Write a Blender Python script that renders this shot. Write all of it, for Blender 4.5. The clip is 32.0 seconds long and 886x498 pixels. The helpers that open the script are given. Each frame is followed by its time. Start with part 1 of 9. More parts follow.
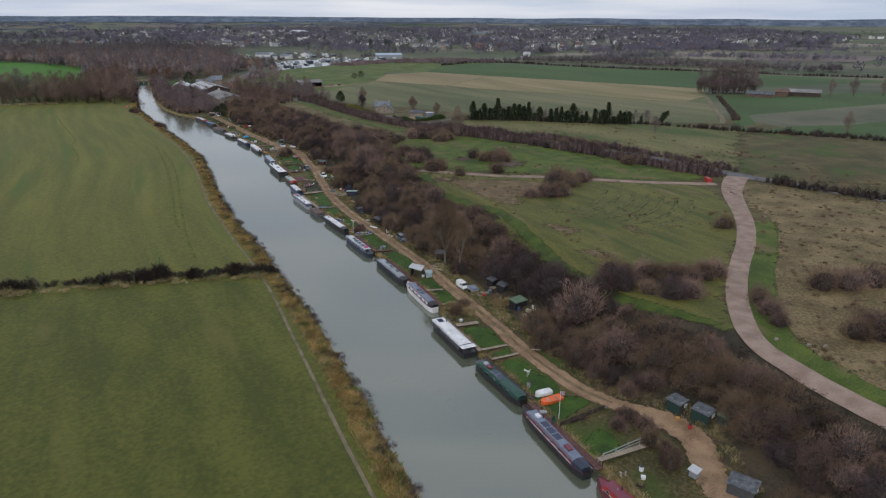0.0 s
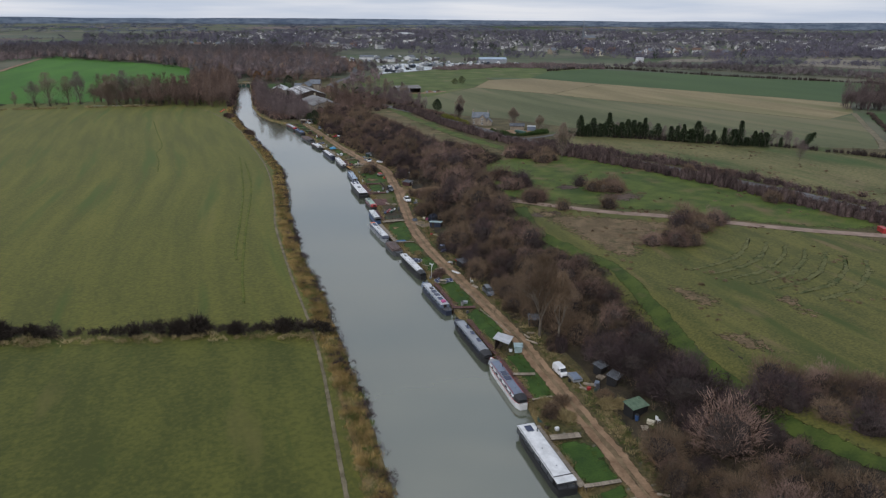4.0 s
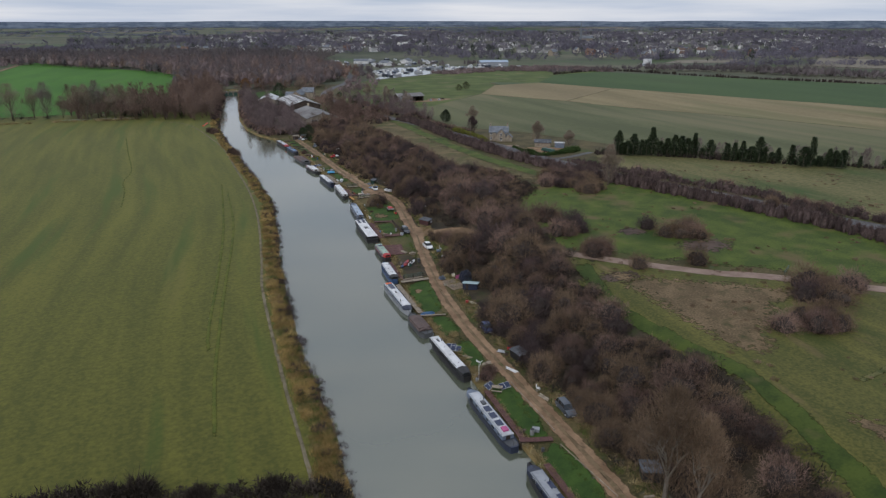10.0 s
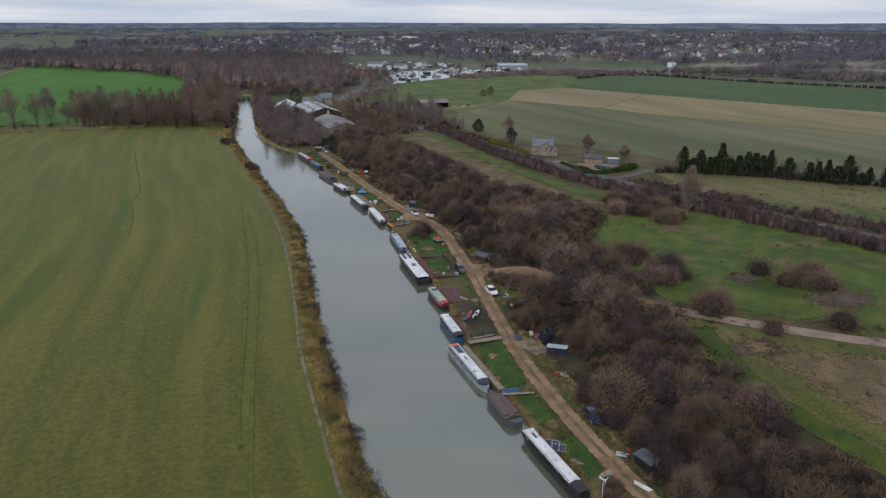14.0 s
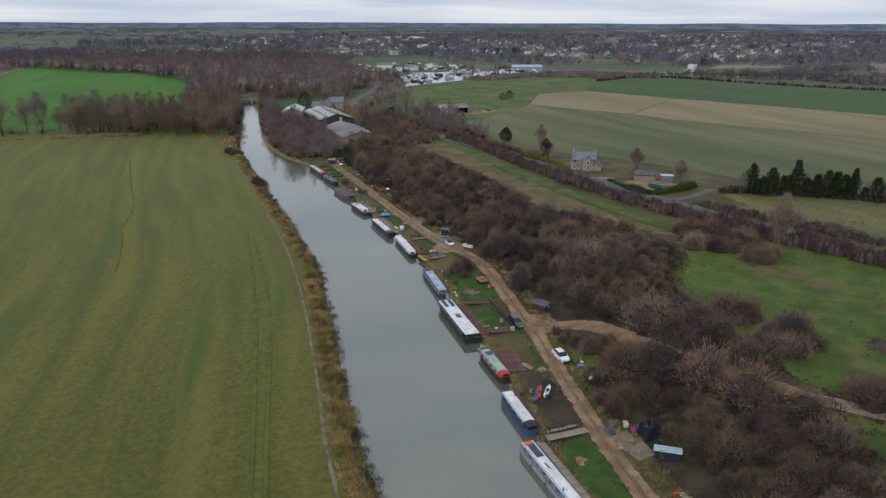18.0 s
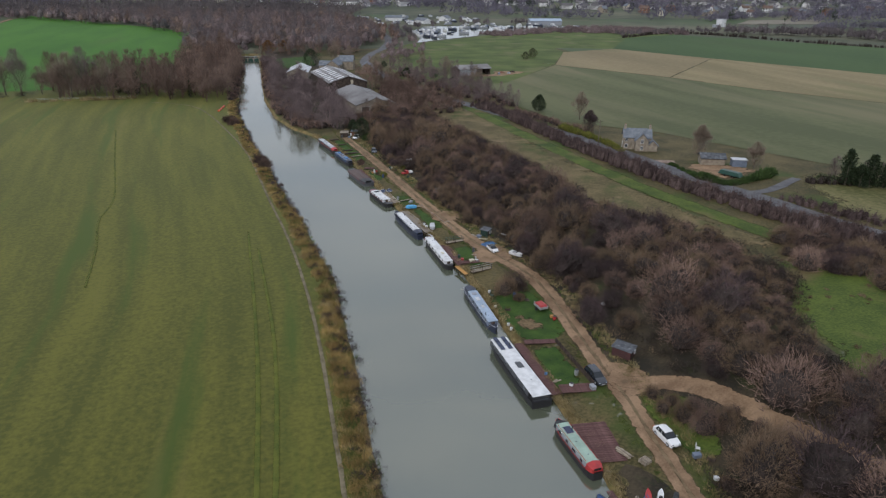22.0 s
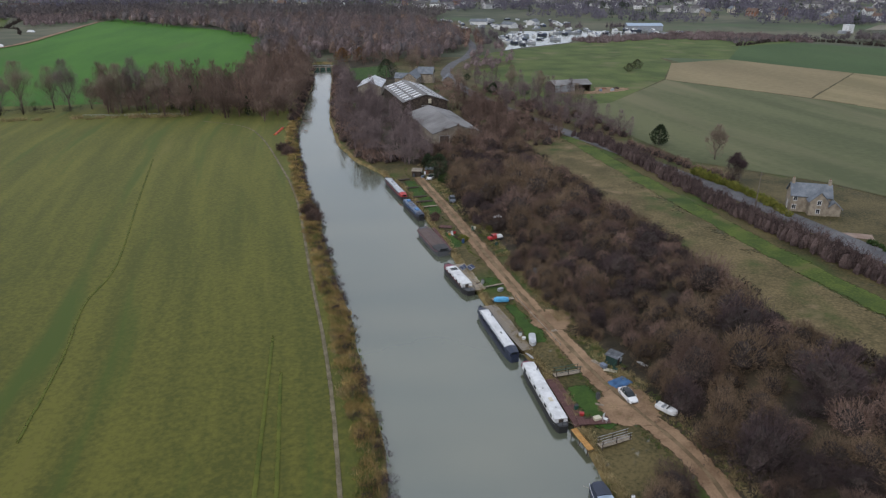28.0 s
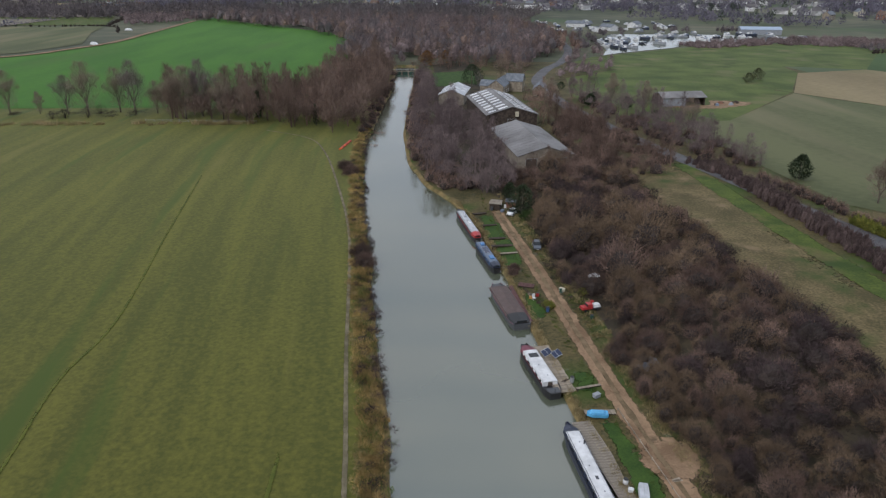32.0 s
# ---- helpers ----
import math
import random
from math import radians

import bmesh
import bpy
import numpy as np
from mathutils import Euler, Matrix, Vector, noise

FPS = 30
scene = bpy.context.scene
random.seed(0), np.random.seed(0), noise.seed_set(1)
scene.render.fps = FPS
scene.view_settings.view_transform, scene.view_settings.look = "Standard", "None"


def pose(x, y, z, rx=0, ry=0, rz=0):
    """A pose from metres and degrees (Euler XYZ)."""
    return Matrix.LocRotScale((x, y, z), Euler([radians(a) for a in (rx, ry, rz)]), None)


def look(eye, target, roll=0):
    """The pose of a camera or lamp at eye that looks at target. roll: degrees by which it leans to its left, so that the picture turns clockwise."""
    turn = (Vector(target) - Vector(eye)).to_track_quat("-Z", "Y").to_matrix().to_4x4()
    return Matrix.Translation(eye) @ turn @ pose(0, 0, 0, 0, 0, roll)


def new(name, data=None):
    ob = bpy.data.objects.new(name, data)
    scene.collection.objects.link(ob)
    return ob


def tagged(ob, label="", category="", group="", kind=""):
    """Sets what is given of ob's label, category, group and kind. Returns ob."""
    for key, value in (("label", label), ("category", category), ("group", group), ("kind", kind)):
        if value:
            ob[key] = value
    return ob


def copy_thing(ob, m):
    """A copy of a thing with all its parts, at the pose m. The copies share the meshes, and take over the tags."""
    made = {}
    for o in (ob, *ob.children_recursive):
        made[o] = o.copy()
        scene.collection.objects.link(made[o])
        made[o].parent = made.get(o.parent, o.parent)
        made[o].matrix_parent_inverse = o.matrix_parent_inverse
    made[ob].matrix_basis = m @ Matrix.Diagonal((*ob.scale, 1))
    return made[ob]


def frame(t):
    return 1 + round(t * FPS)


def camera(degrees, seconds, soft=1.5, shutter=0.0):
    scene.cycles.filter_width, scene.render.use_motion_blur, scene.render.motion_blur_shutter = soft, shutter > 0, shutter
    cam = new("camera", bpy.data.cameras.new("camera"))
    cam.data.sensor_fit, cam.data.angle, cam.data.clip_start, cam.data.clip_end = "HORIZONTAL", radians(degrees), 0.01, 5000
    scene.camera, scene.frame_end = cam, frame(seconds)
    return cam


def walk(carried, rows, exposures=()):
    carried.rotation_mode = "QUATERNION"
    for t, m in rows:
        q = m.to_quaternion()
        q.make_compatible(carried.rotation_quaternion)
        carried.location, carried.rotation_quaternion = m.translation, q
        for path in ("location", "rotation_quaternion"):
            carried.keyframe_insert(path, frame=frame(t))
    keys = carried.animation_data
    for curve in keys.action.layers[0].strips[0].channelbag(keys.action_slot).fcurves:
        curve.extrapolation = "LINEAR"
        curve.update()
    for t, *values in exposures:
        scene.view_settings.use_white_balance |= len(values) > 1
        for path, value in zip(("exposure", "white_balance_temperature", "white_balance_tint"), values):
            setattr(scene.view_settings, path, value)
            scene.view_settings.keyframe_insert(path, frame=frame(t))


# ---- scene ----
cam = camera(66.86, 32.0, soft=1.25)

# seconds, place in metres, then heading (left of +y), tilt and lean in degrees
FLIGHT = (
    (0.0, 0.04, 0.02, 51.71, -26.86, -18.99, 0.30),
    (0.5, 1.83, 3.29, 51.75, -25.96, -18.99, 0.31),
    (1.0, 3.57, 6.62, 51.79, -24.36, -18.98, 0.29),
    (1.5, 5.30, 9.92, 51.83, -22.24, -18.91, 0.27),
    (2.0, 7.04, 13.29, 51.88, -21.11, -18.88, 0.28),
    (2.5, 8.75, 16.71, 51.95, -20.08, -18.84, 0.31),
    (3.0, 10.40, 20.21, 52.04, -19.32, -18.86, 0.37),
    (3.5, 11.96, 23.72, 52.13, -18.53, -18.82, 0.41),
    (4.0, 13.43, 27.30, 52.24, -18.23, -18.84, 0.46),
    (4.5, 14.85, 30.84, 52.33, -18.24, -18.80, 0.51),
    (6.5, 19.20, 45.17, 52.48, -18.60, -18.84, 0.66),
    (7.0, 19.73, 48.70, 52.44, -18.68, -18.82, 0.62),
    (7.5, 20.06, 52.23, 52.38, -18.72, -18.82, 0.56),
    (8.0, 20.14, 55.74, 52.32, -18.67, -18.82, 0.44),
    (8.5, 19.98, 59.30, 52.26, -18.64, -18.84, 0.33),
    (9.0, 19.55, 62.87, 52.21, -18.71, -18.79, 0.18),
    (9.5, 18.98, 66.41, 52.20, -18.77, -18.79, 0.07),
    (10.0, 18.33, 69.88, 52.20, -18.80, -18.73, -0.03),
    (10.5, 17.66, 73.36, 52.23, -18.77, -18.75, -0.09),
    (11.0, 17.10, 76.91, 52.27, -18.69, -18.69, -0.12),
    (11.5, 16.64, 80.51, 52.31, -18.63, -18.68, -0.09),
    (12.0, 16.27, 84.14, 52.36, -18.53, -18.66, -0.07),
    (12.5, 15.97, 87.82, 52.40, -18.43, -18.68, -0.02),
    (13.0, 15.72, 91.55, 52.43, -18.37, -18.67, 0.01),
    (13.5, 15.53, 95.23, 52.44, -18.31, -18.62, 0.06),
    (14.0, 15.39, 98.81, 52.44, -18.28, -18.60, 0.09),
    (14.5, 15.28, 102.29, 52.42, -18.22, -18.57, 0.10),
    (16.5, 15.35, 116.49, 52.09, -18.08, -18.51, 0.12),
    (17.0, 15.51, 120.27, 52.07, -18.05, -18.57, 0.12),
    (17.5, 15.71, 124.10, 52.08, -18.01, -18.57, 0.14),
    (18.0, 15.96, 128.02, 52.11, -17.95, -18.59, 0.17),
    (18.5, 16.13, 131.99, 52.16, -17.92, -18.66, 0.19),
    (19.0, 16.31, 135.89, 52.22, -17.80, -19.69, 0.26),
    (19.5, 16.46, 139.84, 52.31, -17.78, -20.84, 0.30),
    (20.0, 16.68, 143.77, 52.40, -17.67, -21.58, 0.35),
    (20.5, 16.93, 147.69, 52.48, -17.61, -22.12, 0.39),
    (21.0, 17.28, 151.60, 52.55, -17.58, -22.33, 0.44),
    (21.5, 17.71, 155.52, 52.59, -17.59, -22.36, 0.48),
    (22.0, 18.23, 159.45, 52.61, -17.59, -22.41, 0.54),
    (22.5, 18.77, 163.41, 52.60, -17.59, -22.45, 0.58),
    (23.0, 19.39, 167.36, 52.58, -17.54, -22.49, 0.62),
    (23.5, 20.08, 171.28, 52.57, -17.52, -22.55, 0.66),
    (24.0, 20.81, 175.15, 52.57, -17.46, -22.54, 0.66),
    (24.5, 21.60, 179.00, 52.58, -17.42, -22.57, 0.68),
    (25.0, 22.41, 182.85, 52.59, -17.24, -22.55, 0.68),
    (25.5, 23.24, 186.70, 52.61, -16.71, -22.55, 0.68),
    (27.5, 26.78, 202.74, 52.49, -13.51, -22.34, 0.30),
    (28.0, 27.66, 206.75, 52.34, -10.77, -22.36, 0.24),
    (28.5, 28.57, 210.72, 52.17, -8.62, -22.30, 0.19),
    (29.0, 29.51, 214.67, 51.96, -8.26, -22.29, 0.19),
    (29.5, 30.37, 218.54, 51.73, -8.05, -22.27, 0.17),
    (30.0, 31.19, 222.40, 51.50, -7.44, -22.26, 0.19),
    (30.5, 31.90, 226.32, 51.26, -6.23, -22.25, 0.17),
    (31.0, 32.54, 230.27, 51.02, -4.75, -22.30, 0.15),
    (31.5, 33.21, 234.21, 50.78, -3.98, -22.27, 0.16),
    (32.0, 33.91, 238.22, 50.55, -3.12, -22.31, 0.18),
)


def heading(x, y, z, yaw, tilt, lean):
    a, b = radians(yaw), radians(tilt)
    ahead = Vector((-math.sin(a) * math.cos(b), math.cos(a) * math.cos(b), math.sin(b)))
    return look((x, y, z), Vector((x, y, z)) + 100 * ahead, lean)


walk(cam, [(t, heading(*row)) for t, *row in FLIGHT], exposures=((0.0, 0.02), (8.0, -0.06), (14.0, -0.02), (19.0, 0.08), (25.0, 0.15), (32.0, 0.14)))

# ---- light: a dull winter afternoon under high cloud ----
SUN_FROM = Vector((-0.55, -0.5, 0.62)).normalized()
world = bpy.data.worlds.new("world")
scene.world = world
world.use_nodes = True
_wn, _wl = world.node_tree.nodes, world.node_tree.links
_bg = _wn["Background"]
_sky = _wn.new("ShaderNodeTexSky")
_sky.sky_type, _sky.sun_disc = "NISHITA", False
_sky.sun_elevation = math.asin(SUN_FROM.z)
_sky.sun_rotation = math.atan2(SUN_FROM.x, SUN_FROM.y)
_sky.air_density, _sky.dust_density = 1.0, 3.0
_co = _wn.new("ShaderNodeTexCoord")
_mp = _wn.new("ShaderNodeMapping")
_mp.inputs["Scale"].default_value = (2.0, 2.0, 26.0)
_wl.new(_co.outputs["Generated"], _mp.inputs["Vector"])
_cl = _wn.new("ShaderNodeTexNoise")
_cl.inputs["Scale"].default_value, _cl.inputs["Detail"].default_value = 1.6, 5.0
_wl.new(_mp.outputs["Vector"], _cl.inputs["Vector"])
_cr = _wn.new("ShaderNodeValToRGB")
_cr.color_ramp.elements[0].position, _cr.color_ramp.elements[0].color = 0.36, (5.2, 6.0, 7.5, 1)
_cr.color_ramp.elements[1].position, _cr.color_ramp.elements[1].color = 0.66, (8.2, 8.4, 9.0, 1)
_wl.new(_cl.outputs["Fac"], _cr.inputs["Fac"])
_mx = _wn.new("ShaderNodeMix")
_mx.data_type = "RGBA"
_mx.inputs["Factor"].default_value = 0.85
_wl.new(_sky.outputs["Color"], _mx.inputs["A"])
_wl.new(_cr.outputs["Color"], _mx.inputs["B"])
_wl.new(_mx.outputs["Result"], _bg.inputs["Color"])
_bg.inputs["Strength"].default_value = 0.106

sun = new("sun", bpy.data.lights.new("sun", "SUN"))
sun.data.energy, sun.data.angle, sun.data.color = 1.0, radians(25), (1.0, 0.96, 0.93)
sun.matrix_world = look(SUN_FROM * 100, (0, 0, 0))

# ---- materials ----
MATS = {}


def surface(name, a, b, scale=3.0, rough=0.85, bump=0.2, fine=30.0, stretch=(1, 1, 1), metal=0.0, vary=0.0, island=0.0, coat=0.0, third=None, detail=6.0, feather=False, grit=0.45, spec=None, fourth=None, along=None, tone=0.0, sheen=0.0):
    """A two-scale procedural surface between the colours a and b (and a third, in patches)."""
    m = bpy.data.materials.new(name)
    m.use_nodes = True
    n, l = m.node_tree.nodes, m.node_tree.links
    p = n["Principled BSDF"]
    co, mp = n.new("ShaderNodeTexCoord"), n.new("ShaderNodeMapping")
    mp.inputs["Scale"].default_value = stretch
    if along:
        lie = n.new("ShaderNodeAttribute")
        lie.attribute_name = along
        l.new(lie.outputs["Vector"], mp.inputs["Vector"])
    else:
        l.new(co.outputs["Object"], mp.inputs["Vector"])
    n1, n2 = n.new("ShaderNodeTexNoise"), n.new("ShaderNodeTexNoise")
    n1.inputs["Scale"].default_value, n1.inputs["Detail"].default_value = scale, detail
    n2.inputs["Scale"].default_value, n2.inputs["Detail"].default_value = fine, 4.0
    l.new(mp.outputs["Vector"], n1.inputs["Vector"])
    l.new(co.outputs["Object"], n2.inputs["Vector"])
    mix = n.new("ShaderNodeMath")
    mix.operation = "MULTIPLY_ADD"
    mix.inputs[1].default_value = grit
    l.new(n2.outputs["Fac"], mix.inputs[0])
    l.new(n1.outputs["Fac"], mix.inputs[2])
    ramp, span = n.new("ShaderNodeValToRGB"), n.new("ShaderNodeMapRange")
    ramp.color_ramp.elements[0].color, ramp.color_ramp.elements[1].color = (*a, 1), (*b, 1)
    span.inputs["From Min"].default_value, span.inputs["From Max"].default_value = 0.385 + 0.43 * grit, 0.58 + 0.66 * grit
    l.new(mix.outputs[0], span.inputs["Value"])
    l.new(span.outputs["Result"], ramp.inputs["Fac"])
    out = ramp.outputs["Color"]
    for extra in (third, fourth):
        if not extra:
            continue
        n3, r3, m3 = n.new("ShaderNodeTexNoise"), n.new("ShaderNodeValToRGB"), n.new("ShaderNodeMix")
        n3.inputs["Scale"].default_value, n3.inputs["Detail"].default_value = scale * extra[1], 5.0
        l.new(mp.outputs["Vector"], n3.inputs["Vector"])
        r3.color_ramp.elements[0].position, r3.color_ramp.elements[1].position = extra[2], extra[2] + 0.14
        l.new(n3.outputs["Fac"], r3.inputs["Fac"])
        m3.data_type = "RGBA"
        l.new(r3.outputs["Color"], m3.inputs["Factor"])
        l.new(out, m3.inputs["A"])
        m3.inputs["B"].default_value = (*extra[0], 1)
        out = m3.outputs["Result"]
    for kind, socket, amount in (("ShaderNodeObjectInfo", "Random", vary), ("ShaderNodeNewGeometry", "Random Per Island", island)):
        if amount:
            info, hs, mr = n.new(kind), n.new("ShaderNodeHueSaturation"), n.new("ShaderNodeMapRange")
            mr.inputs["To Min"].default_value, mr.inputs["To Max"].default_value = 1 - amount, 1 + amount
            l.new(info.outputs[socket], mr.inputs["Value"])
            l.new(mr.outputs["Result"], hs.inputs["Value"])
            l.new(out, hs.inputs["Color"])
            out = hs.outputs["Color"]
    if tone:
        own, ht, mt = n.new("ShaderNodeAttribute"), n.new("ShaderNodeHueSaturation"), n.new("ShaderNodeMath")
        own.attribute_name = "tone"
        mt.operation = "MULTIPLY_ADD"
        mt.inputs[1].default_value, mt.inputs[2].default_value = tone, 1.0
        l.new(own.outputs["Fac"], mt.inputs[0])
        l.new(mt.outputs[0], ht.inputs["Value"])
        l.new(out, ht.inputs["Color"])
        out = ht.outputs["Color"]
    if sheen:
        p.inputs["Sheen Weight"].default_value, p.inputs["Sheen Roughness"].default_value = sheen, 0.55
        p.inputs["Sheen Tint"].default_value = (0.62, 0.66, 0.30, 1)
    l.new(out, p.inputs["Base Color"])
    p.inputs["Roughness"].default_value, p.inputs["Metallic"].default_value = rough, metal
    p.inputs["Coat Weight"].default_value = coat
    p.inputs["Specular IOR Level"].default_value = spec if spec is not None else 0.28 if rough == 0.85 else 0.5
    if bump:
        bp = n.new("ShaderNodeBump")
        bp.inputs["Strength"].default_value, bp.inputs["Distance"].default_value = bump, 0.03
        l.new(n2.outputs["Fac"], bp.inputs["Height"])
        l.new(bp.outputs["Normal"], p.inputs["Normal"])
    if feather:
        at, nz, su, mr = n.new("ShaderNodeAttribute"), n.new("ShaderNodeTexNoise"), n.new("ShaderNodeMath"), n.new("ShaderNodeMapRange")
        at.attribute_name = "fringe"
        nz.inputs["Scale"].default_value, nz.inputs["Detail"].default_value = 1.1, 8.0
        l.new(co.outputs["Object"], nz.inputs["Vector"])
        wide = n.new("ShaderNodeMapRange")
        wide.inputs["From Min"].default_value, wide.inputs["From Max"].default_value = 0.32, 0.68
        l.new(nz.outputs["Fac"], wide.inputs["Value"])
        su.operation = "SUBTRACT"
        l.new(at.outputs["Fac"], su.inputs[0])
        l.new(wide.outputs["Result"], su.inputs[1])
        mr.inputs["From Min"].default_value, mr.inputs["From Max"].default_value = -0.05, 0.4
        l.new(su.outputs[0], mr.inputs["Value"])
        tr, ms = n.new("ShaderNodeBsdfTransparent"), n.new("ShaderNodeMixShader")
        l.new(mr.outputs["Result"], ms.inputs["Fac"])
        l.new(p.outputs["BSDF"], ms.inputs[1])
        l.new(tr.outputs["BSDF"], ms.inputs[2])
        l.new(ms.outputs["Shader"], n["Material Output"].inputs["Surface"])
    MATS[name] = m
    return m


def set_fringe(ob, values):
    """Marks the vertices at the rim of a patch of ground cover, where it thins out."""
    ob.data.attributes.new("fringe", "FLOAT", "POINT").data.foreach_set("value", values)


def paint(name, c, rough=0.5, wear=0.12, coat=0.0, metal=0.0):
    """Weathered paint, plastic or cloth in one colour, with faint dirt."""
    d = tuple(v * (1 - 2.2 * wear) + 0.03 * wear for v in c)
    return surface(name, d, c, scale=0.9, rough=rough, bump=0.06, fine=9.0, coat=coat, metal=metal)


GRASS = surface("meadow_grass", (0.057, 0.062, 0.009), (0.113, 0.109, 0.017), scale=0.16, fine=1.6, bump=0.25, stretch=(1.3, 0.10, 1), third=((0.047, 0.072, 0.009), 0.9, 0.56), fourth=((0.120, 0.105, 0.028), 0.5, 0.64), grit=1.0, along="strip", sheen=0.10)
GRASS2 = surface("field_grass_near", (0.044, 0.053, 0.008), (0.090, 0.094, 0.016), scale=0.14, fine=1.6, bump=0.25, stretch=(1.2, 0.3, 1), third=((0.100, 0.092, 0.024), 0.7, 0.60), fourth=((0.040, 0.058, 0.008), 2.2, 0.62), grit=0.9, sheen=0.06)
LAWN = surface("lawn_grass", (0.018, 0.046, 0.007), (0.046, 0.088, 0.013), scale=0.5, fine=6.0, bump=0.5, third=((0.085, 0.072, 0.030), 0.9, 0.70), feather=True, grit=0.8)
ROUGH = surface("rough_grass", (0.036, 0.034, 0.011), (0.120, 0.094, 0.040), scale=0.12, fine=2.4, bump=0.6, third=((0.044, 0.070, 0.012), 0.6, 0.53), feather=True, grit=1.0)
SCRUB = surface("scrub_floor", (0.020, 0.017, 0.011), (0.060, 0.046, 0.027), scale=0.25, fine=3.0, bump=0.6, third=((0.036, 0.048, 0.014), 0.7, 0.60))
TUSSOCK = surface("tussock_field", (0.083, 0.062, 0.027), (0.212, 0.160, 0.080), scale=0.16, fine=2.4, bump=0.7, third=((0.053, 0.062, 0.015), 0.9, 0.60), fourth=((0.053, 0.036, 0.018), 3.5, 0.68), feather=True, grit=1.0)
PADDOCK = surface("grazed_paddock", (0.048, 0.074, 0.014), (0.093, 0.121, 0.028), scale=0.06, fine=0.8, bump=0.3, third=((0.130, 0.123, 0.052), 0.7, 0.56), fourth=((0.039, 0.065, 0.012), 0.8, 0.58))
BANKGRASS = surface("bleached_bank_grass", (0.065, 0.055, 0.020), (0.169, 0.127, 0.060), scale=0.14, fine=2.4, bump=0.6, third=((0.047, 0.065, 0.013), 0.8, 0.55), fourth=((0.221, 0.156, 0.090), 0.9, 0.62), feather=True, grit=1.2)
MOWN = surface("mown_rough", (0.050, 0.056, 0.012), (0.119, 0.110, 0.026), scale=0.16, fine=2.6, bump=0.6, stretch=(2.0, 0.45, 1), third=((0.039, 0.056, 0.009), 0.45, 0.53), fourth=((0.160, 0.108, 0.058), 0.7, 0.62), feather=True, grit=1.2, sheen=0.05)
VERGE = surface("green_verge", (0.038, 0.062, 0.009), (0.091, 0.121, 0.019), scale=0.22, fine=3.0, bump=0.6, third=((0.120, 0.092, 0.042), 0.5, 0.55), fourth=((0.028, 0.053, 0.007), 0.4, 0.57), feather=True, grit=1.0)
DIRT = surface("dirt_track", (0.160, 0.100, 0.058), (0.295, 0.196, 0.120), scale=0.35, fine=4.0, bump=0.5, third=((0.125, 0.086, 0.050), 1.6, 0.60), feather=True)
GRAVEL = surface("pale_gravel", (0.205, 0.143, 0.112), (0.300, 0.225, 0.182), scale=0.4, fine=5.0, bump=0.4, third=((0.42, 0.34, 0.28), 1.1, 0.69))
FOOT = surface("worn_footpath", (0.095, 0.082, 0.046), (0.190, 0.160, 0.105), scale=0.5, fine=5.0, bump=0.4, feather=True)
TARMAC = surface("tarmac", (0.080, 0.080, 0.086), (0.132, 0.130, 0.136), scale=0.3, fine=6.0, bump=0.2)
CROP = surface("winter_crop", (0.034, 0.112, 0.008), (0.052, 0.152, 0.012), scale=0.02, fine=0.5, bump=0.3, stretch=(2, 0.4, 1), third=((0.052, 0.118, 0.016), 0.6, 0.58))
CROPDARK = surface("dark_crop", (0.034, 0.068, 0.018), (0.050, 0.088, 0.025), scale=0.01, fine=0.3, bump=0.2, stretch=(1.5, 0.4, 1), third=((0.042, 0.064, 0.020), 0.7, 0.55))
PASTURE = surface("pale_pasture", (0.071, 0.082, 0.034), (0.112, 0.118, 0.053), scale=0.05, fine=0.5, bump=0.2, stretch=(1.2, 0.15, 1), third=((0.145, 0.134, 0.070), 0.6, 0.51))
STUBBLE = surface("stubble", (0.165, 0.134, 0.066), (0.235, 0.192, 0.102), scale=0.05, fine=0.5, bump=0.2, stretch=(1.2, 0.15, 1), third=((0.135, 0.132, 0.056), 0.6, 0.56))
PLAIN = surface("far_plain", (0.051, 0.062, 0.037), (0.121, 0.119, 0.076), scale=0.006, fine=0.05, bump=0.0, third=((0.057, 0.088, 0.037), 0.9, 0.52), fourth=((0.172, 0.143, 0.105), 1.3, 0.60))
BANK = surface("bank_mud", (0.105, 0.078, 0.032), (0.226, 0.167, 0.070), scale=0.6, fine=5.0, bump=0.6, third=((0.066, 0.076, 0.016), 0.4, 0.55), feather=True)
TWIG = surface("bare_twigs", (0.087, 0.057, 0.046), (0.194, 0.131, 0.105), scale=0.22, fine=4.0, bump=0.0, island=0.2, vary=0.45, tone=0.95)
TWIGRED = surface("red_twigs", (0.074, 0.046, 0.038), (0.150, 0.100, 0.084), scale=0.3, fine=4.0, bump=0.0, island=0.2, vary=0.4, tone=0.9)
TWIGPURPLE = surface("dogwood_twigs", (0.046, 0.032, 0.033), (0.094, 0.066, 0.068), scale=0.3, fine=4.0, bump=0.0, island=0.25, vary=0.3, tone=0.7)
TWIGTAN = surface("lichened_twigs", (0.106, 0.073, 0.047), (0.200, 0.141, 0.094), scale=0.3, fine=4.0, bump=0.0, island=0.2, vary=0.28, tone=0.7)
TWIGWOOD = surface("woodland_twigs", (0.112, 0.084, 0.083), (0.215, 0.165, 0.164), scale=0.05, fine=0.8, bump=0.0, island=0.25, tone=0.4)
# far woods: the blue of the haze is mixed into the twig colour
FARWOOD = surface("hazed_far_wood_twigs", (0.088, 0.099, 0.141), (0.147, 0.161, 0.215), scale=0.004, fine=0.1, bump=0.0, island=0.2)
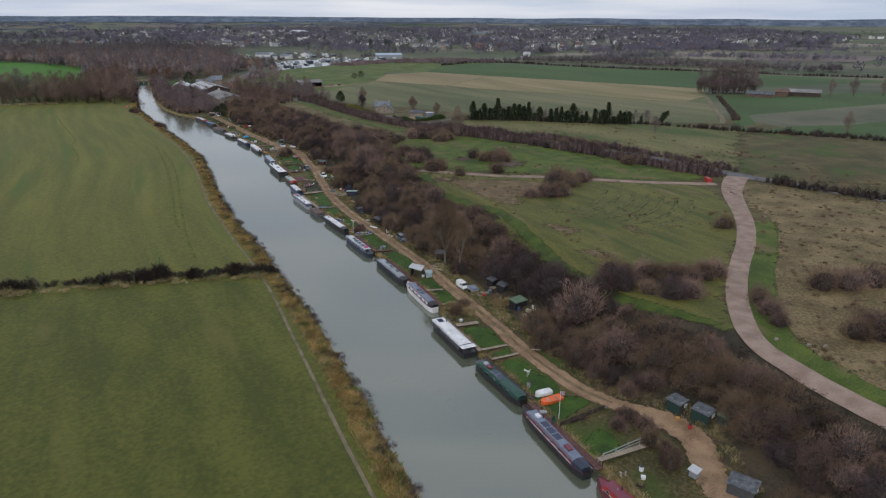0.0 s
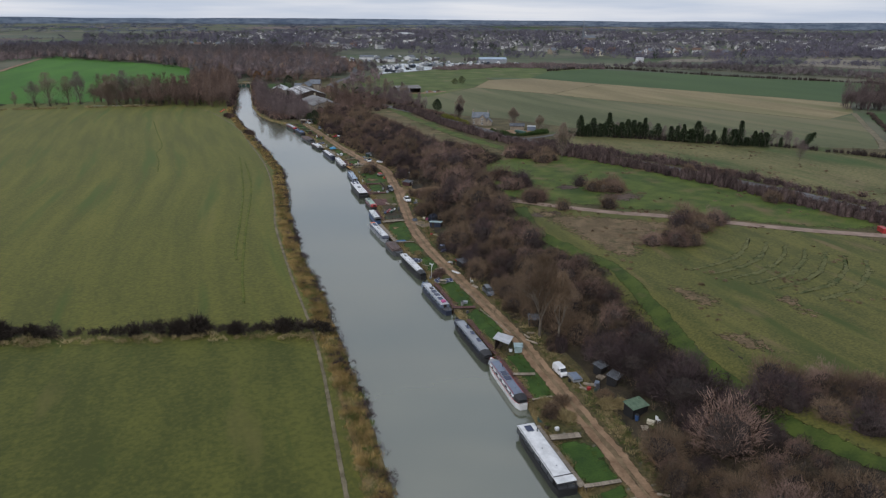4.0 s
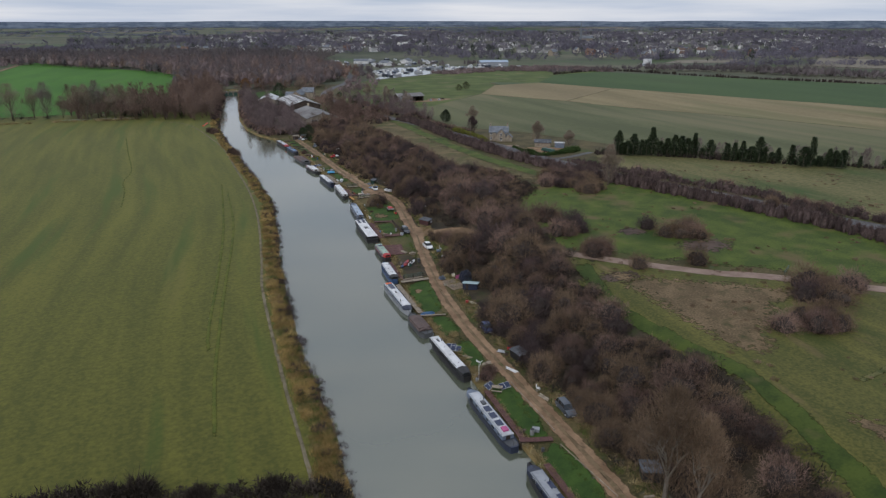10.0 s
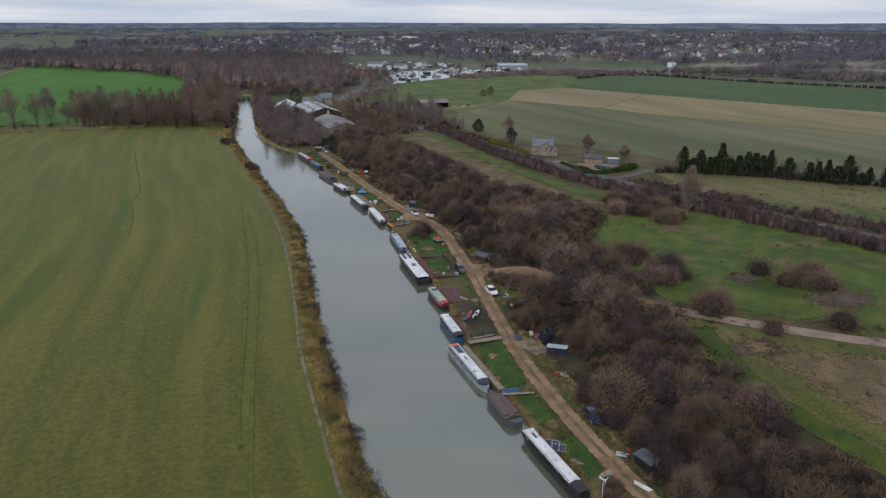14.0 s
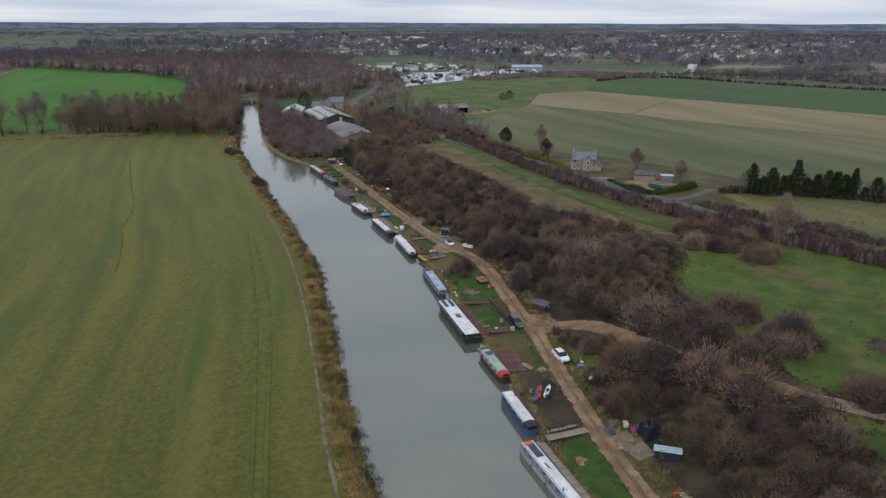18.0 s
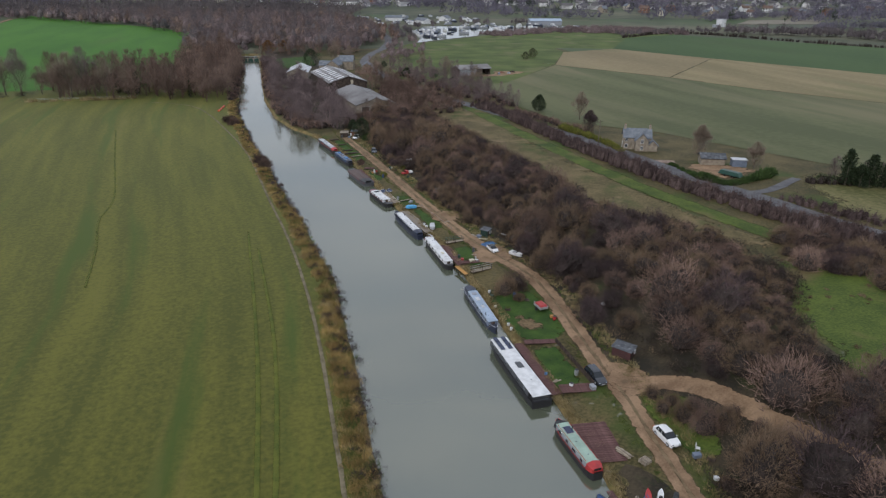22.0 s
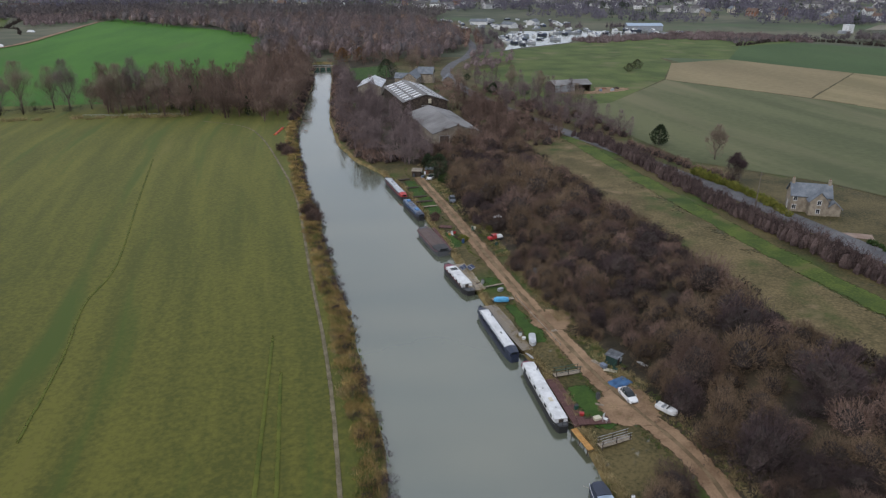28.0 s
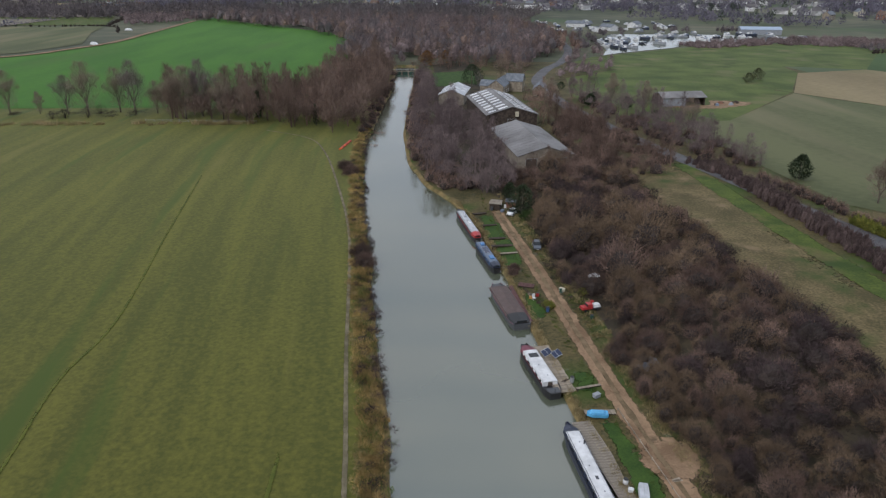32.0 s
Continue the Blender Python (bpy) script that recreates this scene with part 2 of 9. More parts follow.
ROWTWIG = surface("tawny_twigs", (0.165, 0.128, 0.098), (0.270, 0.212, 0.168), scale=0.2, fine=3.0, bump=0.0, island=0.25)
TWIGRUST = surface("rusty_woodland_twigs", (0.112, 0.078, 0.062), (0.205, 0.144, 0.116), scale=0.05, fine=0.8, bump=0.0, island=0.25, tone=0.4)
# town and distant trees: paler and bluer, with haze painted into the colour
TWIGTOWN = surface("hazed_town_tree_twigs", (0.088, 0.083, 0.111), (0.163, 0.150, 0.189), scale=0.02, fine=0.4, bump=0.0, island=0.12, tone=0.4)
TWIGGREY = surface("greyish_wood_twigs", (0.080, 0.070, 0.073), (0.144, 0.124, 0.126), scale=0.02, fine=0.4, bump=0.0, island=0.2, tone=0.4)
TOWNGREEN = surface("far_evergreen_leaf", (0.034, 0.044, 0.034), (0.060, 0.074, 0.056), scale=0.02, fine=0.4, bump=0.0, island=0.2)
# haze before the hills is put in as bluish colour and a faint glow
HILLS = surface("haze_glow_hills", (0.012, 0.017, 0.024), (0.095, 0.108, 0.122), scale=0.012, fine=0.05, bump=0.0, stretch=(1, 1, 5))
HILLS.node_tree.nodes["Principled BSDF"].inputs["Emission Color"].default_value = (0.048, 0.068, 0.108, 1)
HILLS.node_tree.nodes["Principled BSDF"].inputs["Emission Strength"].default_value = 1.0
RIDGE = surface("rut_ridge", (0.112, 0.080, 0.043), (0.205, 0.145, 0.085), scale=0.6, fine=4.0, bump=0.4, third=((0.060, 0.066, 0.020), 0.5, 0.60), feather=True)
LANEHEDGE = surface("lane_hedge_twigs", (0.050, 0.034, 0.033), (0.110, 0.079, 0.073), scale=0.3, fine=4.0, bump=0.0, island=0.25, tone=0.9)
# three field colours for the distance, greyed by haze painted into them
FARGREEN = surface("hazed_pasture", (0.072, 0.088, 0.058), (0.104, 0.118, 0.082), scale=0.01, fine=0.1, bump=0.0)
FARSTRAW = surface("hazed_stubble", (0.150, 0.134, 0.100), (0.205, 0.184, 0.142), scale=0.01, fine=0.1, bump=0.0)
FARPLOUGH = surface("hazed_ploughland", (0.112, 0.088, 0.078), (0.150, 0.122, 0.106), scale=0.01, fine=0.1, bump=0.0)
GRAZED = surface("grazed_straw", (0.066, 0.072, 0.022), (0.160, 0.142, 0.060), scale=0.05, fine=1.0, bump=0.4, stretch=(1.6, 0.5, 1), third=((0.042, 0.074, 0.016), 0.7, 0.52), fourth=((0.170, 0.130, 0.072), 1.6, 0.60), feather=True, grit=0.9)
TWIGDARK = surface("dark_hedge_twigs", (0.022, 0.017, 0.013), (0.054, 0.042, 0.033), scale=0.3, fine=4.0, bump=0.0, island=0.3, tone=0.6)
# shade inside bare crowns, painted as a dark colour on their solid cores
CORESHADE = surface("crown_core_shade", (0.018, 0.014, 0.012), (0.062, 0.047, 0.041), scale=0.5, fine=7.0, bump=0.8, grit=1.2, tone=0.8)
BARK = surface("grey_bark", (0.085, 0.070, 0.055), (0.190, 0.165, 0.130), scale=2.0, fine=14.0, bump=0.6, stretch=(1, 1, 0.3))
OLIVELEAF = surface("dull_olive_leaf", (0.040, 0.046, 0.022), (0.085, 0.086, 0.044), scale=0.5, fine=5.0, bump=0.0, island=0.3)
EVERGREEN = surface("evergreen_leaf", (0.016, 0.028, 0.012), (0.040, 0.060, 0.026), scale=0.5, fine=5.0, bump=0.0, island=0.35)
HEDGEGREEN = surface("clipped_hedge_leaf", (0.026, 0.052, 0.014), (0.055, 0.092, 0.024), scale=0.5, fine=5.0, bump=0.0, island=0.3)
YELLOWLEAF = surface("yellow_green_leaf", (0.10, 0.115, 0.020), (0.190, 0.185, 0.040), scale=0.5, fine=5.0, bump=0.0, island=0.3)
AUTUMN = surface("russet_leaf", (0.120, 0.058, 0.022), (0.210, 0.115, 0.045), scale=0.5, fine=5.0, bump=0.0, island=0.35)
REED = surface("dry_reed", (0.211, 0.141, 0.052), (0.439, 0.308, 0.122), scale=0.3, fine=4.0, bump=0.0, island=0.3, tone=0.9)
STRAW = surface("dead_grass", (0.190, 0.150, 0.070), (0.360, 0.290, 0.155), scale=0.3, fine=4.0, bump=0.0, island=0.3, tone=0.5)
GREENBLADE = surface("grass_blade", (0.055, 0.085, 0.018), (0.115, 0.145, 0.035), scale=0.3, fine=4.0, bump=0.0, island=0.3)

WHITE = paint("white_paint", (0.72, 0.73, 0.74))
CREAM = paint("cream_paint", (0.62, 0.57, 0.44))
BLACK = paint("black_bitumen", (0.020, 0.020, 0.022), rough=0.5)
NAVY = paint("navy_paint", (0.024, 0.032, 0.060), rough=0.4)
BLUEGREY = paint("blue_grey_paint", (0.16, 0.20, 0.27), rough=0.45)
PALEBLUE = paint("pale_blue_paint", (0.34, 0.43, 0.55), rough=0.4)
STEELGREY = paint("steel_grey_paint", (0.30, 0.32, 0.35), rough=0.45)
SILVER = paint("silver_paint", (0.52, 0.54, 0.57), rough=0.4)
DARKGREY = paint("dark_grey_paint", (0.075, 0.080, 0.088), rough=0.5)
GREENPAINT = paint("dark_green_paint", (0.018, 0.070, 0.052), rough=0.45)
PALEGREEN = paint("pale_green_paint", (0.33, 0.46, 0.38), rough=0.5)
MAROON = paint("maroon_paint", (0.17, 0.035, 0.055), rough=0.45)
REDPAINT = paint("red_paint", (0.42, 0.035, 0.035), rough=0.45)
BROWN = paint("brown_tarpaulin", (0.115, 0.082, 0.075), rough=0.8)
BLUEPAINT = paint("blue_paint", (0.038, 0.082, 0.190), rough=0.45)
BLUETARP = paint("blue_tarpaulin", (0.10, 0.24, 0.48), rough=0.6)
CYAN = paint("cyan_cover", (0.11, 0.42, 0.72), rough=0.5)
ORANGE = paint("orange_hull", (0.72, 0.13, 0.03), rough=0.45)
TAN = surface("tan_groundsheet", (0.30, 0.235, 0.175), (0.44, 0.36, 0.285), scale=0.8, fine=6.0, bump=0.3)
PINK = paint("pink_plastic", (0.50, 0.10, 0.26), rough=0.6)
TEAL = paint("pale_teal_sheet", (0.36, 0.48, 0.50), rough=0.5)
GLASS = paint("dark_glass", (0.018, 0.022, 0.026), rough=0.08, wear=0.0)
RUBBER = paint("rubber", (0.022, 0.022, 0.022), rough=0.85)
CHROME = paint("chrome", (0.55, 0.56, 0.58), rough=0.25, metal=1.0)
GALV = paint("galvanised_steel", (0.42, 0.43, 0.44), rough=0.5, metal=0.5)
ROPE = paint("rope", (0.36, 0.32, 0.24), rough=0.9)
SOLAR = paint("solar_cell", (0.022, 0.032, 0.072), rough=0.15, wear=0.0)
PLANK = surface("grey_plank", (0.20, 0.165, 0.125), (0.36, 0.31, 0.245), scale=1.2, fine=14.0, bump=0.4, stretch=(1, 1, 1), vary=0.22)
REDDECK = surface("red_brown_decking", (0.085, 0.042, 0.040), (0.150, 0.082, 0.075), scale=1.2, fine=14.0, bump=0.4, vary=0.2)
DARKWOOD = surface("dark_timber", (0.035, 0.027, 0.022), (0.090, 0.068, 0.055), scale=1.5, fine=14.0, bump=0.4, vary=0.2)
FRESHWOOD = surface("orange_timber", (0.36, 0.18, 0.055), (0.52, 0.30, 0.11), scale=1.5, fine=14.0, bump=0.3, vary=0.15)
CONCRETE = surface("weathered_quay", (0.175, 0.150, 0.120), (0.300, 0.262, 0.215), scale=0.8, fine=8.0, bump=0.4)
FELT = surface("grey_roof_sheet", (0.055, 0.060, 0.068), (0.125, 0.134, 0.148), scale=0.9, fine=9.0, bump=0.3, third=((0.34, 0.35, 0.36), 1.1, 0.62))
GREENFELT = surface("green_roof_felt", (0.075, 0.120, 0.080), (0.135, 0.190, 0.130), scale=0.9, fine=9.0, bump=0.3)
STONE = surface("yellow_limestone", (0.20, 0.168, 0.128), (0.33, 0.285, 0.228), scale=0.9, fine=7.0, bump=0.5)
SLATE = surface("slate", (0.115, 0.130, 0.152), (0.190, 0.210, 0.235), scale=0.6, fine=5.0, bump=0.3)
ASBESTOS = surface("grey_corrugated_sheet", (0.150, 0.145, 0.145), (0.250, 0.245, 0.245), scale=0.12, fine=3.0, bump=0.3)
BRICK = surface("red_brick", (0.17, 0.085, 0.060), (0.27, 0.150, 0.105), scale=0.7, fine=7.0, bump=0.4)
SHEDRED = paint("dark_red_stain", (0.075, 0.030, 0.030), rough=0.8)
SHEDGREEN = paint("dark_green_stain", (0.014, 0.045, 0.036), rough=0.8)
ROOFTILE = surface("brown_roof_tile", (0.095, 0.062, 0.050), (0.165, 0.115, 0.092), scale=0.6, fine=5.0, bump=0.3)


def water_material():
    m = surface("river_water", (0.080, 0.092, 0.060), (0.096, 0.109, 0.074), scale=0.01, rough=0.085, bump=0.0, fine=0.05)
    n, l = m.node_tree.nodes, m.node_tree.links
    p = n["Principled BSDF"]
    p.inputs["IOR"].default_value, p.inputs["Specular IOR Level"].default_value = 1.85, 0.97
    co, wv, bp = n.new("ShaderNodeTexCoord"), n.new("ShaderNodeTexNoise"), n.new("ShaderNodeBump")
    wv.inputs["Scale"].default_value, wv.inputs["Detail"].default_value = 1.1, 4.0
    l.new(co.outputs["Object"], wv.inputs["Vector"])
    bp.inputs["Strength"].default_value, bp.inputs["Distance"].default_value = 0.05, 0.05
    l.new(wv.outputs["Fac"], bp.inputs["Height"])
    l.new(bp.outputs["Normal"], p.inputs["Normal"])
    return m


WATER = water_material()

# ---- building blocks ----


def link_mesh(name, verts, faces, material, parent=None, smooth=False):
    me = bpy.data.meshes.new(name)
    me.from_pydata(verts, [], faces)
    me.materials.append(material)
    if smooth:
        me.polygons.foreach_set("use_smooth", [True] * len(me.polygons))
    me.update()
    ob = new(name, me)
    ob.parent = parent
    return ob


def part(name, bm, material, parent=None, label="", smooth=False):
    """Links a bmesh as one mesh object under a thing or a part."""
    me = bpy.data.meshes.new(name)
    bmesh.ops.recalc_face_normals(bm, faces=bm.faces[:])
    bm.to_mesh(me)
    bm.free()
    me.materials.append(material)
    if smooth:
        me.polygons.foreach_set("use_smooth", [True] * len(me.polygons))
    ob = new(name, me)
    ob.parent = parent
    return tagged(ob, label)


def empty(name, m, label, category, group=""):
    ob = new(name)
    ob.empty_display_size = 0.5
    ob.matrix_basis = m
    return tagged(ob, label, category, group)


def box(bm, cx, cy, cz, sx, sy, sz, rz=0.0, top=1.0, bevel=0.0):
    """A box on centre, its top scaled by top, its edges bevelled."""
    c, s = math.cos(radians(rz)), math.sin(radians(rz))
    vs = []
    for z, k in ((-0.5, 1.0), (0.5, top)):
        for x, y in ((-0.5, -0.5), (0.5, -0.5), (0.5, 0.5), (-0.5, 0.5)):
            px, py = x * sx * k, y * sy * (k if top < 1 else 1)
            vs.append(bm.verts.new((cx + c * px - s * py, cy + s * px + c * py, cz + z * sz)))
    fs = [bm.faces.new([vs[i] for i in f]) for f in ((3, 2, 1, 0), (4, 5, 6, 7), (0, 1, 5, 4), (1, 2, 6, 5), (2, 3, 7, 6), (3, 0, 4, 7))]
    if bevel:
        es = list({e for f in fs for e in f.edges})
        bmesh.ops.bevel(bm, geom=es, offset=bevel, segments=1, affect="EDGES")
    return bm


def solid(name, material, parent, cx, cy, cz, sx, sy, sz, rz=0.0, top=1.0, bevel=0.02, label=""):
    return part(name, box(bmesh.new(), cx, cy, cz, sx, sy, sz, rz, top, bevel), material, parent, label)


def loft(bm, rings, close=True, caps=True):
    """Skins a row of rings of points, all of one length."""
    rows = [[bm.verts.new(p) for p in ring] for ring in rings]
    n = len(rows[0])
    for a, b in zip(rows, rows[1:]):
        for i in range(n if close else n - 1):
            j = (i + 1) % n
            bm.faces.new((a[i], a[j], b[j], b[i]))
    if caps:
        bm.faces.new(rows[0][::-1])
        bm.faces.new(rows[-1])
    return bm


def tube(bm, a, b, ra, rb=None, sides=6):
    a, b = Vector(a), Vector(b)
    rb = ra if rb is None else rb
    d = (b - a).normalized()
    u = d.orthogonal().normalized()
    v = d.cross(u)
    ring = [(math.cos(2 * math.pi * i / sides), math.sin(2 * math.pi * i / sides)) for i in range(sides)]
    return loft(bm, [[a + ra * (x * u + y * v) for x, y in ring], [b + rb * (x * u + y * v) for x, y in ring]])


def rod(name, material, parent, a, b, ra, rb=None, sides=6, label=""):
    return part(name, tube(bmesh.new(), a, b, ra, rb, sides), material, parent, label)


def curve_through(pts, step=2.0):
    """Points along a smooth line through the given ones, about step metres apart."""
    p = [Vector((*q, 0)) for q in pts]
    p = [2 * p[0] - p[1]] + p + [2 * p[-1] - p[-2]]
    out = []
    for i in range(1, len(p) - 2):
        n = max(1, int((p[i + 1] - p[i]).length / step))
        for k in range(n):
            t = k / n
            out.append(0.5 * ((2 * p[i]) + (p[i + 1] - p[i - 1]) * t + (2 * p[i - 1] - 5 * p[i] + 4 * p[i + 1] - p[i + 2]) * t * t + (3 * p[i] - p[i - 1] - 3 * p[i + 1] + p[i + 2]) * t ** 3))
    out.append(p[-2])
    return out


# ---- the lie of the land ----
RIGHT_Y = (-300, 0, 40, 60, 75, 91, 109, 124, 143, 161, 175, 188, 203, 216, 234, 253, 278, 296, 316, 335, 356, 373, 389, 404, 426, 463, 514, 575, 615, 640)
RIGHT_X = (47, 47.2, 47.6, 47.5, 48.8, 49.3, 52.0, 52.0, 51.7, 52.0, 51.3, 50.7, 52.6, 54.5, 55.4, 56.3, 56.7, 54.8, 52.8, 52.0, 50.2, 48.2, 44.5, 38.2, 33.9, 32.5, 34.2, 37.2, 38.3, 38.5)
LEFT_Y = (-300, 0, 59, 81, 108, 148, 171, 199, 219, 246, 272, 302, 314, 354, 383, 418, 440, 480, 515, 556, 615, 640)
LEFT_X = (22, 24.5, 26.3, 28, 29.2, 29.5, 28.6, 29, 29.7, 31.6, 33, 31.3, 30, 26.6, 24, 22, 20.8, 22.5, 24.5, 27.5, 28.5, 28.5)


def right_bank(y):
    return float(np.interp(y, RIGHT_Y, RIGHT_X)) + 0.3 * noise.noise((y * 0.23, 3.1, 0))


def left_bank(y):
    return float(np.interp(y, LEFT_Y, LEFT_X)) + 0.5 * noise.noise((y * 0.19, 7.7, 0))


def step_up(a, b, x):
    t = min(1.0, max(0.0, (x - a) / (b - a)))
    return t * t * (3 - 2 * t)


def land(x, y):
    """The height of the ground: meadow, river bed, moorings, the bushy slope and the plateau behind it."""
    far = math.hypot(x - 30, y)
    hills = 27 * step_up(1500, 4300, far) * (0.75 + 0.5 * noise.noise((x * 0.0007, y * 0.0007, 2.0)))
    d = x - right_bank(y)
    if d >= 0.3:
        shelf = float(np.interp(y, (0, 200, 320, 420, 600, 900), (7.5, 8.0, 5.5, 3.5, 2.5, 1.5)))
        return 0.55 + 0.35 * step_up(0.3, 1.6, d) + 0.5 * step_up(1, 8, d) + (shelf - 1.4) * step_up(11, 32, d) + hills
    e = left_bank(y) - x
    if e >= 0.3:
        return 0.35 + 0.55 * step_up(0.3, 2.6, e) + hills
    if y > 640:
        return 0.9 + hills
    near = min(0.3 - d, 0.3 - e)
    return 0.45 - 1.9 * step_up(0.0, 0.9, near)


def ground_sheet():
    left = (-4400, -3000, -2000, -1300, -800, -500, -320, -200, -130, -80, -50, -30, -20, -14, -10, -7, -5, -3.6, -2.6, -1.8, -1.0, -0.3, 0.05, 0.6, 2.5)
    right = (-2.5, -0.6, -0.05, 0.3, 0.9, 1.6, 2.6, 3.3, 4, 5, 6, 7, 8, 9, 10, 11, 12, 13, 14, 15, 16, 17, 18, 19, 20, 21, 22, 23, 24, 26, 28, 30, 32, 35, 40, 48, 60, 75, 95, 120, 160, 210, 280, 380, 520, 750, 1100, 1700, 2600, 3500, 4400)
    ys = [-300, -200, -120, -60, -20, 0] + list(range(10, 640, 3)) + [640, 644, 660, 690, 730, 780, 850, 950, 1100, 1300, 1600, 2000, 2500, 3000, 3600, 4200, 4700]
    verts, faces = [], []
    for y in ys:
        lb, rb = left_bank(y), right_bank(y)
        for x in [lb + v for v in left] + [rb + v for v in right]:
            verts.append((x, y, land(x, y)))
    w = len(left) + len(right)
    for j in range(len(ys) - 1):
        for i in range(w - 1):
            a = j * w + i
            faces.append((a, a + 1, a + w + 1, a + w))
    g = link_mesh("ground", verts, faces, SCRUB, smooth=True)
    for m in (PLAIN, BANK, GRASS, ROUGH):
        g.data.materials.append(m)
    nl = len(left)
    idx = []
    for j in range(len(ys) - 1):
        for i in range(w - 1):
            y, off = ys[j], right[i - nl] if i >= nl else 0
            if y > 640 or i < 7 or off >= 200:
                idx.append(1)
            elif i < nl - 6:
                idx.append(3)
            elif i < nl or off < 0.8:
                idx.append(2)
            elif off >= 34 or off < 10.5:
                idx.append(4)
            else:
                idx.append(0)
    g.data.polygons.foreach_set("material_index", idx)
    lie = []
    for x, y, z in verts:
        lie += [x - float(np.interp(y, LEFT_Y, LEFT_X)), y, 0.0]
    g.data.attributes.new("strip", "FLOAT_VECTOR", "POINT").data.foreach_set("vector", lie)
    return tagged(g, "winter farmland, scrub and river banks reaching the horizon", "ground", kind="structure")


ground_sheet()


def river():
    ys = list(range(-60, 640, 4)) + [640]
    verts, faces = [], []
    for y in ys:
        verts += [(left_bank(y) - 1.0, y, 0.0), ((left_bank(y) + right_bank(y)) / 2, y, 0.0), (right_bank(y) + 1.0, y, 0.0)]
    for j in range(len(ys) - 1):
        for i in range(2):
            a = 3 * j + i
            faces.append((a, a + 1, a + 4, a + 3))
    tagged(link_mesh("water", verts, faces, WATER), "still grey-green river water between reedy banks", "river", kind="structure")


river()


def drape(name, poly, material, lift, step, label, category, smooth_edge=0.0, kind="structure", seed=0, soft=0.0):
    """A patch of ground cover with the given outline, laid over the land."""
    pts = [(p[0], p[1]) for p in poly]
    if smooth_edge:
        ring = curve_through(pts + pts[:1], smooth_edge)[:-1]
        pts = []
        for q in ring:
            w = 0.4 + smooth_edge * 0.35
            pts.append((q.x + w * noise.noise((q.x * 0.31, q.y * 0.31, seed)), q.y + w * noise.noise((q.x * 0.31, q.y * 0.31, seed + 9.0))))
    bm = bmesh.new()
    bm.faces.new([bm.verts.new((x, y, 0)) for x, y in pts])
    lo = [min(p[i] for p in pts) for i in (0, 1)]
    hi = [max(p[i] for p in pts) for i in (0, 1)]
    for i in (0, 1):
        v = lo[i] + step
        while v < hi[i]:
            bmesh.ops.bisect_plane(bm, geom=bm.verts[:] + bm.edges[:] + bm.faces[:], plane_co=(v, 0, 0) if i == 0 else (0, v, 0), plane_no=(1, 0, 0) if i == 0 else (0, 1, 0))
            v += step
    bmesh.ops.triangulate(bm, faces=[f for f in bm.faces if len(f.verts) > 4])
    rim = [1.0 if v.is_boundary and step <= 8 else 0.0 for v in bm.verts]
    if soft:
        edge_pts = [v.co.copy() for v in bm.verts if v.is_boundary]
        rim = [max(0.0, 1.0 - min((v.co - q).length for q in edge_pts) / soft) for v in bm.verts]
    for v, edge in zip(bm.verts, rim):
        v.co.z = land(v.co.x, v.co.y) + (max(0.03, 0.5 * lift) if edge == 1.0 and lift < 0.085 else lift)
    ob = part(name, bm, material, smooth=True)
    set_fringe(ob, rim)
    return tagged(ob, label, category, kind=kind)


def ribbon(name, pts, widths, material, lift, label, category, step=2.0, ragged=0.25, offset=0.0, soft=0.0):
    """A track or road along a line, with ragged edges."""
    line = curve_through(pts, step)
    verts, faces = [], []
    for i, q in enumerate(line):
        d = (line[min(i + 1, len(line) - 1)] - line[max(i - 1, 0)]).normalized()
        nrm = Vector((d.y, -d.x, 0))
        w = float(np.interp(i / max(1, len(line) - 1), np.linspace(0, 1, len(widths)), widths)) / 2
        ra = ragged * noise.noise((q.x * 0.35, q.y * 0.35, 1.0))
        rb = ragged * noise.noise((q.x * 0.35, q.y * 0.35, 5.0))
        for k in (-w - ra, -w * 0.72, 0.0, w * 0.72, w + rb):
            v = q + nrm * (k + offset)
            verts.append((v.x, v.y, land(v.x, v.y) + (max(0.045, 0.55 * lift) if abs(k) > 0.8 * w and lift < 0.085 else lift)))
    for i in range(len(line) - 1):
        for k in range(4):
            a = 5 * i + k
            faces.append((a, a + 1, a + 6, a + 5))
    ob = link_mesh(name, verts, faces, material, smooth=True)
    set_fringe(ob, [1.0] * 5 + [1.0, soft, 0.0, soft, 1.0] * (len(line) - 2) + [1.0] * 5)
    return tagged(ob, label, category, kind="structure")

# ---- fields ----
HEDGE_LINE = ((28.0, 133.0), (16, 137), (6, 139.8), (-16.5, 145), (-60, 156), (-160, 182), (-400, 245))
drape("field_south", [(-400, -200), (20.5, -200), (20.5, 20), (21.5, 60), (23.2, 93), (24.6, 128), (16, 134.5), (6, 137), (-16.5, 142), (-60, 153), (-160, 179), (-400, 241)], GRASS2, 0.03, 40, "olive-green winter pasture beside the river", "field")
drape("crop_field", [(-420, 520), (-120, 512), (-20, 512), (2, 560), (0, 640), (-1, 740), (-10, 818), (-38, 884), (-90, 949), (-160, 1040), (-192, 1101), (-198, 1039), (-190, 870), (-187, 786), (-199, 729), (-215, 689), (-300, 620), (-420, 585)], CROP, 0.08, 60, "bright green winter crop beyond a row of bare trees", "field")
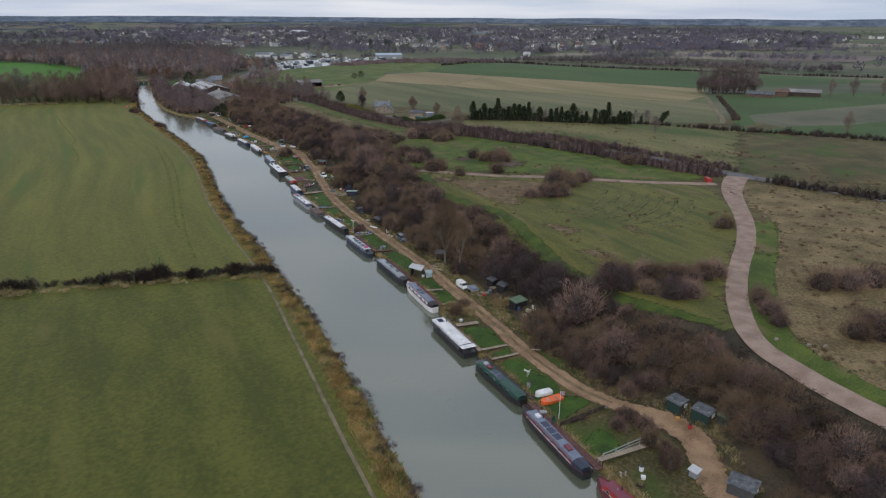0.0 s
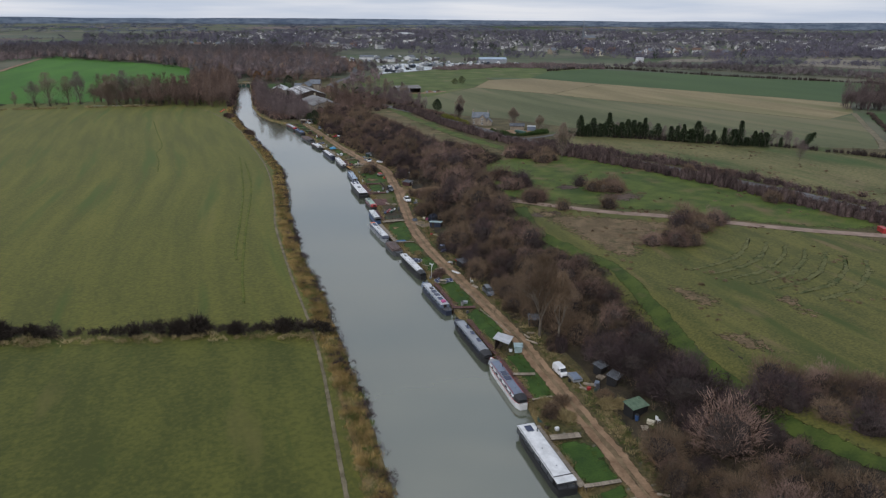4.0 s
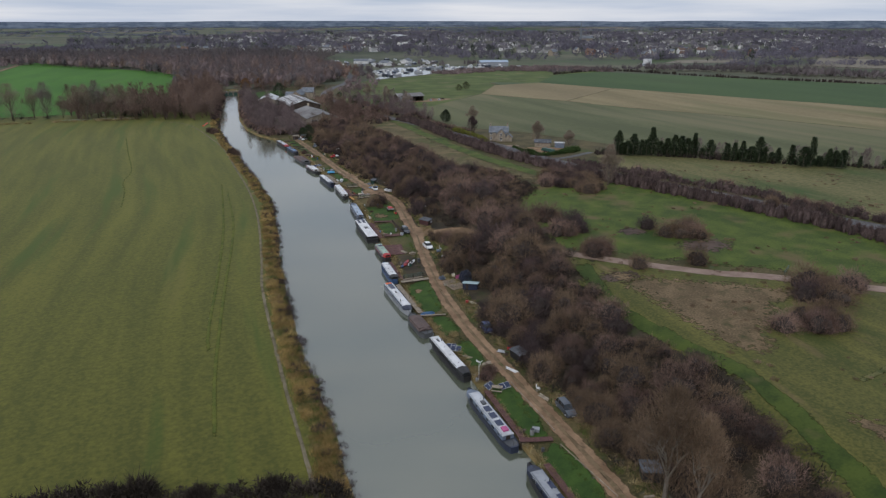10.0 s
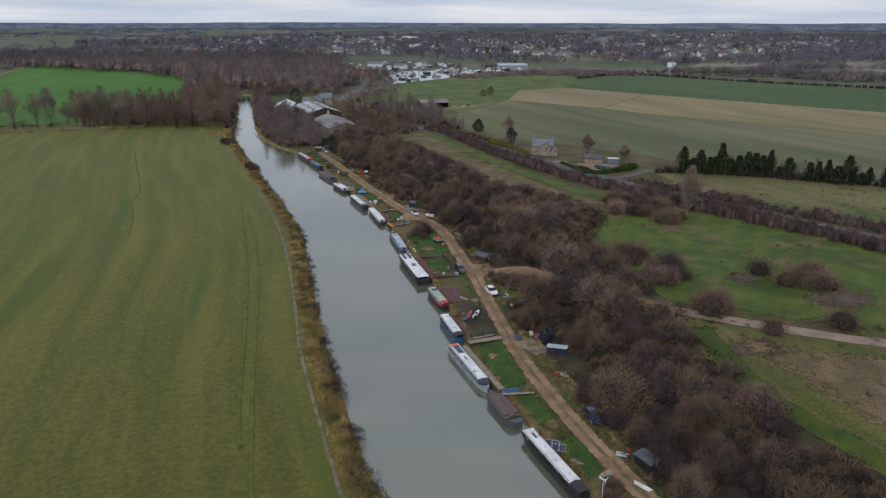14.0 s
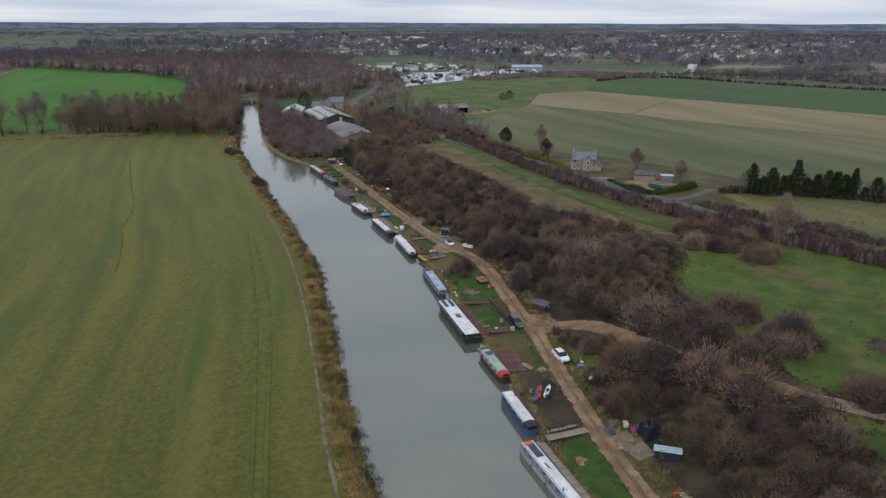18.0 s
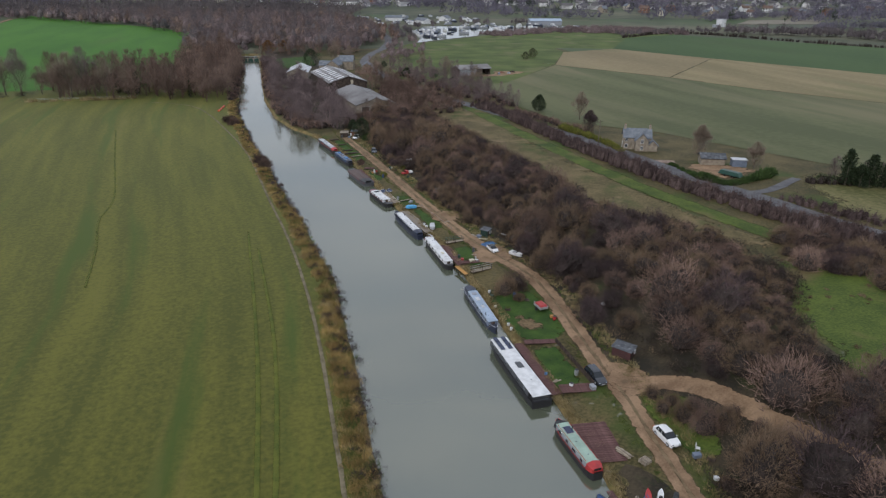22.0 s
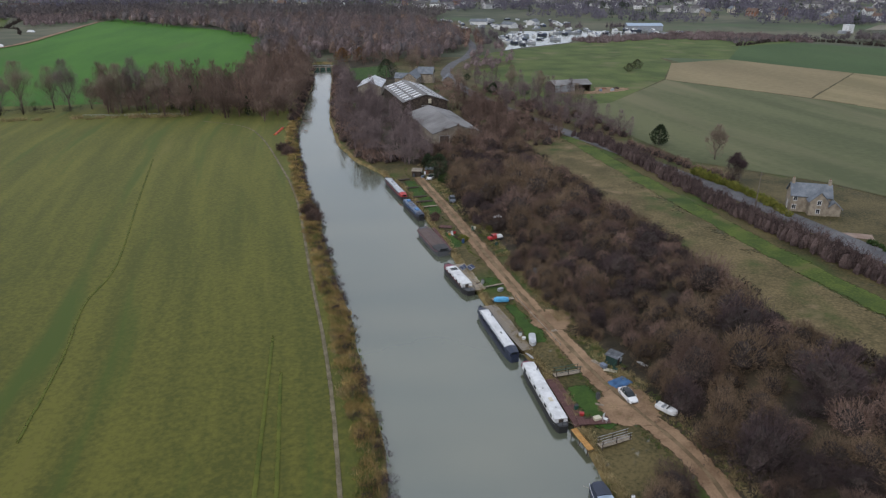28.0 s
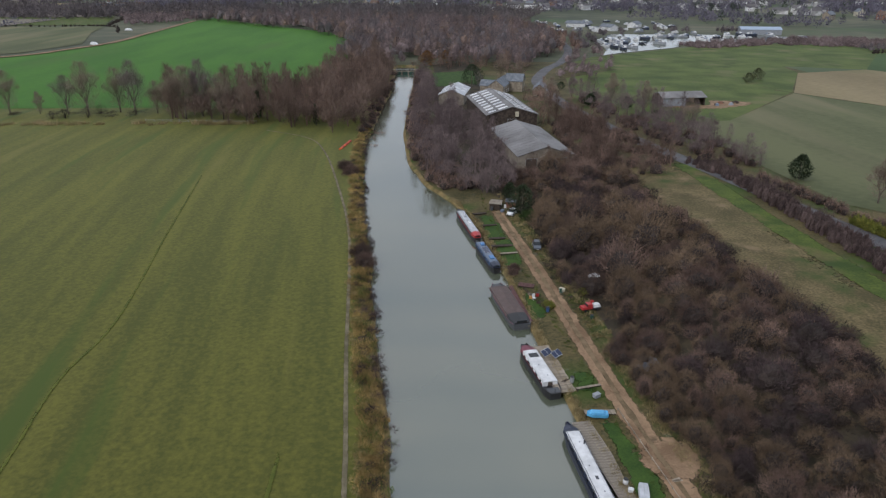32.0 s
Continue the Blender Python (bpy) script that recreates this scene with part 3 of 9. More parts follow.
drape("mown_field", [(81, 182), (97, 170), (112, 158), (136, 139), (146, 129), (130, 102), (116, 91), (98, 79), (87, 68), (80, 60), (77, 70), (75.5, 85), (74, 100), (76.5, 123), (80, 131), (78.5, 142), (77.5, 160)], MOWN, 0.06, 2.5, "rough mown grass with straw-coloured swathes", "field", 3.0)
drape("tussock_field", [(152, 128), (135, 101), (121, 89), (104, 77), (92, 66), (84.5, 55), (82, 35), (82, -40), (280, -40), (250, 60), (178, 95), (165, 126)], TUSSOCK, 0.055, 5, "straw-brown tussocky field with dark ant-hill tufts", "field", 5.0)
drape("meadow_corner", [(83, 186), (97, 175.5), (112, 163.5), (136, 144), (152, 136), (160, 150), (150, 185), (128, 236), (112, 244), (98, 238), (88, 214)], VERGE, 0.06, 3, "green rough meadow dotted with bushes", "field", 4.0)
drape("bank_meadow", [(96, 256), (112, 248), (109, 263), (106, 296), (105, 337), (105, 404), (87, 404), (87, 340), (89, 300)], BANKGRASS, 0.06, 4, "dead straw-coloured grass behind the thicket", "field", 4.0)
drape("rough_field", [(233, 192), (205, 168), (175, 141), (176, 118), (300, 80), (268, 153)], ROUGH, 0.05, 6, "brown rough field east of the lane", "field", 5.0)
drape("roadside_paddock", [(137, 258), (150, 217), (168, 152), (175, 141), (205, 168), (233, 192), (216, 228), (198, 253), (170, 283), (152, 286)], GRAZED, 0.06, 6, "pale green paddock below a row of cypresses", "field", 6.0)
drape("pasture", [(126, 462), (128, 372), (150, 345), (168, 297), (198, 259), (218, 229), (247, 214), (290, 256), (338, 306), (300, 290), (282, 350), (256, 410), (236, 462), (202, 525), (147, 467)], PASTURE, 0.09, 40, "pale grey-green pasture behind the stone house", "field", 0)
drape("stubble_field", [(236, 462), (256, 410), (282, 350), (300, 290), (343, 311), (386, 352), (378, 395), (348, 465), (316, 532)], STUBBLE, 0.08, 60, "straw-coloured stubble strip", "field")
drape("stubble_field", [(202, 525), (236, 462), (316, 532), (286, 603), (240, 590)], surface("grazed_stubble", (0.165, 0.130, 0.068), (0.235, 0.190, 0.104), scale=0.02, fine=0.4, bump=0.2, stretch=(0.8, 0.32, 1), third=((0.105, 0.112, 0.045), 0.8, 0.54)), 0.08, 60, "warm straw-coloured stubble beside a greener strip", "field")
ribbon("field_edge", [(198, 534), (202, 525), (236, 462), (256, 410), (282, 350), (300, 290)], (1.6,), ROUGH, 0.13, "unmown grass line between two fields", "verge", 4.0, 0.8)
ribbon("field_edge", [(236, 462), (276, 497), (316, 532)], (1.0,), ROUGH, 0.13, "unmown grass line between two fields", "verge", 4.0, 0.6)
ribbon("farm_path", [(343, 311), (300, 266), (262, 226), (246, 212)], (3.0,), FOOT, 0.14, "pale farm track between fields", "path", 3.0, 0.3)
drape("dark_crop_field", [(286, 603), (316, 532), (348, 465), (378, 395), (388, 352), (575, 325), (540, 482), (506, 535), (460, 615), (405, 700), (344, 680)], CROPDARK, 0.10, 60, "dark green winter crop", "field")
drape("east_crop_field", [(250, 208), (300, 258), (346, 306), (428, 283), (560, 250), (620, 60), (330, 70), (268, 155), (234, 200)], CROPDARK, 0.08, 60, "dark green field beyond the paddock", "field")
drape("barn_meadow", [(149, 608), (209, 662), (247, 619), (240, 590), (202, 527), (147, 467), (126, 464), (110, 480), (104, 520), (113, 575)], PADDOCK, 0.07, 30, "bright green meadow round an open barn", "field")
drape("barn_meadow", [(149, 608), (209, 662), (247, 619), (286, 603), (344, 680), (405, 700), (420, 712), (310, 752), (238, 730), (150, 668), (130, 640)], PADDOCK, 0.05, 30, "green meadow running down to the marina", "field")
drape("mill_lawn", [(46, 558), (48, 606), (70, 606), (67, 558)], LAWN, 0.06, 10, "mown lawn beside the weir", "field", 0)

# ---- roads, tracks and paths ----
ROAD = ((200, 40), (186, 78), (172, 118), (166.8, 136), (161.5, 167), (154, 187), (146.4, 211), (132.5, 253), (129.6, 273), (126.7, 287), (124.8, 305), (121.8, 340), (118, 362), (112, 400), (104, 440), (98, 480), (96, 501), (95, 535), (97.4, 568), (110, 609), (127, 647), (145, 710), (157, 795), (170, 900))
ribbon("road", ROAD, (5.6,), TARMAC, 0.12, "grey tarmac lane between bare hedges", "road", 4.0, 0.1)
GRAVEL_ROAD = ((165, 134), (155, 127), (145.8, 119), (130, 102), (116.4, 90), (100, 78), (88, 67.5), (80, 57.6), (78, 49), (77.4, 41), (77.6, 20), (78, -60))
ribbon("gravel_road", GRAVEL_ROAD, (6.5, 4.2, 3.6, 3.5, 3.5, 3.6, 3.8), GRAVEL, 0.15, "pale pinkish gravel road with pot-hole repairs", "road", 1.0, 0.12)
ribbon("verge", [(p[0] + 3.2, p[1] - 2.2) for p in GRAVEL_ROAD[3:]], (5.5,), VERGE, 0.08, "green grass verge of the gravel road", "verge", 2.0, 0.8)
TRACK = ((53, 20), (54, 32), (57, 43), (61.0, 50), (60.4, 56), (57.6, 61.5), (55.8, 67.5), (55.4, 79), (56.0, 89), (57.2, 112), (57.8, 124), (57.6, 139), (57.2, 155), (56.9, 168), (57.6, 185), (59.6, 199), (62.0, 213.5), (63.6, 223), (64.3, 230), (66.2, 245), (67.3, 255), (67.0, 263), (63.8, 276), (62.4, 285), (61.5, 293), (60.5, 302), (59.3, 315), (58.2, 330), (56.6, 350), (54.6, 370), (53.6, 380))
ribbon("dirt_track", TRACK, (4.2, 4.6, 3.2, 2.9, 2.8, 2.7, 2.8, 2.8, 2.9, 3.1, 3.5, 3.7, 3.2, 3.0, 2.8, 2.7, 2.6), DIRT, 0.09, "sandy brown vehicle track with two worn wheel ruts", "track", 0.75, 0.18)
ribbon("track_ridge", TRACK[5:], (0.6, 0.7, 0.6, 0.5, 0.6, 0.8, 1.0), RIDGE, 0.11, "worn ridge between the wheel ruts", "track", 0.75, 0.3)
ribbon("side_track", [(63.9, 228), (65.8, 225.4), (68.2, 224.2), (70.9, 222.3), (72.7, 219.4), (73.9, 215.5), (75.2, 207), (76.8, 199), (79, 191), (82, 184)], (3.4, 3.0, 2.9, 2.6), DIRT, 0.12, "sandy track forking off through the thicket", "track", 0.75, 0.25)
drape("track_island", [(65.2, 222.2), (68, 221.6), (70.2, 219.4), (70.8, 214.5), (68.6, 209.5), (65.2, 209.5), (64.2, 214), (64.4, 219)], VERGE, 0.09, 0.8, "rough grass between the two tracks", "verge", 0.8, seed=31)
ribbon("farm_path", [(81, 184.5), (92.4, 173.4), (103.5, 164), (112.3, 158.6), (135.8, 140.2), (152, 130)], (3.0,), GRAVEL, 0.10, "pale gravel path across the meadow", "path", 2.0, 0.25)
ribbon("footpath", [(20.5, 10), (21.3, 60), (23.1, 93), (25.0, 129), (24.4, 163), (24.3, 199.5), (25.6, 219), (27.2, 250), (27.4, 275), (26.6, 296), (24.7, 322), (21.7, 367), (16.3, 402), (9.2, 437), (1.7, 456), (-14.8, 469)], (0.62,), FOOT, 0.06, "trodden footpath along the field edge", "path", 2.0, 0.12)
STRAWPATCH = surface("trodden_straw", (0.082, 0.058, 0.028), (0.182, 0.128, 0.071), scale=0.3, fine=3.0, bump=0.6, third=((0.044, 0.044, 0.013), 1.2, 0.55), feather=True, grit=1.2)
CUTGRASS = surface("cut_grass", (0.073, 0.080, 0.023), (0.133, 0.126, 0.048), scale=0.3, fine=3.0, bump=0.5, third=((0.043, 0.056, 0.012), 1.2, 0.50), feather=True, grit=1.2)
for i, (cx, cy, rx, ry, a) in enumerate(((86, 167.5, 4, 2.5, 0), (84, 98, 6, 3, 120), (87.5, 114, 7, 4, 100), (101, 106, 6, 3, 80))):
    c, d = math.cos(radians(a)), math.sin(radians(a))
    ring = [(rx * math.cos(k * 0.785) * (0.8 + 0.2 * math.sin(2.3 * k + i)), ry * math.sin(k * 0.785) * (0.8 + 0.2 * math.cos(3.1 * k + i))) for k in range(8)]
    drape("grass_patch", [(cx + c * u - d * v, cy + d * u + c * v) for u, v in ring], STRAWPATCH, 0.10 + 0.006 * i, 1.1, "straw-coloured dead grass in the rough field", "ground patch", 2.2, seed=i + 40, soft=0.9 * ry)
drape("grass_patch", [(84, 174), (88, 169), (98.5, 162), (112, 153), (108, 149), (101, 145.5), (95, 140), (91, 135), (86, 136.5), (84.5, 144), (84, 158)], STRAWPATCH, 0.09, 1.6, "dead straw-brown tussock grass below the path", "ground patch", 2.6, seed=58, soft=4.0)
for k in range(7):
    a = (94.5 + 2.0 * k, 125.5 - 3.1 * k)
    ribbon("mown_swathe", [a, (a[0] + 10.5, a[1] + 2.2), (a[0] + 19, a[1] + 7.0), (a[0] + 26, a[1] + 13.5)], (0.9, 1.5, 1.3, 0.8), CUTGRASS, 0.115, "pale swathe of cut grass in the rough field", "ground patch", 1.5, 0.8, soft=0.5)
ribbon("verge", [(83, 177), (79, 160), (80, 143), (82, 131), (79.5, 116), (76.0, 100), (75.0, 87), (75.0, 80), (77.5, 70), (80, 63.5)], (3.4, 3.0, 2.8, 3.0, 2.6, 2.2), surface("lush_grass", (0.026, 0.046, 0.007), (0.060, 0.084, 0.013), scale=0.3, fine=3.0, bump=0.6, third=((0.090, 0.080, 0.030), 0.7, 0.62), feather=True), 0.085, "green grass strip along the edge of the thicket", "verge", 2.0, 0.9)
ribbon("verge", [(107, 410), (106.5, 370), (106.8, 337), (108, 296), (111.5, 268), (115, 249)], (5.5,), VERGE, 0.085, "green grass strip beside the lane hedge", "verge", 3.0, 0.9)
ribbon("bank_dirt", [(26.5, 62), (27.8, 90), (29.0, 128)], (1.2,), BANK, 0.05, "bare earth below the reeds", "verge", 2.0, 0.5, -2.2)
TYRE = surface("lush_wheel_line", (0.059, 0.077, 0.011), (0.103, 0.113, 0.017), scale=0.4, fine=4.0, bump=0.1, feather=True)
for line in (((13.8, 176), (13.8, 184), (15.9, 211), (18.1, 248), (19.0, 300)), ((14.3, 150), (14.7, 169), (16.9, 201), (20.6, 247.5), (20.5, 290))):
    ribbon("wheel_line", line, (0.6, 0.7, 0.5), TYRE, 0.08, "lush dark wheel line in the meadow grass", "track", 2.5, 0.1)
ribbon("animal_path", ((-20.7, 414), (-16.0, 372), (-11.4, 333), (-12.4, 316), (-10.5, 299), (-9.5, 279)), (0.5,), TYRE, 0.07, "winding dark path trodden through the meadow", "path", 2.5, 0.1, soft=0.5)
for cx, cy, rx, ry in ((113, 178, 7, 5), (87, 198, 4, 3.5), (86, 168, 5, 3), (104, 191, 4, 3)):
    drape("bare_scrub", [(cx + rx * math.cos(a * 0.785), cy + ry * math.sin(a * 0.785)) for a in range(8)], surface("brown_scrub_floor", (0.050, 0.034, 0.028), (0.105, 0.074, 0.058), scale=0.4, fine=3.0, bump=0.5, feather=True) if cx == 113 else MATS["brown_scrub_floor"], 0.09, 1.2, "brown trampled scrub on the meadow", "ground patch", 1.4, seed=cx, soft=0.8 * ry)
for cx, cy, rx, ry in ((62.0, 296, 3.4, 3.6), (64.5, 272.5, 4.0, 4.5), (65.8, 226.4, 3.4, 4.2), (61.2, 84.5, 2.4, 3.2)):
    drape("bare_earth", [(cx + rx * math.cos(a * 0.785), cy + ry * math.sin(a * 0.785)) for a in range(8)], DIRT, 0.10, 1.0, "bare sandy lay-by beside the track", "lay-by", 1.2, seed=cx)

# ---- plants ----


def twig_cloud(seed, n, rx, rz, lobes=7, length=0.75, width=0.05, lift=0.25, rise=0.45):
    """Corner points of n slim triangles, the bare twigs of one bush of radius rx and height rz."""
    g = np.random.default_rng(seed)
    a, r = g.uniform(0, 2 * np.pi, lobes), np.sqrt(g.uniform(0.05, 0.55, lobes)) * rx
    c = np.stack([r * np.cos(a), r * np.sin(a), rz * g.uniform(0.28, 0.58, lobes)], 1)
    size = rx * g.uniform(0.38, 0.62, lobes)
    k = g.integers(0, lobes, n)
    d = g.normal(size=(n, 3))
    d[:, 2] = np.abs(d[:, 2]) * 0.9 - 0.25
    d /= np.linalg.norm(d, axis=1, keepdims=True)
    p = c[k] + d * (size[k] * np.power(g.uniform(0.15, 1.0, n), 0.45))[:, None] * [1, 1, min(1.2, rz / rx)]
    p[:, 2] = np.maximum(p[:, 2], lift * g.uniform(0, 1, n))
    w = d + g.normal(size=(n, 3)) * 0.45 + [0, 0, rise]
    w /= np.linalg.norm(w, axis=1, keepdims=True)
    s = np.cross(w, g.normal(size=(n, 3)))
    s /= np.linalg.norm(s, axis=1, keepdims=True)
    ln, wd = length * g.uniform(0.5, 1.3, (n, 1)), width * g.uniform(0.6, 1.4, (n, 1))
    return np.stack([p - s * wd, p + s * wd, p + w * ln], 1), c


def dome(seed, n, rx, rz, length=0.45, width=0.024, lumps=11, core=0.64, grid=(14, 6)):
    """Corner points of n fine twigs on a lumpy, rounded crown, over a solid core that fills its inside."""
    g = np.random.default_rng(seed)
    axes = g.normal(size=(lumps, 3))
    axes[:, 2] = np.abs(axes[:, 2]) * 0.9
    axes /= np.linalg.norm(axes, axis=1, keepdims=True)
    rank = g.uniform(0.35, 1.0, lumps)

    def reach(d):
        near = np.clip((d @ axes.T - 0.55) / 0.45, 0, 1)
        fold = 0.07 * np.sin(9 * d[:, 0] + 5 * d[:, 2] + seed) + 0.07 * np.sin(8 * d[:, 1] - 7 * d[:, 0] + 2 * seed)
        rough = 0.05 * np.sin(17 * d[:, 0] + 13 * d[:, 1] + seed) * np.sin(15 * d[:, 2] - 11 * d[:, 0])
        return 0.54 + fold + rough + 0.42 * (np.sqrt(near) * rank).max(1)

    d = g.normal(size=(n, 3))
    d[:, 2] = np.abs(d[:, 2]) - 0.15
    d /= np.linalg.norm(d, axis=1, keepdims=True)
    r = reach(d) * (1 - 0.46 * np.power(g.uniform(0, 1, n), 1.1) + 0.20 * np.power(g.uniform(0, 1, n), 4))
    shape = np.array([rx, rx, rz * 0.86])
    p = d * r[:, None] * shape + [0, 0, rz * 0.10]
    p[:, 2] = np.maximum(p[:, 2], 0.1 * g.uniform(0, 1, n))
    w = 0.8 * d + g.normal(size=(n, 3)) * 0.45 + [0, 0, 0.5]
    w /= np.linalg.norm(w, axis=1, keepdims=True)
    s = np.cross(w, g.normal(size=(n, 3)))
    s /= np.linalg.norm(s, axis=1, keepdims=True)
    ln, wd = length * g.uniform(0.4, 1.3, (n, 1)) * np.where(g.uniform(0, 1, (n, 1)) < 0.07, 1.7, 1.0), width * g.uniform(0.6, 1.4, (n, 1))
    twigs = np.stack([p - s * wd, p + s * wd, p + w * ln], 1)
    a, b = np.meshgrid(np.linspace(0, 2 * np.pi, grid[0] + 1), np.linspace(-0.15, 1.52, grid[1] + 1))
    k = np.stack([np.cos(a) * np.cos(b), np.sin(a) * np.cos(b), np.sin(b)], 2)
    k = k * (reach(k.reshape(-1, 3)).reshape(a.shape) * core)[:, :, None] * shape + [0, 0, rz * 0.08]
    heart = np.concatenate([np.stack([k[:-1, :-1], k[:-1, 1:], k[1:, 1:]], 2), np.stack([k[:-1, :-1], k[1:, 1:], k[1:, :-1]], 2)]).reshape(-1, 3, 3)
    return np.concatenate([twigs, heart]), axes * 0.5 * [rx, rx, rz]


def blades(seed, n, spread, height, width):
    g = np.random.default_rng(seed)
    p = np.concatenate([g.uniform(-spread, spread, (n, 2)), np.zeros((n, 1))], 1)
    a = g.uniform(0, 2 * np.pi, n)
    s = np.stack([np.cos(a), np.sin(a), 0 * a], 1) * width * g.uniform(0.6, 1.4, (n, 1))
    tip = p + np.stack([g.normal(0, 0.42, n), g.normal(0, 0.42, n), g.uniform(0.5, 1.1, n)], 1) * height
    return np.stack([p - s, p + s, tip], 1)


def triangles(name, tris, material, parent=None, heart=0, each=0, tones=None):
    """A mesh of loose triangles, from an array of their corners; the last heart ones of each plant are its core."""
    tris = np.asarray(tris, dtype=np.float32).reshape(-1, 3, 3)
    n = len(tris)
    me = bpy.data.meshes.new(name)
    me.vertices.add(3 * n)
    me.vertices.foreach_set("co", tris.ravel())
    me.loops.add(3 * n)
    me.loops.foreach_set("vertex_index", np.arange(3 * n, dtype=np.int32))
    me.polygons.add(n)
    me.polygons.foreach_set("loop_start", np.arange(0, 3 * n, 3, dtype=np.int32))
    me.materials.append(material)
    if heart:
        # thicket and scrub cores get the painted shade, others keep their twig colour
        me.materials.append(CORESHADE if material in (TWIG, TWIGRED, TWIGPURPLE, TWIGTAN, TWIGDARK) and name != "marina_wood" else material)
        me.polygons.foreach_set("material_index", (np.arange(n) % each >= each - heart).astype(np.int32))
    if tones is not None:
        me.attributes.new("tone", "FLOAT", "POINT").data.foreach_set("value", np.repeat(np.asarray(tones, dtype=np.float32), 3 * n // len(tones)))
    me.update(calc_edges=True)
    ob = new(name, me)
    ob.parent = parent
    return ob


def strewn(name, templates, spots, material, label, category, heart=0):
    """One mesh of many small plants: spots are rows of x, y, size."""
    out = []
    for i, (x, y, k) in enumerate(spots):
        a = 2.4 * i
        turn = np.array([[math.cos(a), -math.sin(a), 0], [math.sin(a), math.cos(a), 0], [0, 0, 1]])
        out.append(templates[i % len(templates)] @ turn.T * k + np.array([x, y, land(x, y)]))
    g = np.random.default_rng(len(spots))
    return tagged(triangles(name, np.concatenate(out), material, None, heart, len(templates[0]), g.uniform(-0.38, 0.38, len(spots)) if len({len(t) for t in templates}) == 1 else None), label, category, kind="stuff")


def stems(bm, tips, r=0.06):
    for t in tips:
        mid = Vector((t[0] * 0.4, t[1] * 0.4, t[2] * 0.62))
        tube(bm, (0, 0, -0.25), mid, r, r * 0.7, 4)
        tube(bm, mid, t, r * 0.7, r * 0.25, 4)
    return bm


def shrub(seed, rx, rz, n, material, label, width=0.05, length=0.75):
    """A bare winter shrub: stems and a crown of twigs."""
    tris, tips = dome(seed, n, rx, rz, length, width)
    ob = empty("shrub", Matrix(), label, "shrub", "shrubs of the thicket")
    part("stem", stems(bmesh.new(), [tuple(t) for t in tips]), BARK, ob)
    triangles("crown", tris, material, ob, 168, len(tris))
    return ob, tris


def thicket_from(y):
    """The edge of the thicket towards the track, and the one towards the fields."""
    x0 = float(np.interp(y, [p[1] for p in TRACK], [p[0] for p in TRACK])) + 3.4
    for a, b, x in ((36, 60, 66.5), (86, 114, 66.5), (117, 127, 64.5), (134, 146, 62.6), (160, 172, 61), (173, 195, 66.5), (205, 242, 72), (262, 288, 70.5), (290, 300, 65.5), (322, 337, 66), (350, 382, 61)):
        if a < y < b:
            x0 = max(x0, x)
    x1 = float(np.interp(y, (20, 60, 85, 100, 123, 131, 142, 160, 188, 214, 225, 236, 254, 266, 278, 305, 330, 365, 400, 430), (72.5, 73.5, 73, 73.2, 76, 78, 76.5, 76.5, 81, 85, 91, 101, 102, 99, 90, 91, 90, 88, 87, 70)))
    return x0, x1 + (2.2 * noise.noise((y * 0.09, 1.0, 5.0)) + 1.6 * noise.noise((y * 0.27, 2.0, 5.0)) if y < 188 or y > 268 else 0.0)


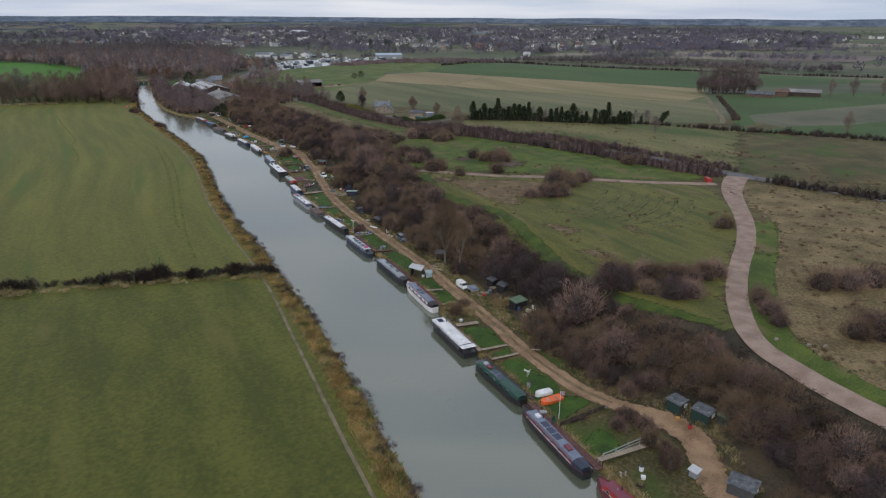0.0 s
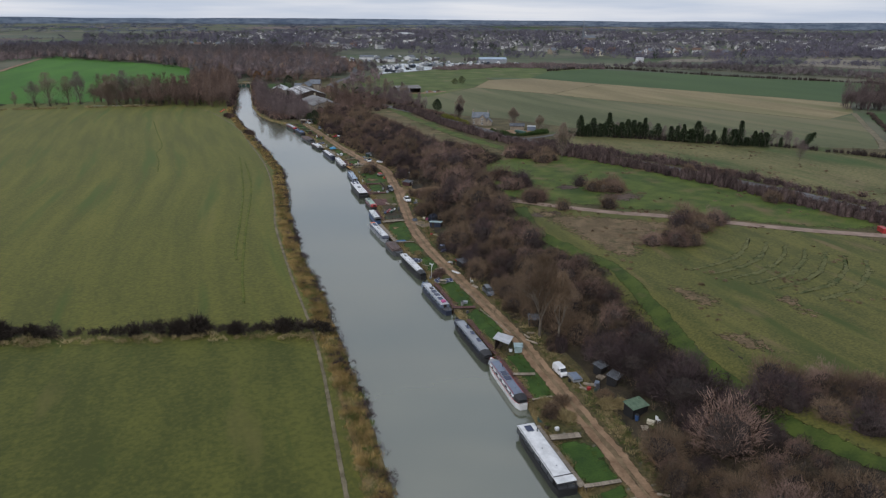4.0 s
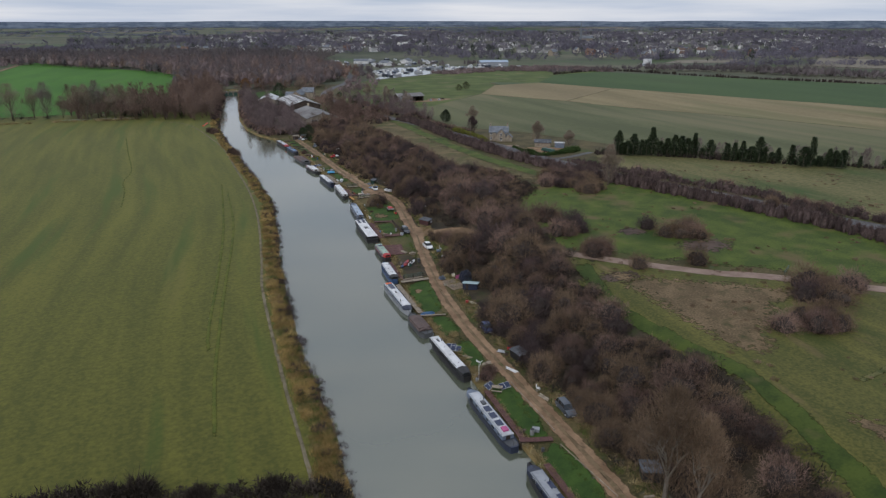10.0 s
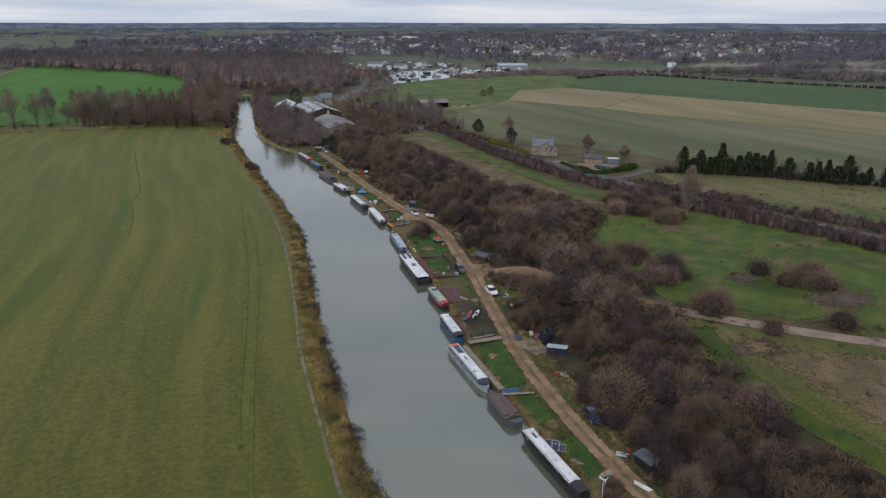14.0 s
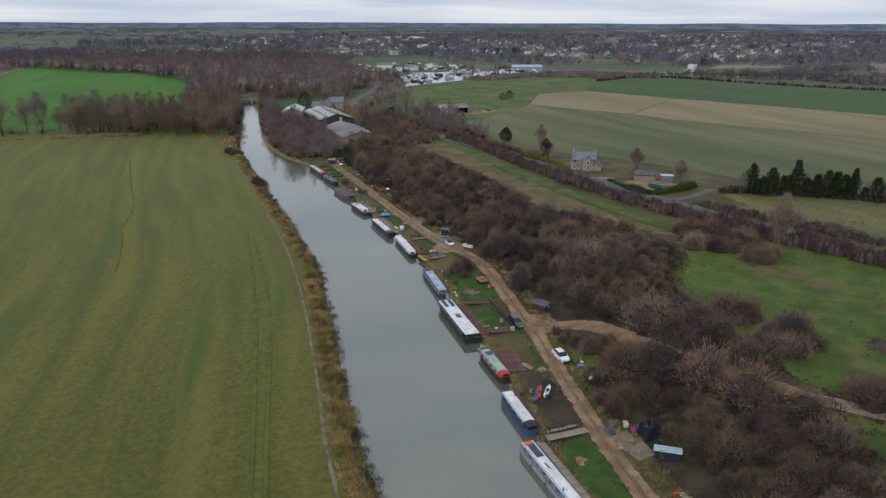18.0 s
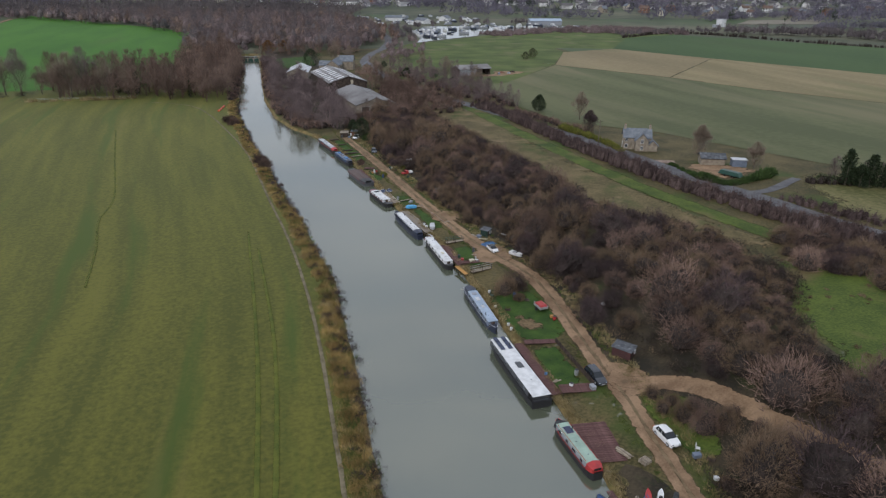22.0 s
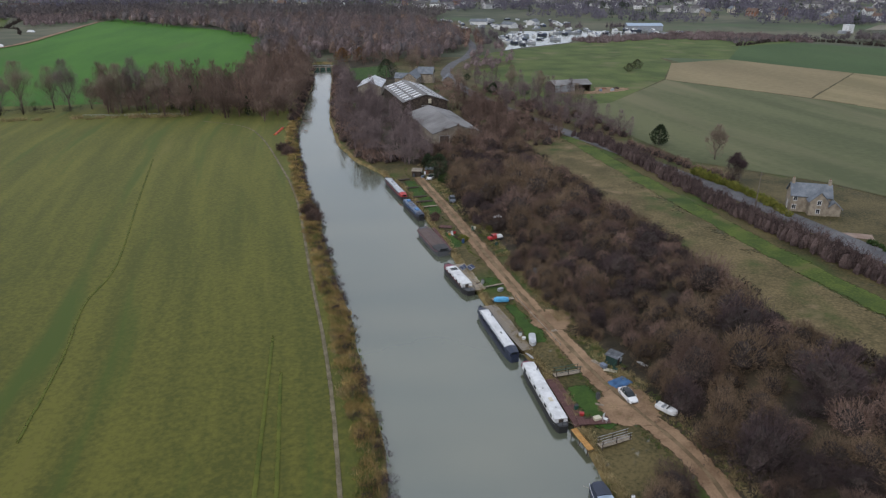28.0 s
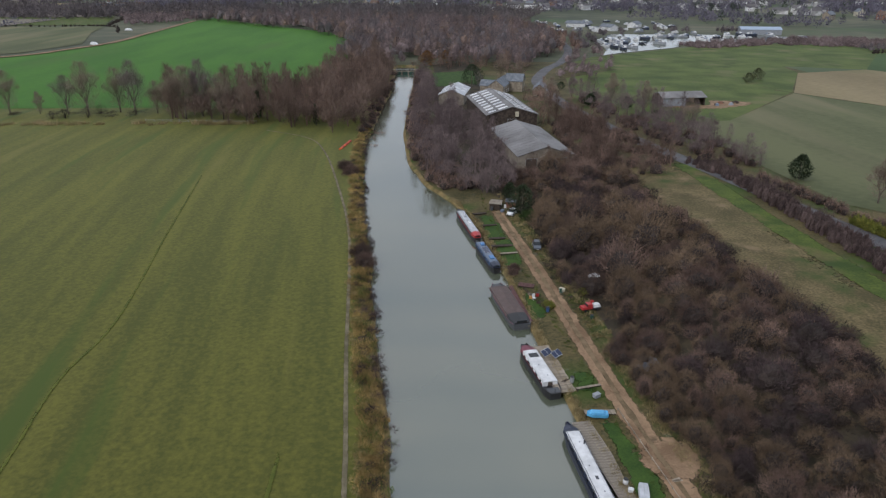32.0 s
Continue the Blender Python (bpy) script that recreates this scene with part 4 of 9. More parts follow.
def thicket():
    g = random.Random(11)
    spots, tall = [], np.zeros((0, 3))
    for _ in range(9000):
        y = g.uniform(22, 402)
        x0, x1 = thicket_from(y)
        x = g.uniform(x0, x1)
        grow = 1.0 + 0.9 * noise.noise((x * 0.05, y * 0.05, 2.5))
        k = g.choice((0.7, 1.0, 1.3, 1.6, 1.9)) * grow * (0.6 if x - x0 < 2.2 else 0.6 if x1 - x < 2.5 else 1.0)
        k = min(k, 2.0)
        if 217 < y < 234 and x < 75 + 0.5 * k or (y > 183 and y <= 217 and abs(x - np.interp(y, (184, 192, 204, 216), (82, 78.7, 75.8, 73.9))) < 1.5 + 0.9 * k):
            continue
        if np.all((x - tall[:, 0]) ** 2 + (y - tall[:, 1]) ** 2 > (1.50 * (k + tall[:, 2])) ** 2):
            spots.append((x, y, k))
            tall = np.array(spots)
    spots += [(79.2, 78.7, 0.9), (81.4, 75.0, 1.2), (84.5, 74.5, 1.1), (77.5, 82.5, 0.9), (92, 66.2, 0.9), (90, 63.0, 1.0), (94, 68.6, 0.8), (88, 60.0, 0.7), (108, 67, 1.3), (112, 65, 1.5), (117, 64, 1.3), (121, 62, 1.2), (95, 52, 1.2), (98.5, 50, 1.5), (103, 49, 1.2), (100, 54, 1.0), (114, 153, 1.5), (113, 146, 1.4), (119, 149, 1.3), (106, 143, 1.0), (110, 149, 0.9), (122, 150, 0.9), (91, 206, 1.35), (90.6, 195.5, 1.5), (94, 199, 1.2), (88.2, 180, 1.4), (91, 181.5, 1.0), (116, 187, 1.35), (112, 186, 1.0), (104, 169.5, 1.15), (92, 171, 0.95), (108.5, 192, 1.0), (62.8, 257.5, 1.05), (60.6, 256.2, 0.9), (66.8, 221.6, 0.5), (66.4, 218.6, 0.55), (68.2, 219.4, 0.55), (67.6, 216.2, 0.7), (69.4, 216.6, 0.7), (68.8, 213.2, 0.9), (70.6, 212.4, 0.7), (54.3, 56.5, 0.55), (55.4, 52.0, 0.6), (54.6, 47.5, 0.5), (56.6, 50.4, 0.45), (60.8, 62, 0.6), (148, 162, 1.1), (152.6, 161, 0.9), (141, 196.5, 0.8), (149.6, 198, 1.1), (154, 194, 1.2), (157, 190, 1.0)]
    for cx, cy, rx, ry, n in ((114.5, 239, 7, 13, 40), (90.5, 196.5, 4.5, 3.5, 9), (91, 206.5, 3.5, 2.5, 6), (88.5, 180.5, 3.5, 2, 5), (114, 185, 5, 3, 8), (114, 149, 6, 3.2, 9), (78.5, 86, 3.0, 2.5, 7), (82.5, 82, 3.0, 2.2, 8), (88.5, 79.5, 3.0, 2.2, 8), (94, 79, 2.5, 2.0, 7), (104, 141, 7, 3.0, 9), (121.5, 100, 1.5, 1.5, 3), (71.5, 60, 2.0, 13, 12), (67.0, 44, 3.0, 6, 11)):
        for _ in range(n):
            a, b = g.uniform(0, 6.3), math.sqrt(g.random())
            spots.append((cx + rx * b * math.cos(a), cy + ry * b * math.sin(a), g.uniform(0.6, 1.2)))
    spots.sort(key=lambda s: s[0] - np.interp(s[1], [p[1] for p in TRACK], [p[0] for p in TRACK]))
    kinds = []
    grey, red, tan, purple = "bare grey-brown winter shrub in the thicket", "bare reddish-brown winter shrub in the thicket", "lichen-yellowed bare shrub in the thicket", "bare purple-brown winter shrub in the thicket"
    looks = ((TWIG, grey), (TWIGPURPLE, purple), (TWIGTAN, tan), (TWIG, grey), (TWIGTAN, tan), (TWIGRED, red))
    for i, (material, label) in enumerate(looks):
        kinds.append((*shrub(100 + i, 2.8, 3.5 + 0.4 * (i % 3), 4200, material, label, width=0.0150, length=0.50), material))
    rest = {}
    for i, (x, y, k) in enumerate(spots):
        which = int(3 * (1 + noise.noise((x * 0.07, y * 0.07, 4.0))) + g.uniform(-1.4, 1.4)) % 6
        if 84 < y < 108 and x > 65.5 and x < 76:
            which = 1
        first, material = kinds[which][0], kinds[which][2]
        if i < 290:
            c = copy_thing(first, pose(x, y, land(x, y) - 0.05, 0, 0, g.uniform(0, 360)))
            u = g.uniform(0.82, 1.22)
            c.scale = (k * u, k / u, k ** 0.75 * g.uniform(0.8, 1.3))
        else:
            rest.setdefault(material.name, []).append((x, y, k))
    for first, _, _ in kinds:
        first.matrix_basis = pose(70 + g.uniform(-2, 6), g.uniform(120, 180), 0)
        first.location.z = land(*first.location[:2])
    fine = [dome(400 + i, 1900, 2.8, 3.0 + 0.3 * i, 0.56, 0.022)[0] for i in range(5)]
    for name, rows in rest.items():
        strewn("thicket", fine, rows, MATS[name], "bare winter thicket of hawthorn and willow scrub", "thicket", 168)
    low, weeds = [], []
    for _ in range(2600):
        y = g.uniform(24, 402)
        x0, x1 = thicket_from(y)
        side = g.random()
        x = x1 + g.uniform(-4.0, 1.6) if side < 0.5 else x0 + g.uniform(-1.4, 1.0) if side < 0.62 else g.uniform(x0, x1)
        if 183 < y < 234 and abs(x - np.interp(y, (184, 191, 199, 207, 215.5, 219.4, 222.3, 224.2, 234), (82, 79, 76.8, 75.2, 73.9, 72.7, 70.9, 68.2, 64))) < 3.0:
            continue
        (low if g.random() < 0.6 or side > 0.62 else weeds).append((x, y, g.uniform(0.6, 1.5)))
    strewn("brambles", [twig_cloud(640 + i, 110, 1.5, 1.1, lobes=6, width=0.042, length=0.42, rise=0.2)[0] for i in range(4)], low, TWIGDARK, "low dark brambles round the thicket", "brambles")
    strewn("dead_weeds", [blades(650 + i, 50, 1.0, 0.8, 0.03) for i in range(4)], weeds, MATS["lichened_twigs"], "dead brown weeds at the edge of the thicket", "grass")


thicket()


def hedge(name, line, width, height, material, label, spacing=1.1, n=420, seed=0, density=1.0, twig=0.05, loose=False):
    g = random.Random(seed)
    pts = curve_through(line, spacing)
    spots = []
    for q in pts:
        for _ in range(max(1, round(width * density / 1.6))):
            if g.random() < 0.94:
                spots.append((q.x + g.uniform(-0.5, 0.5) * width * 0.7, q.y + g.uniform(-0.5, 0.5) * width * 0.7, g.uniform(0.75, 1.25) * (0.8 + 0.45 * noise.noise((q.x * 0.11, q.y * 0.11, 1.5)))))
    if loose:
        temps = [twig_cloud(seed * 10 + i, n, 1.2, height, lobes=4, width=twig, length=0.6)[0] for i in range(4)]
        return strewn(name, temps, spots, material, label, "hedge")
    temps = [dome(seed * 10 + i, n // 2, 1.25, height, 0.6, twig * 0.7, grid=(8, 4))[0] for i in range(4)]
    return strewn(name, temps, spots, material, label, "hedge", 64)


hedge("hedge", HEDGE_LINE, 3.2, 2.3, TWIGDARK, "dark ragged field hedge with dead grass at its foot", seed=3, n=190, twig=0.06, loose=True)
hedge("hedge_grass", [(p[0], p[1] - 2.4) for p in HEDGE_LINE], 2.4, 0.9, STRAW, "dead straw-coloured grass along the hedge foot", seed=4, n=90, twig=0.05, loose=True)
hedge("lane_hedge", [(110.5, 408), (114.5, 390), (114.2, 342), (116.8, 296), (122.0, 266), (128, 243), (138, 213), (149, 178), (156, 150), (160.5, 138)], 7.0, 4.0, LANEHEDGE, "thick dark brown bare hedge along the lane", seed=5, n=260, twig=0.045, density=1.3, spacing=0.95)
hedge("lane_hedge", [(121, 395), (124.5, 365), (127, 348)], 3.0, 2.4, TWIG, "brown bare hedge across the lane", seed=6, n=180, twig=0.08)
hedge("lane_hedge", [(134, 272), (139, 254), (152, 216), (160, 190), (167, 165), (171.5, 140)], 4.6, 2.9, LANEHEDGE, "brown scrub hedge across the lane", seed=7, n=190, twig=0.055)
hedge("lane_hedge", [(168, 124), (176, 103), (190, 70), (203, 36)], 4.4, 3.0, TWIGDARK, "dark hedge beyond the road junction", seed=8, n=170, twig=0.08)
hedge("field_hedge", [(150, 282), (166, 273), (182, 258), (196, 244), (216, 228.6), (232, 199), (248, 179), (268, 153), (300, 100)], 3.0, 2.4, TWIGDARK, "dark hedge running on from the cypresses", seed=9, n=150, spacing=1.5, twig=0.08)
hedge("field_hedge", [(346, 304), (300, 256), (262, 218)], 3.0, 2.0, TWIG, "ragged hedge beside the farm track", seed=14, n=100, spacing=2.4, twig=0.09)
hedge("field_hedge", [(344, 684), (425, 711), (479, 586), (545, 480), (620, 330)], 5, 4.0, TWIGDARK, "dark hedge behind the crop", seed=10, n=60, spacing=2.5, twig=0.2)

# reeds and dead grass on the banks


def bank_plants():
    g = random.Random(21)
    reed, straw, green, dark = [], [], [], []
    for _ in range(5200):
        y = g.uniform(30, 470)
        lb = left_bank(y)
        e = g.random()
        if e < 0.22:
            green.append((lb - 0.4 - 2.6 * g.random(), y, g.uniform(0.6, 1.1)))
        elif e < 0.60:
            reed.append((lb - 0.7 - 2.6 * g.random(), y, g.uniform(0.6, 1.25) * (0.75 + 0.5 * (1 + noise.noise((y * 0.07, 0, 0))) / 2)))
        elif e < 0.86:
            straw.append((lb - 1.4 - 2.4 * g.random(), y, g.uniform(0.5, 1.0)))
        else:
            dark.append((lb + 0.3 - (0.8 if g.random() < 0.6 else 3.0) * g.random(), y, g.uniform(0.35, 0.85)))
    strewn("reeds", [blades(i, 80, 0.8, 0.62, 0.024) for i in range(5)], reed, REED, "dry orange-brown reeds along the river bank", "reeds")
    strewn("dead_grass", [blades(20 + i, 60, 0.8, 0.42, 0.026) for i in range(4)], straw, STRAW, "dead straw-coloured grass at the field edge", "grass")
    strewn("bank_brambles", [twig_cloud(40 + i, 150, 1.3, 1.1, lobes=4, width=0.03, length=0.5)[0] for i in range(3)], dark, TWIGPURPLE, "dark brambles overhanging the water", "brambles")
    straw = []
    for _ in range(5200):
        y = g.uniform(25, 392)
        rb = right_bank(y)
        tr = float(np.interp(y, [p[1] for p in TRACK], [p[0] for p in TRACK]))
        e = g.random()
        if e < 0.30:
            straw.append((rb + 0.3 + 0.9 * g.random(), y, g.uniform(0.35, 0.7)))
        elif e < 0.62:
            straw.append((tr + 2.1 + 2.6 * g.random(), y, g.uniform(0.3, 0.75)))
        elif e < 0.85:
            green.append((tr + 1.9 + 2.6 * g.random(), y, g.uniform(0.25, 0.6)))
        else:
            green.append((tr - 1.8 - 0.8 * g.random(), y, g.uniform(0.2, 0.4)))
    strewn("dead_grass", [blades(60 + i, 40, 0.8, 0.8, 0.045) for i in range(4)], straw, STRAW, "dead grass beside moorings and track", "grass")
    strewn("verge_grass", [blades(70 + i, 40, 0.8, 0.6, 0.045) for i in range(4)], green, GREENBLADE, "long green grass beside the track", "grass")
    tuft, dots = [], []
    for _ in range(2600):
        x, y = g.uniform(76, 200), g.uniform(20, 250)
        v = noise.noise((x * 0.09, y * 0.09, 8.0))
        if x > 84 and (y < 122 and x > 95 + 0.9 * (y - 60) or y > 150 and v > 0.05 or v > 0.2):
            (dots if y < 110 else tuft).append((x, y, g.uniform(0.4, 0.9)))
    strewn("tussocks", [blades(80 + i, 60, 0.6, 0.7, 0.04) for i in range(4)], tuft + dots, TWIGTAN, "tussocks of dead grass on the rough fields", "grass")


bank_plants()

# ---- boats ----


def hull_rings(length, beam, sheer, bow, stern, low=-0.35, high=0.95):
    """Cross-rings from stern to bow of a flat-bottomed boat; y runs forward."""
    rings = []
    for t in (0.0, 0.025, 0.07, 0.14, 0.3, 0.7, 0.82, 0.9, 0.955, 0.985, 1.0):
        y = (t - 0.5) * length
        w = beam / 2
        if t < 0.14:
            w *= (1 - (1 - t / 0.14) ** 2 * (1 - stern))
        if t > 0.7:
            w *= 1 - ((t - 0.7) / 0.3) ** 2.4 * (1 - bow)
        z = high + sheer * (max(0, (t - 0.7) / 0.3) ** 2 + 0.35 * max(0, (0.14 - t) / 0.14))
        k = 0.88
        rings.append([(-w, y, z), (-w * 0.98, y, 0.25), (-w * k, y, low), (w * k, y, low), (w * 0.98, y, 0.25), (w, y, z), (w - 0.09 * (w > 0.1), y, z), (w - 0.09 * (w > 0.1), y, z - 0.12), (-w + 0.09 * (w > 0.1), y, z - 0.12), (-w + 0.09 * (w > 0.1), y, z)])
    return rings


def cabin_rings(y0, y1, w, base, top, lean=0.10, camber=0.06):
    rings = []
    for y in (y0, y1):
        e = 0.0
        rings.append([(-w / 2, y, base), (-w / 2 + lean, y + e, top), (-w / 4, y, top + camber * 0.8), (0, y, top + camber), (w / 4, y, top + camber * 0.8), (w / 2 - lean, y, top), (w / 2, y, base)])
    return rings


def narrowboat(x, y, length, heading, beam, label, hull, side, roof, bow_cover=None, stern_cover=None, windows=5, panels=(), boxes=(), trim=None, bow=0.12, stern=0.55, extent=(0.13, 0.86), height=1.46, rails=True, strip=None, vents=3, chimney=True, flip=False, tarp=None, canopy=0.0):
    """A canal boat afloat: hull, cabin, roof, windows, covers and what its roof carries. Its bow points along heading."""
    ob = empty("narrowboat", pose(x, y, 0, 0, 0, heading + (180 if flip else 0)), label, "boat", "moored boats")
    h = part("hull", loft(bmesh.new(), hull_rings(length, beam, 0.28, bow, stern)), hull, ob)
    rail = bmesh.new()
    for s in (-1, 1):
        rr = [r for r in hull_rings(length, beam, 0.28, bow, stern)]
        for a, b in zip(rr, rr[1:]):
            ia = 0 if s < 0 else 5
            tube(rail, a[ia], b[ia], 0.035, 0.035, 4)
    part("rubbing_strake", rail, trim or BLACK, h)
    y0, y1 = (extent[0] - 0.5) * length, (extent[1] - 0.5) * length
    w = beam - 0.28
    zc = 0.75 + 0.60 * (height - 0.75)
    c = part("cabin", loft(bmesh.new(), cabin_rings(y0, y1, w, 0.75, height)), side, ob)
    rf = bmesh.new()
    loft(rf, [[(-w / 2 + 0.07, yy, height - 0.01), (-w / 2 + 0.07, yy, height + 0.045), (-w / 4, yy, height + 0.085), (0, yy, height + 0.10), (w / 4, yy, height + 0.085), (w / 2 - 0.07, yy, height + 0.045), (w / 2 - 0.07, yy, height - 0.01)] for yy in (y0 - 0.06, (y0 + y1) / 2, y1 + 0.06)])
    r = part("roof", rf, roof, ob)
    if rails:
        for s in (-1, 1):
            rod("handrail", trim or side, r, (s * (w / 2 - 0.16), y0 + 0.2, height + 0.13), (s * (w / 2 - 0.16), y1 - 0.2, height + 0.13), 0.03, sides=4)
    for s in (-1, 1):
        for i in range(windows):
            yy = y0 + (y1 - y0) * (i + 0.6) / (windows + 0.2)
            wb = bmesh.new()
            box(wb, s * (w / 2 - 0.045), yy, zc, 0.05, 0.86 if i % 2 else 0.5, 0.38, bevel=0.02)
            wn = part("window_frame", wb, CHROME, c)
            part("pane", box(bmesh.new(), s * (w / 2 - 0.035), yy, zc, 0.05, 0.76 if i % 2 else 0.4, 0.29), GLASS, wn)
    if strip:
        for s in (-1, 1):
            solid("side_panel", strip, c, s * (w / 2 - 0.02), (y0 + y1) / 2, 0.93, 0.03, (y1 - y0) * 0.96, 0.22, bevel=0)
    for e, yy in ((-1, y0), (1, y1)):
        solid("cabin_door", DARKWOOD, c, 0, yy + e * 0.02, 0.8 + 0.45 * (height - 0.8), 0.62, 0.05, (height - 0.8) * 0.9, bevel=0.01)
    for i in range(vents):
        yy = y0 + (y1 - y0) * (i + 0.5) / max(1, vents)
        v = bmesh.new()
        tube(v, (0.12 * (-1) ** i, yy, height + 0.07), (0.12 * (-1) ** i, yy, height + 0.17), 0.10, 0.08, 8)
        part("mushroom_vent", v, CHROME, r)
    if chimney:
        rod("chimney", BLACK, r, (w * 0.3, y1 - 0.14 * length, height), (w * 0.3, y1 - 0.14 * length, height + 0.55), 0.08, 0.07, 8, "black stove chimney")
    for t, cross in panels:
        yy = y0 + (y1 - y0) * t
        pn = solid("solar_panel", SOLAR, r, cross * w * 0.22, yy, height + 0.17, 0.66 if cross else 0.95, 1.3, 0.04, bevel=0.008, label="dark blue solar panel")
        solid("panel_frame", SILVER, pn, cross * w * 0.22, yy, height + 0.14, 0.70 if cross else 1.0, 1.36, 0.04, bevel=0.0)
    for t, sx, sy, sz, material in boxes:
        solid("roof_box", material, r, 0.05, y0 + (y1 - y0) * t, height + 0.09 + sz / 2, sx, sy, sz, bevel=0.04)
    for cover, e, yy in ((bow_cover, 1, y1), (stern_cover, -1, y0)):
        if not cover:
            continue
        far = (0.955 - 0.5) * length if e > 0 else (0.02 - 0.5) * length
        bm = bmesh.new()
        a, b, top = w / 2 + 0.04, (0.30 if e > 0 else 0.42) * w, height + (0.02 if e > 0 else 0.22)
        loft(bm, [[(-a, yy + 0.02 * e, 0.9), (-a + 0.14, yy + 0.02 * e, top - 0.12), (0, yy + 0.02 * e, top + 0.06), (a - 0.14, yy + 0.02 * e, top - 0.12), (a, yy + 0.02 * e, 0.9)], [(-a * 0.98, (yy + far) / 2, 0.9), (-a * 0.86, (yy + far) / 2, top - 0.2), (0, (yy + far) / 2, top), (a * 0.86, (yy + far) / 2, top - 0.2), (a * 0.98, (yy + far) / 2, 0.9)], [(-b, far, 1.0), (-b * 0.8, far, 1.2 if e > 0 else top - 0.25), (0, far, 1.28 if e > 0 else top - 0.12), (b * 0.8, far, 1.2 if e > 0 else top - 0.25), (b, far, 1.0)]])
        cv = part("cratch_cover" if e > 0 else "pram_hood", bm, cover, ob)
        if e < 0:
            solid("hood_window", GLASS, cv, 0, far - 0.02, 1.35, b * 1.2, 0.03, 0.3, bevel=0.01)
    if not bow_cover:
        solid("foredeck", side, ob, 0, (0.90 - 0.5) * length, 0.94, beam * 0.45, length * 0.09, 0.05, top=0.85, bevel=0.01)
    if not stern_cover:
        solid("stern_deck", DARKGREY, ob, 0, (0.065 - 0.5) * length, 0.90, beam * 0.7, length * 0.09, 0.05, bevel=0.01)
        t = bmesh.new()
        tube(t, (0, (0.02 - 0.5) * length, 0.8), (0, (0.02 - 0.5) * length, 1.45), 0.03)
        tube(t, (0, (0.02 - 0.5) * length, 1.45), (0, (0.02 - 0.5) * length + 1.0, 1.55), 0.025)
        part("tiller", t, BLACK, ob)
    if canopy:
        solid("stern_canopy", roof, r, 0, y0 - canopy / 2 - 0.05, height + 0.05, w - 0.1, canopy, 0.07, bevel=0.02)
        for s in (-1, 1):
            rod("canopy_post", BLACK, ob, (s * (w / 2 - 0.1), y0 - canopy + 0.05, 0.9), (s * (w / 2 - 0.1), y0 - canopy + 0.05, height + 0.03), 0.035)
            rod("stern_rail", BLACK, ob, (s * (w / 2 - 0.05), y0, 1.35), (s * (w / 2 - 0.05), y0 - canopy, 1.35), 0.03)
        rod("stern_rail", BLACK, ob, (-w / 2 + 0.05, y0 - canopy, 1.35), (w / 2 - 0.05, y0 - canopy, 1.35), 0.03)
        # black sheet added for the shade in the recess under the canopy
        solid("stern_bulkhead", BLACK, ob, 0, y0 - 0.05, 1.3, w - 0.15, 0.05, 1.0, bevel=0)
    if tarp:
        bm = bmesh.new()
        loft(bm, [[(-w / 2 - 0.1, yy, 0.95), (-w / 3, yy, height * k), (0, yy, height * k + 0.25), (w / 3, yy, height * k), (w / 2 + 0.1, yy, 0.95)] for yy, k in ((y0 - 0.5, 0.85), (y0 + 0.25 * (y1 - y0), 1.05), ((y0 + y1) / 2, 1.0), (y0 + 0.75 * (y1 - y0), 1.06), (y1 + 0.5, 0.8))])
        part("tarpaulin", bm, tarp, ob, "sagging brown tarpaulin cover")
    solid("rope_fender", RUBBER, ob, 0, length / 2 + 0.06, 0.55, 0.22, 0.18, 0.5, bevel=0.06)
    for t in (0.25, 0.5, 0.75):
        rod("side_fender", RUBBER, ob, (beam / 2 + 0.05, (t - 0.5) * length, 0.55), (beam / 2 + 0.05, (t - 0.5) * length, 0.2), 0.07)
    for s, t in ((1, 0.06), (1, 0.93)):
        m = bmesh.new()
        tube(m, (0.3 * beam, (t - 0.5) * length, 1.0), (beam / 2 + 0.5, (t - 0.5) * length + (0.8 if t > 0.5 else -0.8), 0.92), 0.02, sides=4)
        part("mooring_line", m, ROPE, ob)
    return ob


def turn_of(ax, ay, bx, by):
    """Degrees of a thing whose +y runs from b to a."""
    return -math.degrees(math.atan2(ax - bx, ay - by))


# each boat lies between two ends: the far one first
def moor(a, b, **kw):
    beam = kw.pop("beam", 2.1)
    return narrowboat((a[0] + b[0]) / 2, (a[1] + b[1]) / 2, math.hypot(a[0] - b[0], a[1] - b[1]), turn_of(*a, *b), beam, **kw)


moor((46.0, 50.2), (45.8, 38.0), label="red-topped narrowboat with a cream stripe", hull=MAROON, side=REDPAINT, roof=MAROON, strip=CREAM, windows=5)
moor((46.6, 67.0), (45.4, 51.5), label="maroon narrowboat with a blue-grey panelled roof", hull=BLACK, side=MAROON, roof=BLUEGREY, strip=WHITE, panels=((0.42, 0), (0.55, 0), (0.68, 0)), boxes=((0.2, 0.7, 1.2, 0.25, MAROON), (0.86, 0.6, 0.8, 0.3, WHITE)), windows=6, stern_cover=NAVY, trim=MAROON)
moor((47.3, 81.5), (47.4, 68.3), label="dark green narrowboat with solar panels on the roof", hull=BLACK, side=GREENPAINT, roof=GREENPAINT, panels=((0.45, 0), (0.60, 0)), boxes=((0.78, 0.6, 1.0, 0.25, MAROON), (0.9, 0.7, 0.8, 0.3, STEELGREY)), windows=5, stern_cover=GREENPAINT, bow_cover=DARKGREY)
